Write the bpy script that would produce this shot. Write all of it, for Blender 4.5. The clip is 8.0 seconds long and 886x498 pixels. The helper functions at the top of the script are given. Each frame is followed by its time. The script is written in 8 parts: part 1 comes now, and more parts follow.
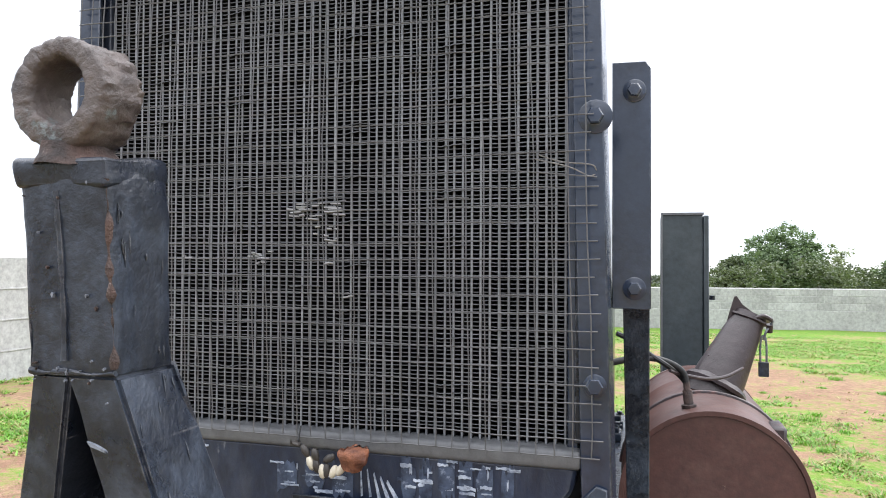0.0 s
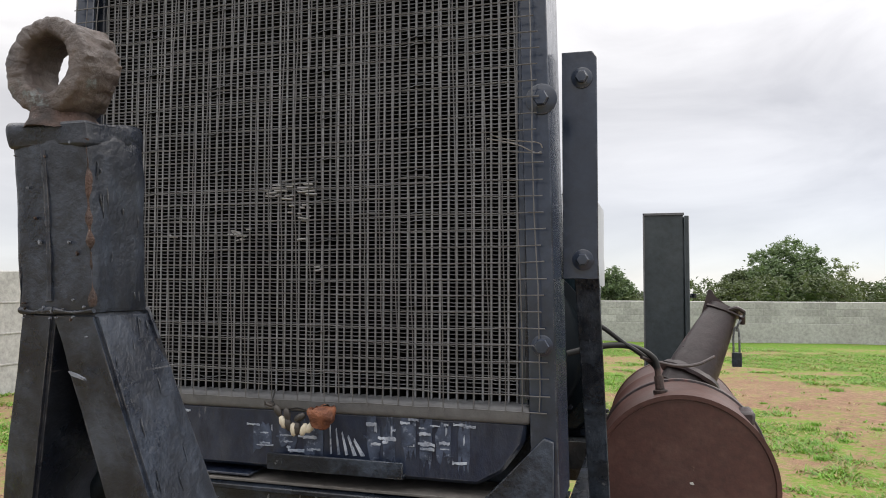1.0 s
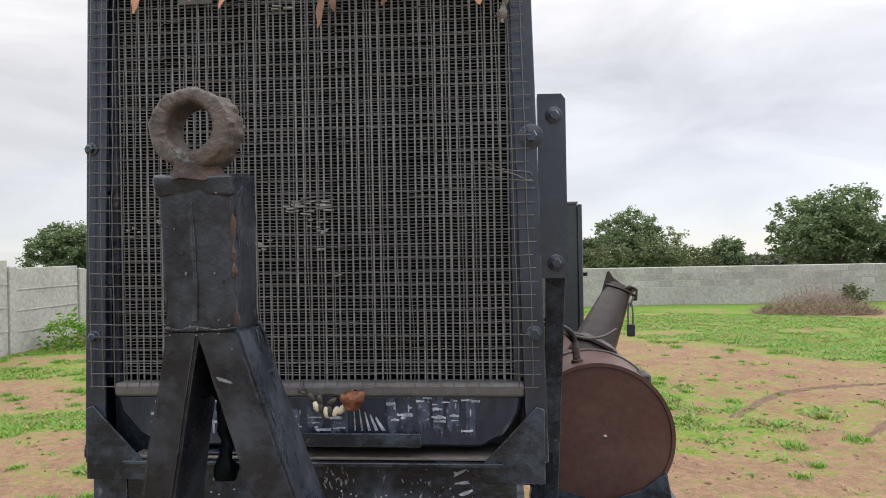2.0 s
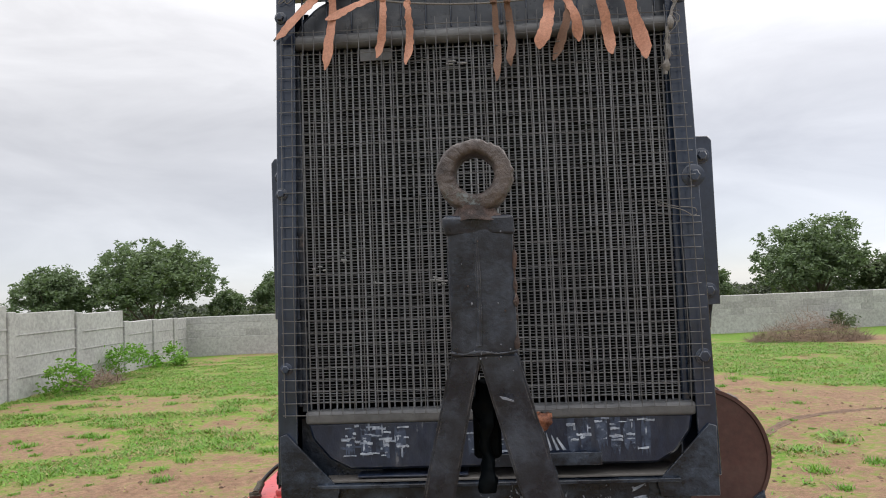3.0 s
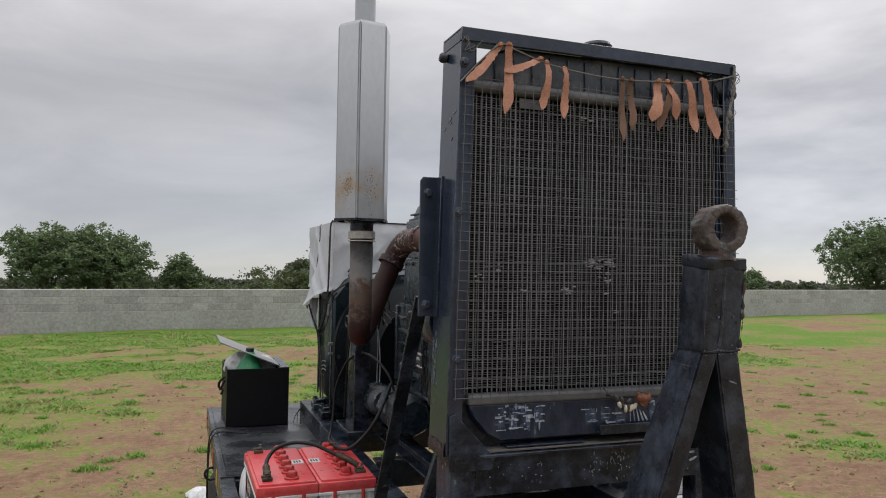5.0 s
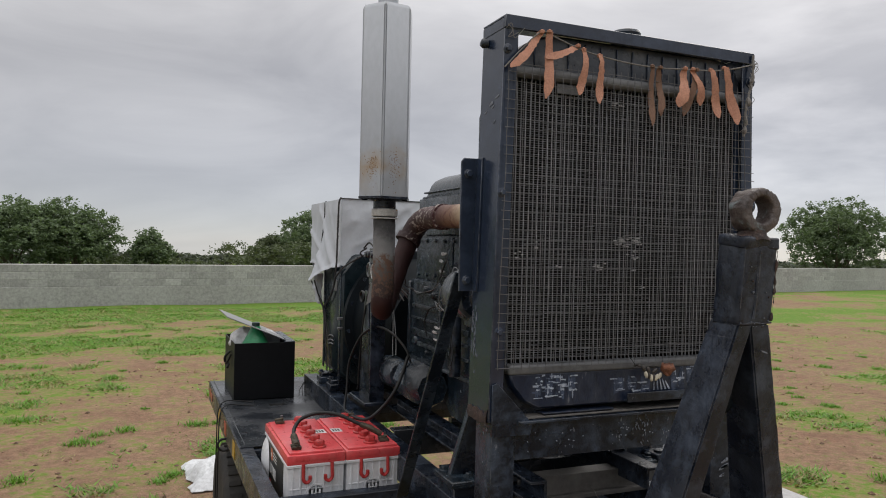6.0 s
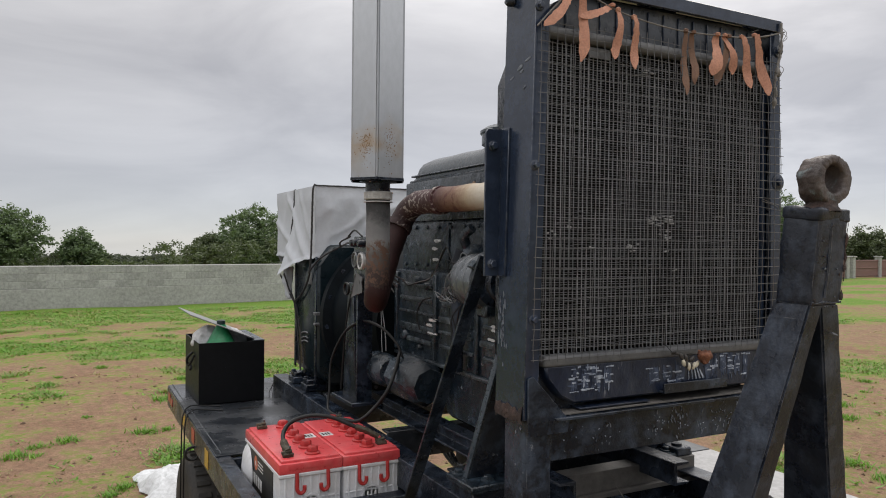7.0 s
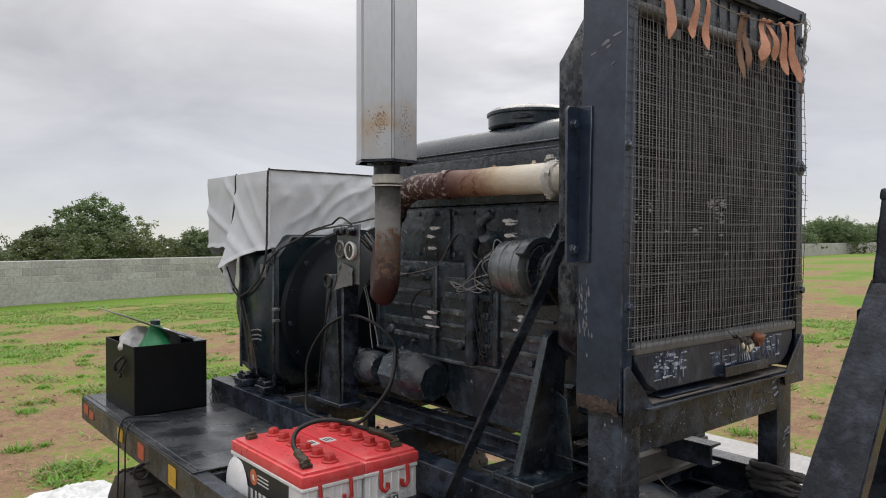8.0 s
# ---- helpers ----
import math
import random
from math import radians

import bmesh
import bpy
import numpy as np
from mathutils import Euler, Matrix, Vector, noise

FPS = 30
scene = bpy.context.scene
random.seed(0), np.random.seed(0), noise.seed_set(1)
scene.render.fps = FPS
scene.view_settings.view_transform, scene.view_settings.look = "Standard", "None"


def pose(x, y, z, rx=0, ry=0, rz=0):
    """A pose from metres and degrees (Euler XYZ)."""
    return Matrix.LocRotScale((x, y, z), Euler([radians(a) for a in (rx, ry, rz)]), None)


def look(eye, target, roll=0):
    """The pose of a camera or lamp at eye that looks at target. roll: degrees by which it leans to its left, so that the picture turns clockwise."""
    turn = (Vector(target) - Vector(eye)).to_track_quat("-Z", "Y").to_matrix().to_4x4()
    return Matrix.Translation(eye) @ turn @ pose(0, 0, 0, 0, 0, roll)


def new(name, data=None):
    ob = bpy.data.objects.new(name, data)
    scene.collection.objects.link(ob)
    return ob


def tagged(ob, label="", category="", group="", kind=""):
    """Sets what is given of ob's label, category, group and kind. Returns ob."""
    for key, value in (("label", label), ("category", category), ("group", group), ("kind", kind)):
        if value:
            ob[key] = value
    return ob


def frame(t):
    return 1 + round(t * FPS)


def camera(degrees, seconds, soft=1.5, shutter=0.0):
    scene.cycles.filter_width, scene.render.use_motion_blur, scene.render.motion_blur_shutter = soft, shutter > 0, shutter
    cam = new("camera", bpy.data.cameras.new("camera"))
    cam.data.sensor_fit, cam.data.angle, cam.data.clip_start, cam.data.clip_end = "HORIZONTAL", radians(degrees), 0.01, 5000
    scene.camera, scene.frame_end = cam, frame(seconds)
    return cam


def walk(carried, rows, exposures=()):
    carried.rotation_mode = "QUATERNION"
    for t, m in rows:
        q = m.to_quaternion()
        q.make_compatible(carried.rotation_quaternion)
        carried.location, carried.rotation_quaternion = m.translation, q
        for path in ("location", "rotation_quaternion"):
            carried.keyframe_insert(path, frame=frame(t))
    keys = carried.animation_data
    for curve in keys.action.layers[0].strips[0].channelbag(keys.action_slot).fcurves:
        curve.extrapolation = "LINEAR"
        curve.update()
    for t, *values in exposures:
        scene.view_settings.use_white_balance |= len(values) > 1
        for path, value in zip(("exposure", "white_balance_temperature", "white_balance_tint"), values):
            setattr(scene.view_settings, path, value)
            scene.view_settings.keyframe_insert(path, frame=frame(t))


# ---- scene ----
cam = camera(63.3, 8.0, soft=1.0)
PATH = [
    (0, (0.522, -1.051, 1.762), (-0.026, 0.872, 1.798), 0.3),
    (0.5, (0.615, -1.114, 1.716), (0.032, 0.798, 1.78), -0.5),
    (1, (0.616, -1.118, 1.689), (0.054, 0.8, 1.773), 0.1),
    (1.2, (0.61, -1.135, 1.68), (0.092, 0.794, 1.779), 0.2),
    (2.3, (0.293, -1.505, 1.794), (0.222, 0.494, 1.768), 0.3),
    (2.5, (0.229, -1.535, 1.807), (0.171, 0.464, 1.851), 1.8),
    (3, (-0.006, -1.567, 1.759), (-0.12, 0.427, 1.857), -2.2),
    (3.5, (-0.324, -1.627, 1.757), (-0.09, 0.357, 1.857), 0.1),
    (4, (-0.63, -1.764, 1.787), (-0.249, 0.199, 1.803), 1.7),
    (4.3, (-0.799, -1.755, 1.81), (-0.351, 0.193, 1.888), 0.7),
    (4.5, (-0.882, -1.733, 1.826), (-0.381, 0.202, 1.854), -0.3),
    (4.7, (-0.984, -1.74, 1.826), (-0.389, 0.168, 1.881), 0.3),
    (5.8, (-1.351, -1.79, 1.829), (-0.593, 0.061, 1.825), 1.3),
    (6, (-1.358, -1.773, 1.824), (-0.59, 0.074, 1.812), 1.3),
    (6.5, (-1.409, -1.648, 1.793), (-0.58, 0.172, 1.801), 0.9),
    (7, (-1.477, -1.486, 1.775), (-0.555, 0.289, 1.759), 0.6),
    (7.5, (-1.654, -1.296, 1.756), (-0.598, 0.403, 1.788), 1.4),
    (8, (-1.878, -1.044, 1.756), (-0.608, 0.5, 1.719), 0.1),
]
walk(cam, [(t, look(eye, target, roll)) for t, eye, target, roll in PATH],
     [(0.0, 0.95, 6100, 10), (0.5, 0.4, 6400, 10), (1.0, 0.22, 6600, 10), (2.5, 0.22, 6480, 10), (3.5, -0.05, 6400, 10), (4.0, -0.17, 6420, 10), (4.5, -0.46, 6480, 10), (6.0, -0.46, 6540, 10), (7.0, -0.32, 6580, 10), (8.0, -0.18, 6630, 10)])

SKY_LOW, SKY_HIGH = 0.635, 2.8

# ---- world, sun ----
world = bpy.data.worlds.new("overcast_sky")
scene.world = world
world.use_nodes = True
wn, wl = world.node_tree.nodes, world.node_tree.links
wn.clear()
w_out = wn.new("ShaderNodeOutputWorld")
w_add = wn.new("ShaderNodeAddShader")
w_sky = wn.new("ShaderNodeTexSky")
w_sky.sky_type = "NISHITA"
w_sky.sun_disc = False
w_sky.sun_elevation = radians(38)
w_sky.sun_rotation = radians(50)
w_sky.air_density = 0.45
w_sky.dust_density = 0.3
w_b1 = wn.new("ShaderNodeBackground")
w_b1.inputs["Strength"].default_value = 0.03
w_b2 = wn.new("ShaderNodeBackground")
w_co = wn.new("ShaderNodeTexCoord")
w_sep = wn.new("ShaderNodeSeparateXYZ")
w_map = wn.new("ShaderNodeMapping")
w_map.inputs["Scale"].default_value = (1.0, 1.0, 3.2)
w_no = wn.new("ShaderNodeTexNoise")
w_no.inputs["Scale"].default_value = 3.0
w_no.inputs["Detail"].default_value = 7
w_no.inputs["Roughness"].default_value = 0.55
w_no.inputs["Distortion"].default_value = 0.5
w_cr = wn.new("ShaderNodeValToRGB")
w_cr.color_ramp.elements[0].position = 0.33
w_cr.color_ramp.elements[0].color = (0.80, 0.778, 0.765, 1)
w_cr.color_ramp.elements[1].position = 0.72
w_cr.color_ramp.elements[1].color = (1.12, 1.095, 1.075, 1)
w_el = wn.new("ShaderNodeMapRange")          # an overcast sky: brighter towards the zenith
w_el.inputs["From Min"].default_value = 0.22
w_el.inputs["From Max"].default_value = 1.0
w_el.inputs["To Min"].default_value = SKY_LOW
w_el.inputs["To Max"].default_value = SKY_HIGH
wl.new(w_co.outputs["Generated"], w_sep.inputs[0])
wl.new(w_co.outputs["Generated"], w_map.inputs["Vector"])
wl.new(w_map.outputs[0], w_no.inputs["Vector"])
wl.new(w_no.outputs["Fac"], w_cr.inputs["Fac"])
wl.new(w_sep.outputs["Z"], w_el.inputs["Value"])
wl.new(w_cr.outputs["Color"], w_b2.inputs["Color"])
w_dot = wn.new("ShaderNodeVectorMath")          # the sun's glow behind thinner cloud
w_dot.operation = "DOT_PRODUCT"
w_dot.inputs[1].default_value = (math.sin(radians(50)) * math.cos(radians(10)), math.cos(radians(50)) * math.cos(radians(10)), math.sin(radians(10)))
w_gl = wn.new("ShaderNodeMapRange")
w_gl.interpolation_type = "SMOOTHSTEP"
w_gl.inputs["From Min"].default_value, w_gl.inputs["From Max"].default_value = 0.975, 1.0
w_n2 = wn.new("ShaderNodeTexNoise")
w_n2.inputs["Scale"].default_value, w_n2.inputs["Detail"].default_value = 6.5, 6
w_nr = wn.new("ShaderNodeMapRange")
w_nr.inputs["From Min"].default_value, w_nr.inputs["From Max"].default_value, w_nr.inputs["To Max"].default_value = 0.42, 0.66, 0.22
w_mu = wn.new("ShaderNodeMath")
w_mu.operation = "MULTIPLY"
w_su = wn.new("ShaderNodeMath")
w_su.operation = "ADD"
wl.new(w_co.outputs["Generated"], w_dot.inputs[0])
wl.new(w_dot.outputs["Value"], w_gl.inputs["Value"])
wl.new(w_map.outputs[0], w_n2.inputs["Vector"])
wl.new(w_n2.outputs["Fac"], w_nr.inputs["Value"])
wl.new(w_gl.outputs[0], w_mu.inputs[0])
wl.new(w_nr.outputs[0], w_mu.inputs[1])
wl.new(w_el.outputs[0], w_su.inputs[0])
wl.new(w_mu.outputs[0], w_su.inputs[1])
wl.new(w_su.outputs[0], w_b2.inputs["Strength"])
wl.new(w_sky.outputs[0], w_b1.inputs["Color"])
wl.new(w_b1.outputs[0], w_add.inputs[0])
wl.new(w_b2.outputs[0], w_add.inputs[1])
wl.new(w_add.outputs[0], w_out.inputs["Surface"])

sun = new("sun", bpy.data.lights.new("sun", "SUN"))
sun.data.energy = 0.8
sun.data.angle = radians(30)
sun.data.color = (1.0, 0.95, 0.88)
sun.matrix_world = look((30 * math.sin(radians(50)), 30 * math.cos(radians(50)), 24), (0, 0, 0))


# ---- mesh helpers ----
def finish(bm, smooth=True, angle=40):
    bmesh.ops.recalc_face_normals(bm, faces=bm.faces)
    if smooth:
        lim = radians(angle)
        for f in bm.faces:
            f.smooth = True
        for e in bm.edges:
            if len(e.link_faces) == 2 and e.calc_face_angle(0) > lim:
                e.smooth = False


def to_mesh(name, bm, material, smooth=True):
    finish(bm, smooth)
    me = bpy.data.meshes.new(name)
    bm.to_mesh(me)
    bm.free()
    me.materials.append(material)
    return me


def thing(name, at, label, category, group="", kind=""):
    """An empty at a thing's base, under which its parts go."""
    ob = new(name)
    ob.empty_display_size = 0.05
    ob.location = at
    return tagged(ob, label, category, group, kind)


def world_of(ob):
    m = ob.matrix_basis.copy()
    p = ob.parent
    if p is not None:
        m = world_of(p) @ ob.matrix_parent_inverse @ m
    return m


def adopt(ob, parent):
    ob.parent = parent
    ob.matrix_parent_inverse = world_of(parent).inverted()
    return ob


def part(name, bm, material, parent, label="", smooth=True):
    ob = new(name, to_mesh(name, bm, material, smooth))
    adopt(ob, parent)
    if label:
        tagged(ob, label)
    return ob


def piece(name, mesh, parent, m):
    """One of many pieces on a shared mesh."""
    ob = new(name, mesh)
    ob.matrix_basis = m
    return adopt(ob, parent)


def solid(name, bm, material, label, category, group="", kind="", smooth=True):
    """A thing that is one mesh, with its origin at the middle of its base."""
    vs = [v.co for v in bm.verts]
    lo = Vector((min(v.x for v in vs), min(v.y for v in vs), min(v.z for v in vs)))
    hi = Vector((max(v.x for v in vs), max(v.y for v in vs), max(v.z for v in vs)))
    c = Vector(((lo.x + hi.x) / 2, (lo.y + hi.y) / 2, lo.z))
    bmesh.ops.translate(bm, verts=bm.verts, vec=-c)
    ob = new(name, to_mesh(name, bm, material, smooth))
    ob.location = c
    return tagged(ob, label, category, group, kind)


def join(*bms):
    out = bmesh.new()
    for b in bms:
        me = bpy.data.meshes.new("tmp")
        b.to_mesh(me)
        b.free()
        out.from_mesh(me)
        bpy.data.meshes.remove(me)
    return out


def box(x0, x1, y0, y1, z0, z1, bevel=0.003, seg=1):
    bm = bmesh.new()
    bmesh.ops.create_cube(bm, size=1.0)
    bmesh.ops.scale(bm, vec=(x1 - x0, y1 - y0, z1 - z0), verts=bm.verts)
    bmesh.ops.translate(bm, vec=((x0 + x1) / 2, (y0 + y1) / 2, (z0 + z1) / 2), verts=bm.verts)
    b = min(bevel, 0.4 * min(x1 - x0, y1 - y0, z1 - z0))
    if b > 0:
        bmesh.ops.bevel(bm, geom=list(bm.edges), offset=b, segments=seg, affect="EDGES", profile=0.6)
    return bm


def axis_matrix(a, b):
    a, b = Vector(a), Vector(b)
    return Matrix.Translation(a) @ (b - a).to_track_quat("Z", "Y").to_matrix().to_4x4()


def lathe(profile, m=None, seg=24, squash=1.0):
    """A turned body: profile of (radius, height) round the z axis, placed by m."""
    bm = bmesh.new()
    rings = []
    for r, h in profile:
        if r < 1e-6:
            rings.append([bm.verts.new((0, 0, h))])
        else:
            rings.append([bm.verts.new((r * math.cos(2 * math.pi * k / seg), squash * r * math.sin(2 * math.pi * k / seg), h)) for k in range(seg)])
    for a, b in zip(rings, rings[1:]):
        for k in range(seg):
            n = (k + 1) % seg
            if len(a) == 1 and len(b) == 1:
                continue
            if len(a) == 1:
                bm.faces.new((a[0], b[k], b[n]))
            elif len(b) == 1:
                bm.faces.new((a[k], a[n], b[0]))
            else:
                bm.faces.new((a[k], a[n], b[n], b[k]))
    for ring in (rings[0], rings[-1]):
        if len(ring) > 1:
            bm.faces.new(ring)
    if m is not None:
        bm.transform(m)
    return bm


def rod(a, b, r, seg=12, bevel=0.0, r2=None):
    d = (Vector(b) - Vector(a)).length
    r2 = r if r2 is None else r2
    if bevel:
        prof = [(r - bevel, 0), (r, bevel), (r2, d - bevel), (r2 - bevel, d)]
    else:
        prof = [(r, 0), (r2, d)]
    return lathe(prof, axis_matrix(a, b), seg)


def smooth_path(pts, steps=6):
    """Catmull-Rom through points."""
    P = [Vector(p) for p in pts]
    if len(P) < 3:
        return P
    P = [2 * P[0] - P[1]] + P + [2 * P[-1] - P[-2]]
    out = []
    for i in range(1, len(P) - 2):
        for k in range(steps):
            t = k / steps
            a, b, c, d = P[i - 1], P[i], P[i + 1], P[i + 2]
            out.append(0.5 * ((2 * b) + (c - a) * t + (2 * a - 5 * b + 4 * c - d) * t * t + (3 * b - a - 3 * c + d) * t ** 3))
    out.append(P[-2])
    return out


def sweep(pts, r, seg=8, steps=6, radii=None):
    path = smooth_path(pts, steps) if steps else [Vector(p) for p in pts]
    bm = bmesh.new()
    rings = []
    up = Vector((0.13, 0.21, 0.97))
    for i, p in enumerate(path):
        tang = (path[min(i + 1, len(path) - 1)] - path[max(i - 1, 0)]).normalized()
        side = tang.cross(up)
        if side.length < 1e-3:
            side = tang.cross(Vector((1, 0, 0)))
        side.normalize()
        up = side.cross(tang).normalized()
        rr = r if radii is None else radii(i / (len(path) - 1))
        rings.append([bm.verts.new(p + rr * (math.cos(2 * math.pi * k / seg) * side + math.sin(2 * math.pi * k / seg) * up)) for k in range(seg)])
    for a, b in zip(rings, rings[1:]):
        for k in range(seg):
            n = (k + 1) % seg
            bm.faces.new((a[k], a[n], b[n], b[k]))
    bm.faces.new(rings[0])
    bm.faces.new(rings[-1])
    return bm


def prism(outline, depth, m, bevel=0.0):
    """A flat outline (x, y) in the plane of m, pulled up its z axis."""
    bm = bmesh.new()
    lo = [bm.verts.new((x, y, 0)) for x, y in outline]
    hi = [bm.verts.new((x, y, depth)) for x, y in outline]
    bm.faces.new(lo)
    bm.faces.new(hi)
    for k in range(len(lo)):
        n = (k + 1) % len(lo)
        bm.faces.new((lo[k], lo[n], hi[n], hi[k]))
    if bevel:
        bmesh.ops.bevel(bm, geom=list(bm.edges), offset=bevel, segments=1, affect="EDGES")
    bm.transform(m)
    return bm


FRONT = Matrix(((1, 0, 0, 0), (0, 0, -1, 0), (0, 1, 0, 0), (0, 0, 0, 1)))   # outline (x, z), pulled towards -y
SIDE = Matrix(((0, 0, 1, 0), (1, 0, 0, 0), (0, 1, 0, 0), (0, 0, 0, 1)))      # outline (y, z), pulled towards +x


def front(outline, y, depth, bevel=0.0):
    return prism(outline, depth, Matrix.Translation((0, y, 0)) @ FRONT, bevel)


def side(outline, x, depth, bevel=0.0):
    return prism(outline, depth, Matrix.Translation((x, 0, 0)) @ SIDE, bevel)


def bolt(a, way, r=0.012, washer=0.022):
    """A washer with a hexagon head, standing on a along way."""
    a, way = Vector(a), Vector(way).normalized()
    return join(lathe([(washer, 0), (washer, 0.003), (washer - 0.002, 0.004)], axis_matrix(a, a + way), 20),
                lathe([(r, 0.004), (r, 0.012), (r - 0.002, 0.014), (0.0, 0.0145)], axis_matrix(a, a + way), 6))


def rough(bm, amount, scale, seed=0.0):
    """Uneven surface: moves the corners along their normals by noise."""
    bm.normal_update()
    for v in bm.verts:
        v.co += v.normal * amount * noise.noise(v.co * scale + Vector((seed, seed, seed)))
    return bm


# ---- materials ----
def material(name, base, second=None, rough_a=0.5, rough_b=0.7, metal=0.0, grain=40.0, patch=4.0, spots=None, spot_level=0.62, spot_scale=18.0,
             bump=0.15, mix=0.5, spec=0.5, island=False, stretch=(1, 1, 1), spot_soft=0.05, alpha=None, sub=None, dust_sheen=None, dust_sheen_amount=0.35, vary=0.35, grainy=0.25, worn_gloss=False, wear=None, wear_width=0.004):
    m = bpy.data.materials.new(name)
    m.use_nodes = True
    n, l = m.node_tree.nodes, m.node_tree.links
    p = n["Principled BSDF"]
    co = n.new("ShaderNodeTexCoord")
    mp = n.new("ShaderNodeMapping")
    mp.inputs["Scale"].default_value = stretch
    geo = n.new("ShaderNodeNewGeometry")
    l.new(geo.outputs["Position"], mp.inputs["Vector"])
    big = n.new("ShaderNodeTexNoise")
    big.inputs["Scale"].default_value = patch
    big.inputs["Detail"].default_value = 5
    big.inputs["Roughness"].default_value = 0.6
    fine = n.new("ShaderNodeTexNoise")
    fine.inputs["Scale"].default_value = grain
    fine.inputs["Detail"].default_value = 6
    fine.inputs["Roughness"].default_value = 0.65
    l.new(mp.outputs[0], big.inputs["Vector"])
    l.new(mp.outputs[0], fine.inputs["Vector"])
    second = second or tuple(0.6 * c for c in base)
    r1 = n.new("ShaderNodeMapRange")
    r1.inputs["From Min"].default_value, r1.inputs["From Max"].default_value = 0.35, 0.65
    l.new(big.outputs["Fac"], r1.inputs["Value"])
    mx = n.new("ShaderNodeMix")
    mx.data_type = "RGBA"
    mx.inputs["A"].default_value = (*base, 1)
    mx.inputs["B"].default_value = (*second, 1)
    mm = n.new("ShaderNodeMath")
    mm.operation = "MULTIPLY"
    mm.inputs[1].default_value = mix
    l.new(r1.outputs[0], mm.inputs[0])
    l.new(mm.outputs[0], mx.inputs["Factor"])
    col = mx.outputs["Result"]
    # fine grain
    g = n.new("ShaderNodeMix")
    g.data_type = "RGBA"
    g.blend_type = "MULTIPLY"
    gr = n.new("ShaderNodeMapRange")
    gr.inputs["From Min"].default_value, gr.inputs["From Max"].default_value = 0.3, 0.7
    gr.inputs["To Min"].default_value, gr.inputs["To Max"].default_value = 1 - 1.1 * grainy, 1 + 0.9 * grainy
    l.new(fine.outputs["Fac"], gr.inputs["Value"])
    g.inputs["Factor"].default_value = 1.0
    l.new(col, g.inputs["A"])
    l.new(gr.outputs[0], g.inputs["B"])
    col = g.outputs["Result"]
    if island:
        isl = n.new("ShaderNodeMapRange")
        isl.inputs["To Min"].default_value, isl.inputs["To Max"].default_value = 1 - vary, 1 + vary
        info = n.new("ShaderNodeObjectInfo")
        l.new(geo.outputs["Random Per Island"] if island == "mesh" else info.outputs["Random"], isl.inputs["Value"])
        g2 = n.new("ShaderNodeMix")
        g2.data_type = "RGBA"
        g2.blend_type = "MULTIPLY"
        g2.inputs["Factor"].default_value = 1.0
        l.new(col, g2.inputs["A"])
        l.new(isl.outputs[0], g2.inputs["B"])
        col = g2.outputs["Result"]
    if dust_sheen:
        # pale settled dust, and on black enamels painted sky sheen, in broad, soft-edged areas
        dn = n.new("ShaderNodeTexNoise")
        dn.inputs["Scale"].default_value = patch * 1.7
        dn.inputs["Detail"].default_value = 8
        dn.inputs["Roughness"].default_value = 0.7
        l.new(mp.outputs[0], dn.inputs["Vector"])
        dr = n.new("ShaderNodeMapRange")
        dr.inputs["From Min"].default_value, dr.inputs["From Max"].default_value = 0.47, 0.66
        dr.inputs["To Max"].default_value = dust_sheen_amount
        l.new(dn.outputs["Fac"], dr.inputs["Value"])
        d2 = n.new("ShaderNodeMix")
        d2.data_type = "RGBA"
        l.new(dr.outputs[0], d2.inputs["Factor"])
        l.new(col, d2.inputs["A"])
        d2.inputs["B"].default_value = (*dust_sheen, 1)
        col = d2.outputs["Result"]
    if spots:
        sn = n.new("ShaderNodeTexNoise")
        sn.inputs["Scale"].default_value = spot_scale
        sn.inputs["Detail"].default_value = 7
        sn.inputs["Roughness"].default_value = 0.7
        l.new(mp.outputs[0], sn.inputs["Vector"])
        sr = n.new("ShaderNodeMapRange")
        sr.inputs["From Min"].default_value, sr.inputs["From Max"].default_value = spot_level, spot_level + spot_soft
        l.new(sn.outputs["Fac"], sr.inputs["Value"])
        s2 = n.new("ShaderNodeMix")
        s2.data_type = "RGBA"
        l.new(sr.outputs[0], s2.inputs["Factor"])
        l.new(col, s2.inputs["A"])
        s2.inputs["B"].default_value = (*spots, 1)
        col = s2.outputs["Result"]
    if wear:
        # paint rubbed thin along the edges, in broken lengths
        bv = n.new("ShaderNodeBevel")
        bv.samples = 4
        bv.inputs["Radius"].default_value = wear_width
        dt = n.new("ShaderNodeVectorMath")
        dt.operation = "DOT_PRODUCT"
        l.new(bv.outputs["Normal"], dt.inputs[0])
        l.new(geo.outputs["Normal"], dt.inputs[1])
        er = n.new("ShaderNodeMapRange")
        er.inputs["From Min"].default_value, er.inputs["From Max"].default_value = 0.985, 0.86
        l.new(dt.outputs["Value"], er.inputs["Value"])
        wn = n.new("ShaderNodeTexNoise")
        wn.inputs["Scale"].default_value = 24.0
        wn.inputs["Detail"].default_value = 7
        wn.inputs["Roughness"].default_value = 0.75
        l.new(geo.outputs["Position"], wn.inputs["Vector"])
        wr = n.new("ShaderNodeMapRange")
        wr.inputs["From Min"].default_value, wr.inputs["From Max"].default_value = 0.46, 0.62
        l.new(wn.outputs["Fac"], wr.inputs["Value"])
        wm = n.new("ShaderNodeMath")
        wm.operation = "MULTIPLY"
        l.new(er.outputs[0], wm.inputs[0])
        l.new(wr.outputs[0], wm.inputs[1])
        w2 = n.new("ShaderNodeMix")
        w2.data_type = "RGBA"
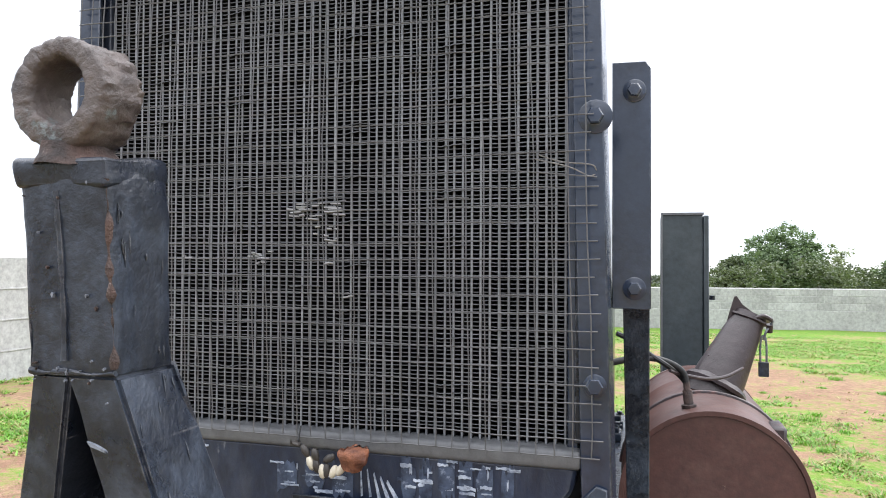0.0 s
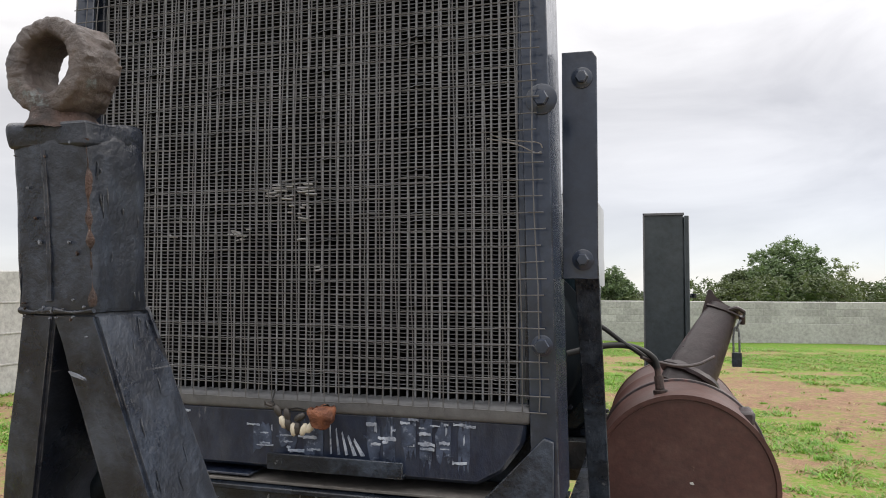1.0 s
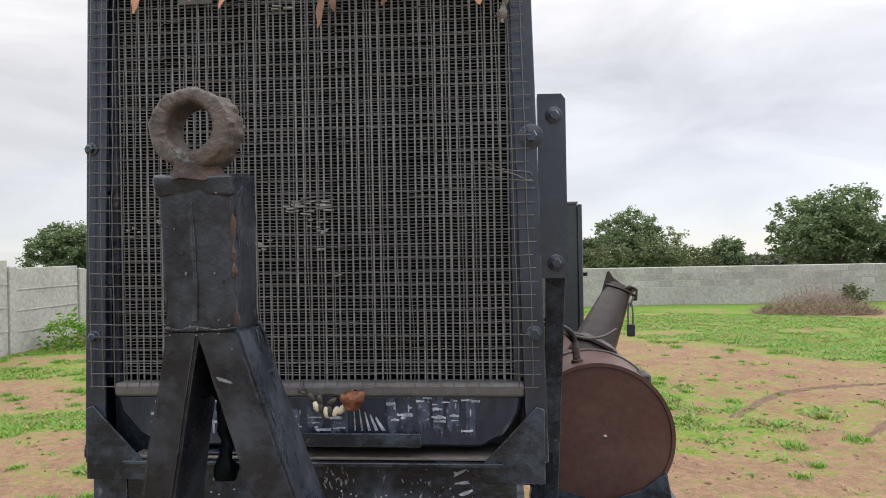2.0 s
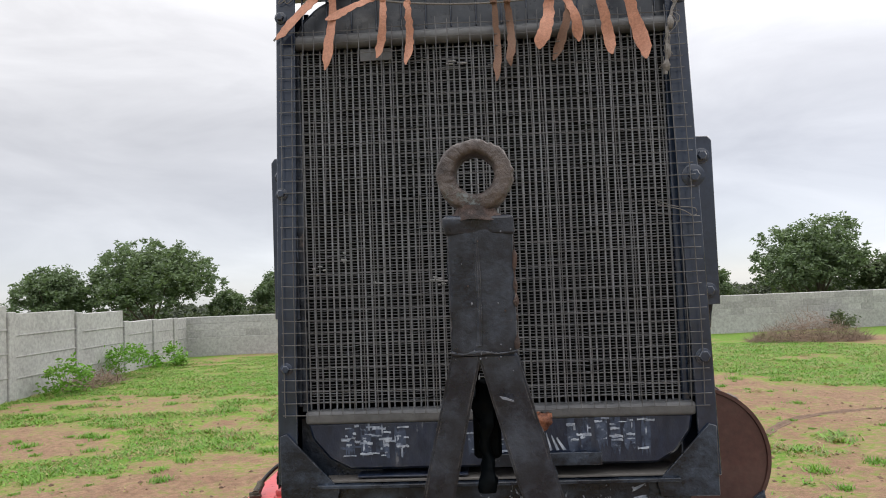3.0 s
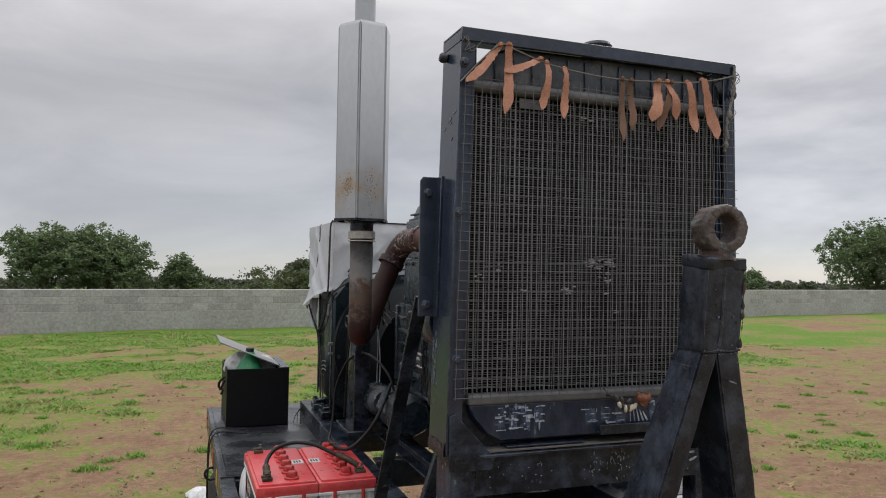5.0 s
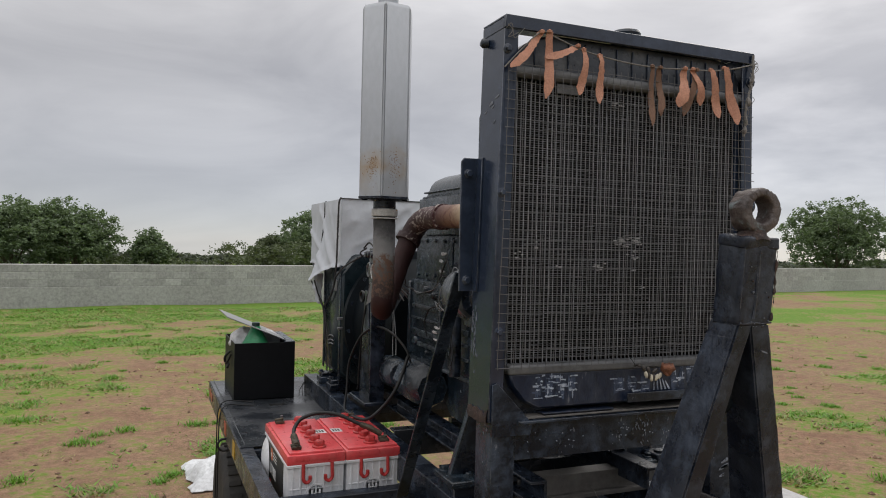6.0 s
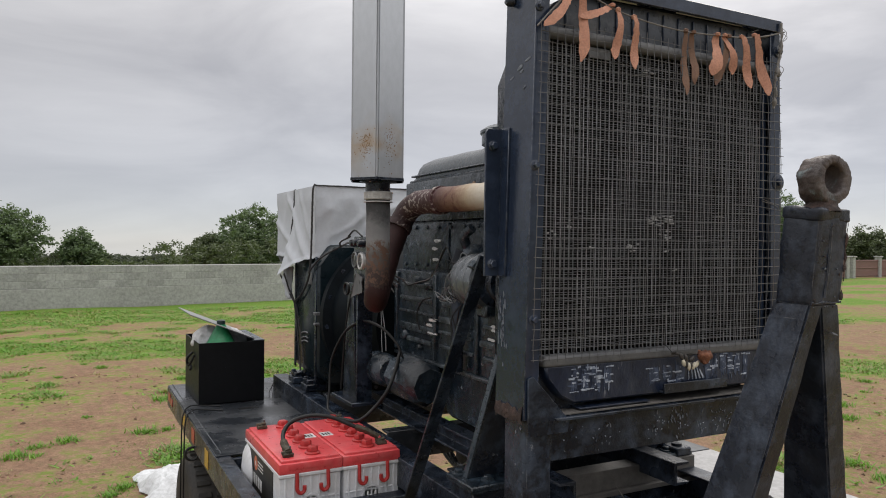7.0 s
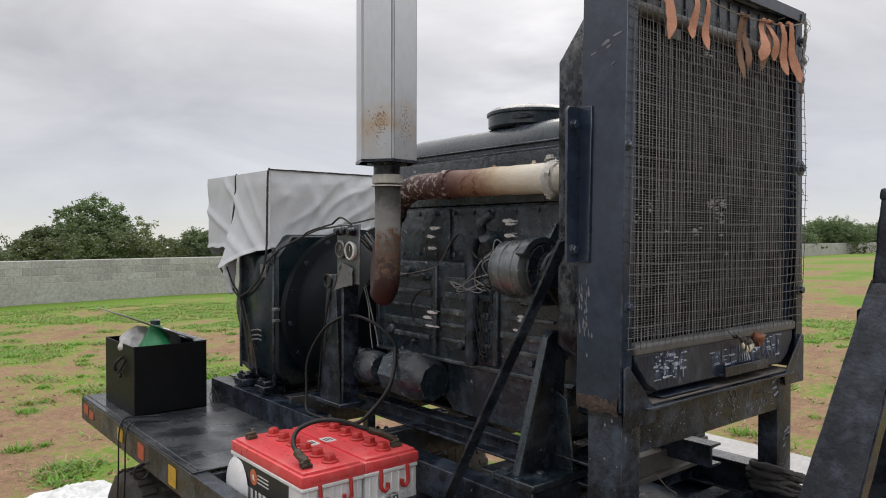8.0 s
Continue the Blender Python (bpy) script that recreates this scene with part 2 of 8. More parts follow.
        l.new(wm.outputs[0], w2.inputs["Factor"])
        l.new(col, w2.inputs["A"])
        w2.inputs["B"].default_value = (*wear, 1)
        col = w2.outputs["Result"]
    l.new(col, p.inputs["Base Color"])
    rr = n.new("ShaderNodeMapRange")
    rr.inputs["To Min"].default_value, rr.inputs["To Max"].default_value = rough_a, rough_b
    l.new((big if worn_gloss else fine).outputs["Fac"], rr.inputs["Value"])
    if worn_gloss:
        rr.inputs["From Min"].default_value, rr.inputs["From Max"].default_value = 0.38, 0.62
    l.new(rr.outputs[0], p.inputs["Roughness"])
    p.inputs["Metallic"].default_value = metal
    p.inputs["Specular IOR Level"].default_value = spec
    if bump:
        bp = n.new("ShaderNodeBump")
        bp.inputs["Strength"].default_value = bump
        bp.inputs["Distance"].default_value = 0.01
        l.new(fine.outputs["Fac"], bp.inputs["Height"])
        l.new(bp.outputs[0], p.inputs["Normal"])
    if sub:
        p.inputs["Subsurface Weight"].default_value = sub
        p.inputs["Subsurface Radius"].default_value = (0.01, 0.01, 0.01)
    return m


# FRAME and BLACK: bluish blotches put sky sheen, besides dust, into the colour
FRAME = material("blue_black_enamel", (0.013, 0.021, 0.041), (0.023, 0.035, 0.062), 0.05, 0.30, spots=(0.15, 0.16, 0.18), spot_level=0.70, spot_scale=26, bump=0.07, spec=0.6, dust_sheen=(0.060, 0.082, 0.135), dust_sheen_amount=0.34, wear=(0.15, 0.165, 0.19))
BLACK = material("black_enamel", (0.0050, 0.0080, 0.0145), (0.010, 0.0155, 0.027), 0.12, 0.42, spots=(0.16, 0.17, 0.19), spot_level=0.655, spot_scale=26, bump=0.40, spec=0.45, dust_sheen=(0.078, 0.106, 0.156), dust_sheen_amount=0.54, patch=6, worn_gloss=True, wear=(0.16, 0.17, 0.19), wear_width=0.003)
# the post's bluish blotches are the sky's sheen painted into its colour
POST = material("thick_black_paint_over_rust", (0.0058, 0.0092, 0.0190), (0.019, 0.0240, 0.036), 0.13, 0.42, spots=(0.115, 0.090, 0.084), spot_level=0.67, spot_scale=14, bump=0.28, grain=55, spec=0.48, dust_sheen=(0.082, 0.105, 0.150), dust_sheen_amount=0.46, patch=8, mix=0.9, worn_gloss=True, wear=(0.125, 0.125, 0.135), wear_width=0.003)
EYE_STEEL = material("rusty_scaled_steel", (0.116, 0.095, 0.088), (0.030, 0.021, 0.020), 0.26, 0.65, spots=(0.135, 0.165, 0.172), spot_level=0.575, spot_scale=19, spot_soft=0.07, bump=0.55, grain=70, patch=24, mix=1.0, wear=(0.22, 0.195, 0.185), wear_width=0.004)
DECK = material("worn_black_deck_plate", (0.022, 0.026, 0.032), (0.042, 0.046, 0.053), 0.06, 0.5, spots=(0.16, 0.16, 0.16), spot_level=0.66, spot_scale=9, bump=0.10, dust_sheen=(0.15, 0.158, 0.170), dust_sheen_amount=0.34, patch=3.4, worn_gloss=True)
# bluish blotches and pale spots carry sky light and glints in the colour
ENGINE = material("oily_engine_paint", (0.0095, 0.0178, 0.0280), (0.0038, 0.0068, 0.0105), 0.05, 0.34, spots=(0.255, 0.295, 0.330), spot_level=0.63, spot_scale=21, bump=0.85, grain=24, spec=0.65, dust_sheen=(0.102, 0.146, 0.195), dust_sheen_amount=0.44, patch=3.6, worn_gloss=True, wear=(0.23, 0.26, 0.285))
# worn casting whose pale tone also holds the ribs' highlights
ENGINE_WORN_LIT = material("worn_highlit_engine_casting", (0.034, 0.047, 0.060), (0.009, 0.013, 0.0175), 0.14, 0.45, spots=(0.30, 0.335, 0.365), spot_level=0.615, spot_scale=30, bump=0.55, grain=30, spec=0.6, dust_sheen=(0.18, 0.215, 0.245), dust_sheen_amount=0.55, patch=8, wear=(0.27, 0.30, 0.32))
COVER = material("grey_engine_cover", (0.026, 0.039, 0.052), (0.017, 0.026, 0.036), 0.16, 0.40, bump=0.12, spec=0.55, dust_sheen=(0.11, 0.13, 0.15), dust_sheen_amount=0.28)
# core shading is in the colour: lit dusty edges, black for the shaded inside
CORE_TUBE = material("dusty_lit_tube_edge", (0.215, 0.224, 0.240), (0.140, 0.146, 0.156), 0.45, 0.75, metal=0.0, spec=0.15, bump=0.3, grain=130, island=True, vary=0.22, patch=6)
CORE_SHADE = material("shaded_core_inside", (0.007, 0.007, 0.007), (0.012, 0.0115, 0.011), 0.7, 0.9, bump=0.1, spec=0.1)
CORE_FIN = material("dusty_lit_fin_edge", (0.165, 0.173, 0.190), (0.092, 0.097, 0.105), 0.6, 0.85, metal=0.0, spec=0.15, bump=0.2, island=True, vary=0.3, patch=5, mix=0.8)
WIRE = material("weathered_wire", (0.140, 0.143, 0.150), (0.078, 0.076, 0.077), 0.4, 0.6, metal=0.4, bump=0.1, patch=9)
LIP = material("dusty_tank_lip", (0.120, 0.125, 0.134), (0.08, 0.084, 0.092), 0.35, 0.65, bump=0.2, dust_sheen=(0.17, 0.172, 0.176), dust_sheen_amount=0.5)
TANK = material("scuffed_blue_black_tank", (0.008, 0.0145, 0.036), (0.017, 0.027, 0.052), 0.20, 0.5, spots=(0.12, 0.13, 0.155), spot_level=0.645, spot_scale=17, bump=0.28, spec=0.5, dust_sheen=(0.052, 0.062, 0.088), dust_sheen_amount=0.6, stretch=(1.6, 1, 0.7), wear=(0.16, 0.165, 0.175))
CHALK = material("chipped_white_paint", (0.46, 0.51, 0.60), (0.17, 0.205, 0.275), 0.6, 0.8, spots=(0.014, 0.022, 0.042), spot_level=0.53, spot_scale=95, spot_soft=0.2, bump=0.3, patch=60, mix=1.0)
SMEAR = material("faded_paint_smear", (0.060, 0.082, 0.135), (0.014, 0.022, 0.044), 0.5, 0.8, spots=(0.22, 0.26, 0.34), spot_level=0.58, spot_scale=70, spot_soft=0.12, bump=0.2, patch=45, mix=1.0)
# dusty tank paint, paled further for the bright haze and highlights on it
TOP_TANK = material("dusty_hazed_top_tank", (0.028, 0.035, 0.048), (0.044, 0.052, 0.066), 0.16, 0.45, spots=(0.18, 0.185, 0.195), spot_level=0.65, spot_scale=14, bump=0.15, spec=0.55, dust_sheen=(0.19, 0.195, 0.205), dust_sheen_amount=0.55)
RUST = material("flaking_rust", (0.085, 0.052, 0.043), (0.026, 0.020, 0.020), 0.6, 0.9, spots=(0.155, 0.125, 0.118), spot_level=0.60, spot_scale=42, bump=0.8, grain=70, patch=30, mix=1.0)
SCRAPE = material("bare_scraped_steel", (0.20, 0.22, 0.26), (0.10, 0.115, 0.15), 0.5, 0.7, spots=(0.02, 0.025, 0.035), spot_level=0.54, spot_scale=70, bump=0.3)
DRUM = material("rust_red_primer", (0.070, 0.027, 0.022), (0.048, 0.021, 0.018), 0.38, 0.65, spots=(0.20, 0.12, 0.095), spot_level=0.71, spot_scale=12, bump=0.12, spec=0.5, dust_sheen=(0.17, 0.105, 0.085), dust_sheen_amount=0.22)
NECK = material("brown_primer_pipe", (0.038, 0.027, 0.030), (0.022, 0.017, 0.019), 0.25, 0.55, spots=(0.12, 0.045, 0.036), spot_level=0.60, spot_scale=8, spot_soft=0.1, bump=0.25, wear=(0.13, 0.10, 0.095))
SILENCER = material("aluminium_paint", (0.42, 0.445, 0.485), (0.35, 0.37, 0.40), 0.28, 0.42, metal=0.25, spots=(0.34, 0.31, 0.27), spot_level=0.72, spot_scale=6, spot_soft=0.14, bump=0.05, grain=50, patch=2.2, stretch=(1, 1, 0.5), grainy=0.06)


def heat_material(name, axis, lo, hi, stops, flake, flake_at, flake_scale=34, flake_level=0.53):
    """Scale and scorch that change along a pipe: bands of colour with ragged limits, flakes within a stretch of it."""
    m = material(name, (0.2, 0.2, 0.2), None, 0.5, 0.82, bump=0.4, grain=45)
    n, l = m.node_tree.nodes, m.node_tree.links
    p = n["Principled BSDF"]
    geo = n.new("ShaderNodeNewGeometry")
    sep = n.new("ShaderNodeSeparateXYZ")
    l.new(geo.outputs["Position"], sep.inputs[0])

    def noise_of(scale, detail=6):
        t = n.new("ShaderNodeTexNoise")
        t.inputs["Scale"].default_value = scale
        t.inputs["Detail"].default_value = detail
        t.inputs["Roughness"].default_value = 0.68
        l.new(geo.outputs["Position"], t.inputs["Vector"])
        return t.outputs["Fac"]

    def math_of(op, a, b):
        k = n.new("ShaderNodeMath")
        k.operation = op
        for i, v in enumerate((a, b)):
            if isinstance(v, (int, float)):
                k.inputs[i].default_value = v
            else:
                l.new(v, k.inputs[i])
        return k.outputs[0]

    mr = n.new("ShaderNodeMapRange")
    mr.inputs["From Min"].default_value, mr.inputs["From Max"].default_value = lo, hi
    l.new(sep.outputs[axis], mr.inputs["Value"])
    wob = math_of("MULTIPLY", math_of("SUBTRACT", noise_of(11), 0.5), 0.55)
    ramp = n.new("ShaderNodeValToRGB")
    for i, (pos, c) in enumerate(stops):
        e = ramp.color_ramp.elements[i] if i < 2 else ramp.color_ramp.elements.new(pos)
        e.position, e.color = pos, (*c, 1)
    l.new(math_of("ADD", mr.outputs[0], wob), ramp.inputs["Fac"])
    f1 = n.new("ShaderNodeMapRange")
    f1.inputs["From Min"].default_value, f1.inputs["From Max"].default_value = flake_level, flake_level + 0.03
    l.new(noise_of(flake_scale, 8), f1.inputs["Value"])
    f2 = n.new("ShaderNodeValToRGB")
    f2.color_ramp.elements[0].position, f2.color_ramp.elements[0].color = flake_at[0], (0, 0, 0, 1)
    f2.color_ramp.elements[1].position, f2.color_ramp.elements[1].color = flake_at[0] + 0.05, (1, 1, 1, 1)
    for pos, v in ((flake_at[1] - 0.05, 1), (flake_at[1], 0)):
        e = f2.color_ramp.elements.new(pos)
        e.color = (v, v, v, 1)
    l.new(math_of("ADD", mr.outputs[0], math_of("MULTIPLY", wob, 0.5)), f2.inputs["Fac"])
    mx = n.new("ShaderNodeMix")
    mx.data_type = "RGBA"
    l.new(math_of("MULTIPLY", f1.outputs[0], f2.outputs["Color"]), mx.inputs["Factor"])
    l.new(ramp.outputs["Color"], mx.inputs["A"])
    mx.inputs["B"].default_value = (*flake, 1)
    l.new(mx.outputs["Result"], p.inputs["Base Color"])
    return m


SCORCH = heat_material("scorched_cream_scale", "Y", 0.38, 0.90, [(0.0, (0.62, 0.60, 0.555)), (0.28, (0.56, 0.51, 0.43)), (0.48, (0.42, 0.33, 0.23)), (0.66, (0.22, 0.125, 0.085)), (1.0, (0.085, 0.036, 0.033))], (0.12, 0.05, 0.04), (0.62, 1.0))
BURNT = heat_material("burnt_red_brown_pipe", "Y", 0.86, 1.20, [(0.0, (0.075, 0.027, 0.029)), (0.5, (0.062, 0.024, 0.025)), (1.0, (0.024, 0.012, 0.013))], (0.36, 0.31, 0.28), (0.02, 0.85), 48, 0.535)
PIPE = heat_material("flaking_exhaust_pipe", "Z", 1.60, 1.94, [(0.0, (0.032, 0.016, 0.015)), (0.20, (0.045, 0.028, 0.025)), (0.38, (0.105, 0.096, 0.091)), (0.54, (0.21, 0.21, 0.217)), (0.68, (0.165, 0.166, 0.172)), (0.84, (0.045, 0.045, 0.048)), (1.0, (0.016, 0.016, 0.018))], (0.115, 0.062, 0.043), (0.05, 0.55), 60, 0.50)
BURNT_DARK = material("burnt_red_brown_elbow", (0.040, 0.017, 0.017), (0.018, 0.010, 0.010), 0.5, 0.75, spots=(0.11, 0.075, 0.065), spot_level=0.68, spot_scale=34, bump=0.25, patch=9, spec=0.25)
WHITE_DAB = material("white_brush_dab", (0.72, 0.73, 0.74), (0.42, 0.43, 0.44), 0.55, 0.75, bump=0.2, patch=60)
SPECKLE = material("rust_speckle", (0.30, 0.18, 0.08), (0.17, 0.095, 0.05), 0.7, 0.9, bump=0.3)
# lid colour lifted to stand in for the sky it reflects
LID_TIN = material("sky_pale_lid_tin", (0.27, 0.275, 0.285), (0.19, 0.195, 0.20), 0.32, 0.5, metal=0.3, bump=0.1)
CLAMP = material("white_asbestos_band", (0.52, 0.52, 0.51), (0.38, 0.37, 0.36), 0.7, 0.9, bump=0.3)
CANVAS = material("grey_white_tarpaulin", (0.50, 0.53, 0.58), (0.42, 0.445, 0.48), 0.45, 0.65, bump=0.05, grain=60, patch=3.2, mix=0.7, spots=(0.37, 0.375, 0.38), spot_level=0.62, spot_scale=6, spot_soft=0.16, grainy=0.05)
ROPE = material("dark_rope", (0.030, 0.030, 0.032), (0.055, 0.05, 0.048), 0.8, 0.95, bump=0.6, grain=220)
TWINE = material("grey_twine", (0.20, 0.19, 0.18), (0.12, 0.115, 0.11), 0.8, 0.95, bump=0.4, grain=260)
RED = material("red_battery_plastic", (0.68, 0.070, 0.080), (0.60, 0.06, 0.07), 0.20, 0.40, bump=0.05, patch=6, dust_sheen=(0.70, 0.28, 0.27), dust_sheen_amount=0.26, grainy=0.1)
RED_CAP = material("red_cap_plastic", (0.46, 0.035, 0.035), (0.36, 0.03, 0.03), 0.28, 0.5, bump=0.06)
CASE = material("grey_white_battery_case", (0.66, 0.675, 0.71), (0.56, 0.57, 0.60), 0.32, 0.55, bump=0.06, dust_sheen=(0.48, 0.46, 0.44), dust_sheen_amount=0.3, grainy=0.1)
STICKER = material("black_label_film", (0.022, 0.022, 0.022), (0.035, 0.033, 0.031), 0.35, 0.55, bump=0.03)
PRINT = material("white_label_print", (0.65, 0.65, 0.65), (0.5, 0.5, 0.5), 0.4, 0.6, bump=0.02)
BADGE = material("orange_label_print", (0.55, 0.13, 0.05), (0.50, 0.20, 0.10), 0.4, 0.6, bump=0.02)
CABLE = material("black_rubber_cable", (0.010, 0.0108, 0.0120), (0.017, 0.0175, 0.0185), 0.4, 0.65, bump=0.1, spec=0.35)
TERMINAL = material("corroded_brass_lug", (0.105, 0.090, 0.066), (0.045, 0.04, 0.036), 0.4, 0.7, metal=0.6, bump=0.5, grain=90, spots=(0.30, 0.29, 0.27), spot_level=0.64, spot_scale=60)
FOIL = material("grey_harness_wire", (0.24, 0.25, 0.262), (0.12, 0.125, 0.13), 0.4, 0.6, metal=0.4, bump=0.1)
ALLOY = material("dull_cast_alloy", (0.135, 0.148, 0.162), (0.050, 0.056, 0.064), 0.14, 0.36, metal=0.4, bump=0.25, spots=(0.42, 0.43, 0.44), spot_level=0.65, spot_scale=24, wear=(0.42, 0.43, 0.44), wear_width=0.004)
RIBBON = material("faded_orange_cloth", (0.51, 0.262, 0.182), (0.37, 0.170, 0.112), 0.75, 0.95, bump=0.3, grain=200, patch=25, mix=0.7)
RIBBON_DARK = material("grimy_brown_cloth", (0.20, 0.115, 0.08), (0.12, 0.075, 0.055), 0.75, 0.95, bump=0.2, grain=300, patch=25)
FRUIT = material("dried_fruit_rind", (0.26, 0.10, 0.05), (0.10, 0.036, 0.022), 0.5, 0.75, bump=0.8, grain=45, patch=50, mix=1.0)
SHELL_W = material("cream_cowrie", (0.60, 0.56, 0.46), (0.42, 0.37, 0.28), 0.3, 0.5, bump=0.1)
SHELL_D = material("dark_charm_bead", (0.035, 0.032, 0.03), (0.07, 0.06, 0.055), 0.4, 0.6, bump=0.2)
GREEN = material("green_plastic", (0.035, 0.30, 0.13), (0.025, 0.22, 0.10), 0.25, 0.45, bump=0.03)
PLASTIC_BAG = material("crumpled_white_plastic", (0.62, 0.64, 0.66), (0.50, 0.51, 0.53), 0.4, 0.65, bump=0.2, grain=25)
CAP_GREEN = material("dark_green_cap_plastic", (0.010, 0.032, 0.028), (0.008, 0.024, 0.022), 0.3, 0.5, bump=0.03)
RUBBER = material("tyre_rubber", (0.022, 0.022, 0.022), (0.04, 0.038, 0.035), 0.7, 0.9, bump=0.4, dust_sheen=(0.11, 0.09, 0.07), dust_sheen_amount=0.4)
GLASSFACE = material("dial_face", (0.03, 0.03, 0.03), (0.05, 0.05, 0.05), 0.15, 0.25, bump=0.0)
REFLECT_R = material("red_reflector", (0.40, 0.055, 0.035), (0.33, 0.06, 0.045), 0.2, 0.4, bump=0.05)
REFLECT_Y = material("amber_reflector", (0.50, 0.30, 0.02), (0.42, 0.25, 0.03), 0.2, 0.4, bump=0.05)
ALT = material("green_black_alternator_paint", (0.0055, 0.0120, 0.0165), (0.009, 0.017, 0.023), 0.16, 0.40, bump=0.05, spec=0.45, dust_sheen=(0.060, 0.082, 0.098), dust_sheen_amount=0.16, worn_gloss=True)
MATT_BLACK = material("matt_black_box_paint", (0.0040, 0.0048, 0.0064), (0.0075, 0.0085, 0.0105), 0.35, 0.6, bump=0.08, spec=0.2, spots=(0.07, 0.07, 0.075), spot_level=0.70, spot_scale=30, wear=(0.08, 0.082, 0.088), wear_width=0.003)
HOUSING = material("matt_black_housing_paint", (0.0035, 0.0055, 0.0075), (0.007, 0.010, 0.013), 0.35, 0.6, bump=0.06, spec=0.05, dust_sheen=(0.026, 0.036, 0.046), dust_sheen_amount=0.10)
CABINET = material("dark_green_grey_cabinet", (0.034, 0.045, 0.052), (0.045, 0.058, 0.066), 0.28, 0.5, bump=0.08, spec=0.45, dust_sheen=(0.10, 0.115, 0.125), dust_sheen_amount=0.22)
# the front plate's grazing sky sheen is put into this pale colour
SHEEN_PLATE = material("sky_sheen_steel_plate", (0.40, 0.40, 0.405), (0.31, 0.31, 0.315), 0.35, 0.6, bump=0.15, spots=(0.2, 0.19, 0.18), spot_level=0.66, spot_scale=8)
BEAM = material("grey_brown_dusty_beam", (0.125, 0.118, 0.112), (0.085, 0.080, 0.077), 0.5, 0.8, bump=0.3, dust_sheen=(0.20, 0.19, 0.18), dust_sheen_amount=0.4)
PLASTER = material("grey_cement_plaster", (0.40, 0.398, 0.392), (0.33, 0.326, 0.32), 0.8, 0.95, bump=0.4, grain=14, patch=0.8, mix=0.9, spots=(0.28, 0.27, 0.255), spot_level=0.62, spot_scale=2.5, spot_soft=0.15)
BLOCK = material("grey_cement_block", (0.385, 0.383, 0.38), (0.33, 0.327, 0.322), 0.8, 0.95, bump=0.5, grain=16, patch=1.3, mix=0.8, island=True, vary=0.15)
BLOCK_FAR = material("grey_cement_block_far", (0.385, 0.383, 0.38), (0.33, 0.327, 0.322), 0.8, 0.95, bump=0.5, grain=16, patch=1.3, mix=0.8, island="mesh", vary=0.15)
BARK = material("grey_brown_bark", (0.14, 0.11, 0.085), (0.085, 0.068, 0.055), 0.8, 0.95, bump=0.8, grain=25)
GATE = material("brown_gate_paint", (0.20, 0.105, 0.095), (0.15, 0.085, 0.08), 0.5, 0.7, bump=0.1, patch=1.0)
TWIG = material("dead_brushwood", (0.17, 0.115, 0.085), (0.25, 0.19, 0.14), 0.8, 0.95, bump=0.2, island="mesh")


def leaf_material(name, a, b):
    m = material(name, a, b, 0.45, 0.7, bump=0.0, patch=1.2, grain=8, mix=0.8, island="mesh")
    p = m.node_tree.nodes["Principled BSDF"]
    tr = m.node_tree.nodes.new("ShaderNodeBsdfTranslucent")
    tr.inputs["Color"].default_value = (a[0] * 1.6, a[1] * 1.6, a[2], 1)
    ms = m.node_tree.nodes.new("ShaderNodeMixShader")
    ms.inputs[0].default_value = 0.25
    out = m.node_tree.nodes["Material Output"]
    m.node_tree.links.new(p.outputs[0], ms.inputs[1])
    m.node_tree.links.new(tr.outputs[0], ms.inputs[2])
    m.node_tree.links.new(ms.outputs[0], out.inputs["Surface"])
    return m


# LEAF is paled and HAZE_LEAF greyed to carry distance haze in the colour
LEAF = leaf_material("dark_green_leaf", (0.105, 0.155, 0.078), (0.145, 0.20, 0.105))
HAZE_LEAF = leaf_material("haze_greyed_leaf", (0.080, 0.098, 0.074), (0.105, 0.12, 0.095))
LEAF_PALE = leaf_material("pale_olive_leaf", (0.16, 0.20, 0.095), (0.20, 0.23, 0.13))
SHRUB = leaf_material("shrub_leaf", (0.072, 0.098, 0.046), (0.095, 0.115, 0.058))
GRASS = leaf_material("grass_blade", (0.105, 0.255, 0.022), (0.165, 0.285, 0.042))
STRAW = leaf_material("dry_grass_blade", (0.26, 0.23, 0.095), (0.31, 0.26, 0.125))


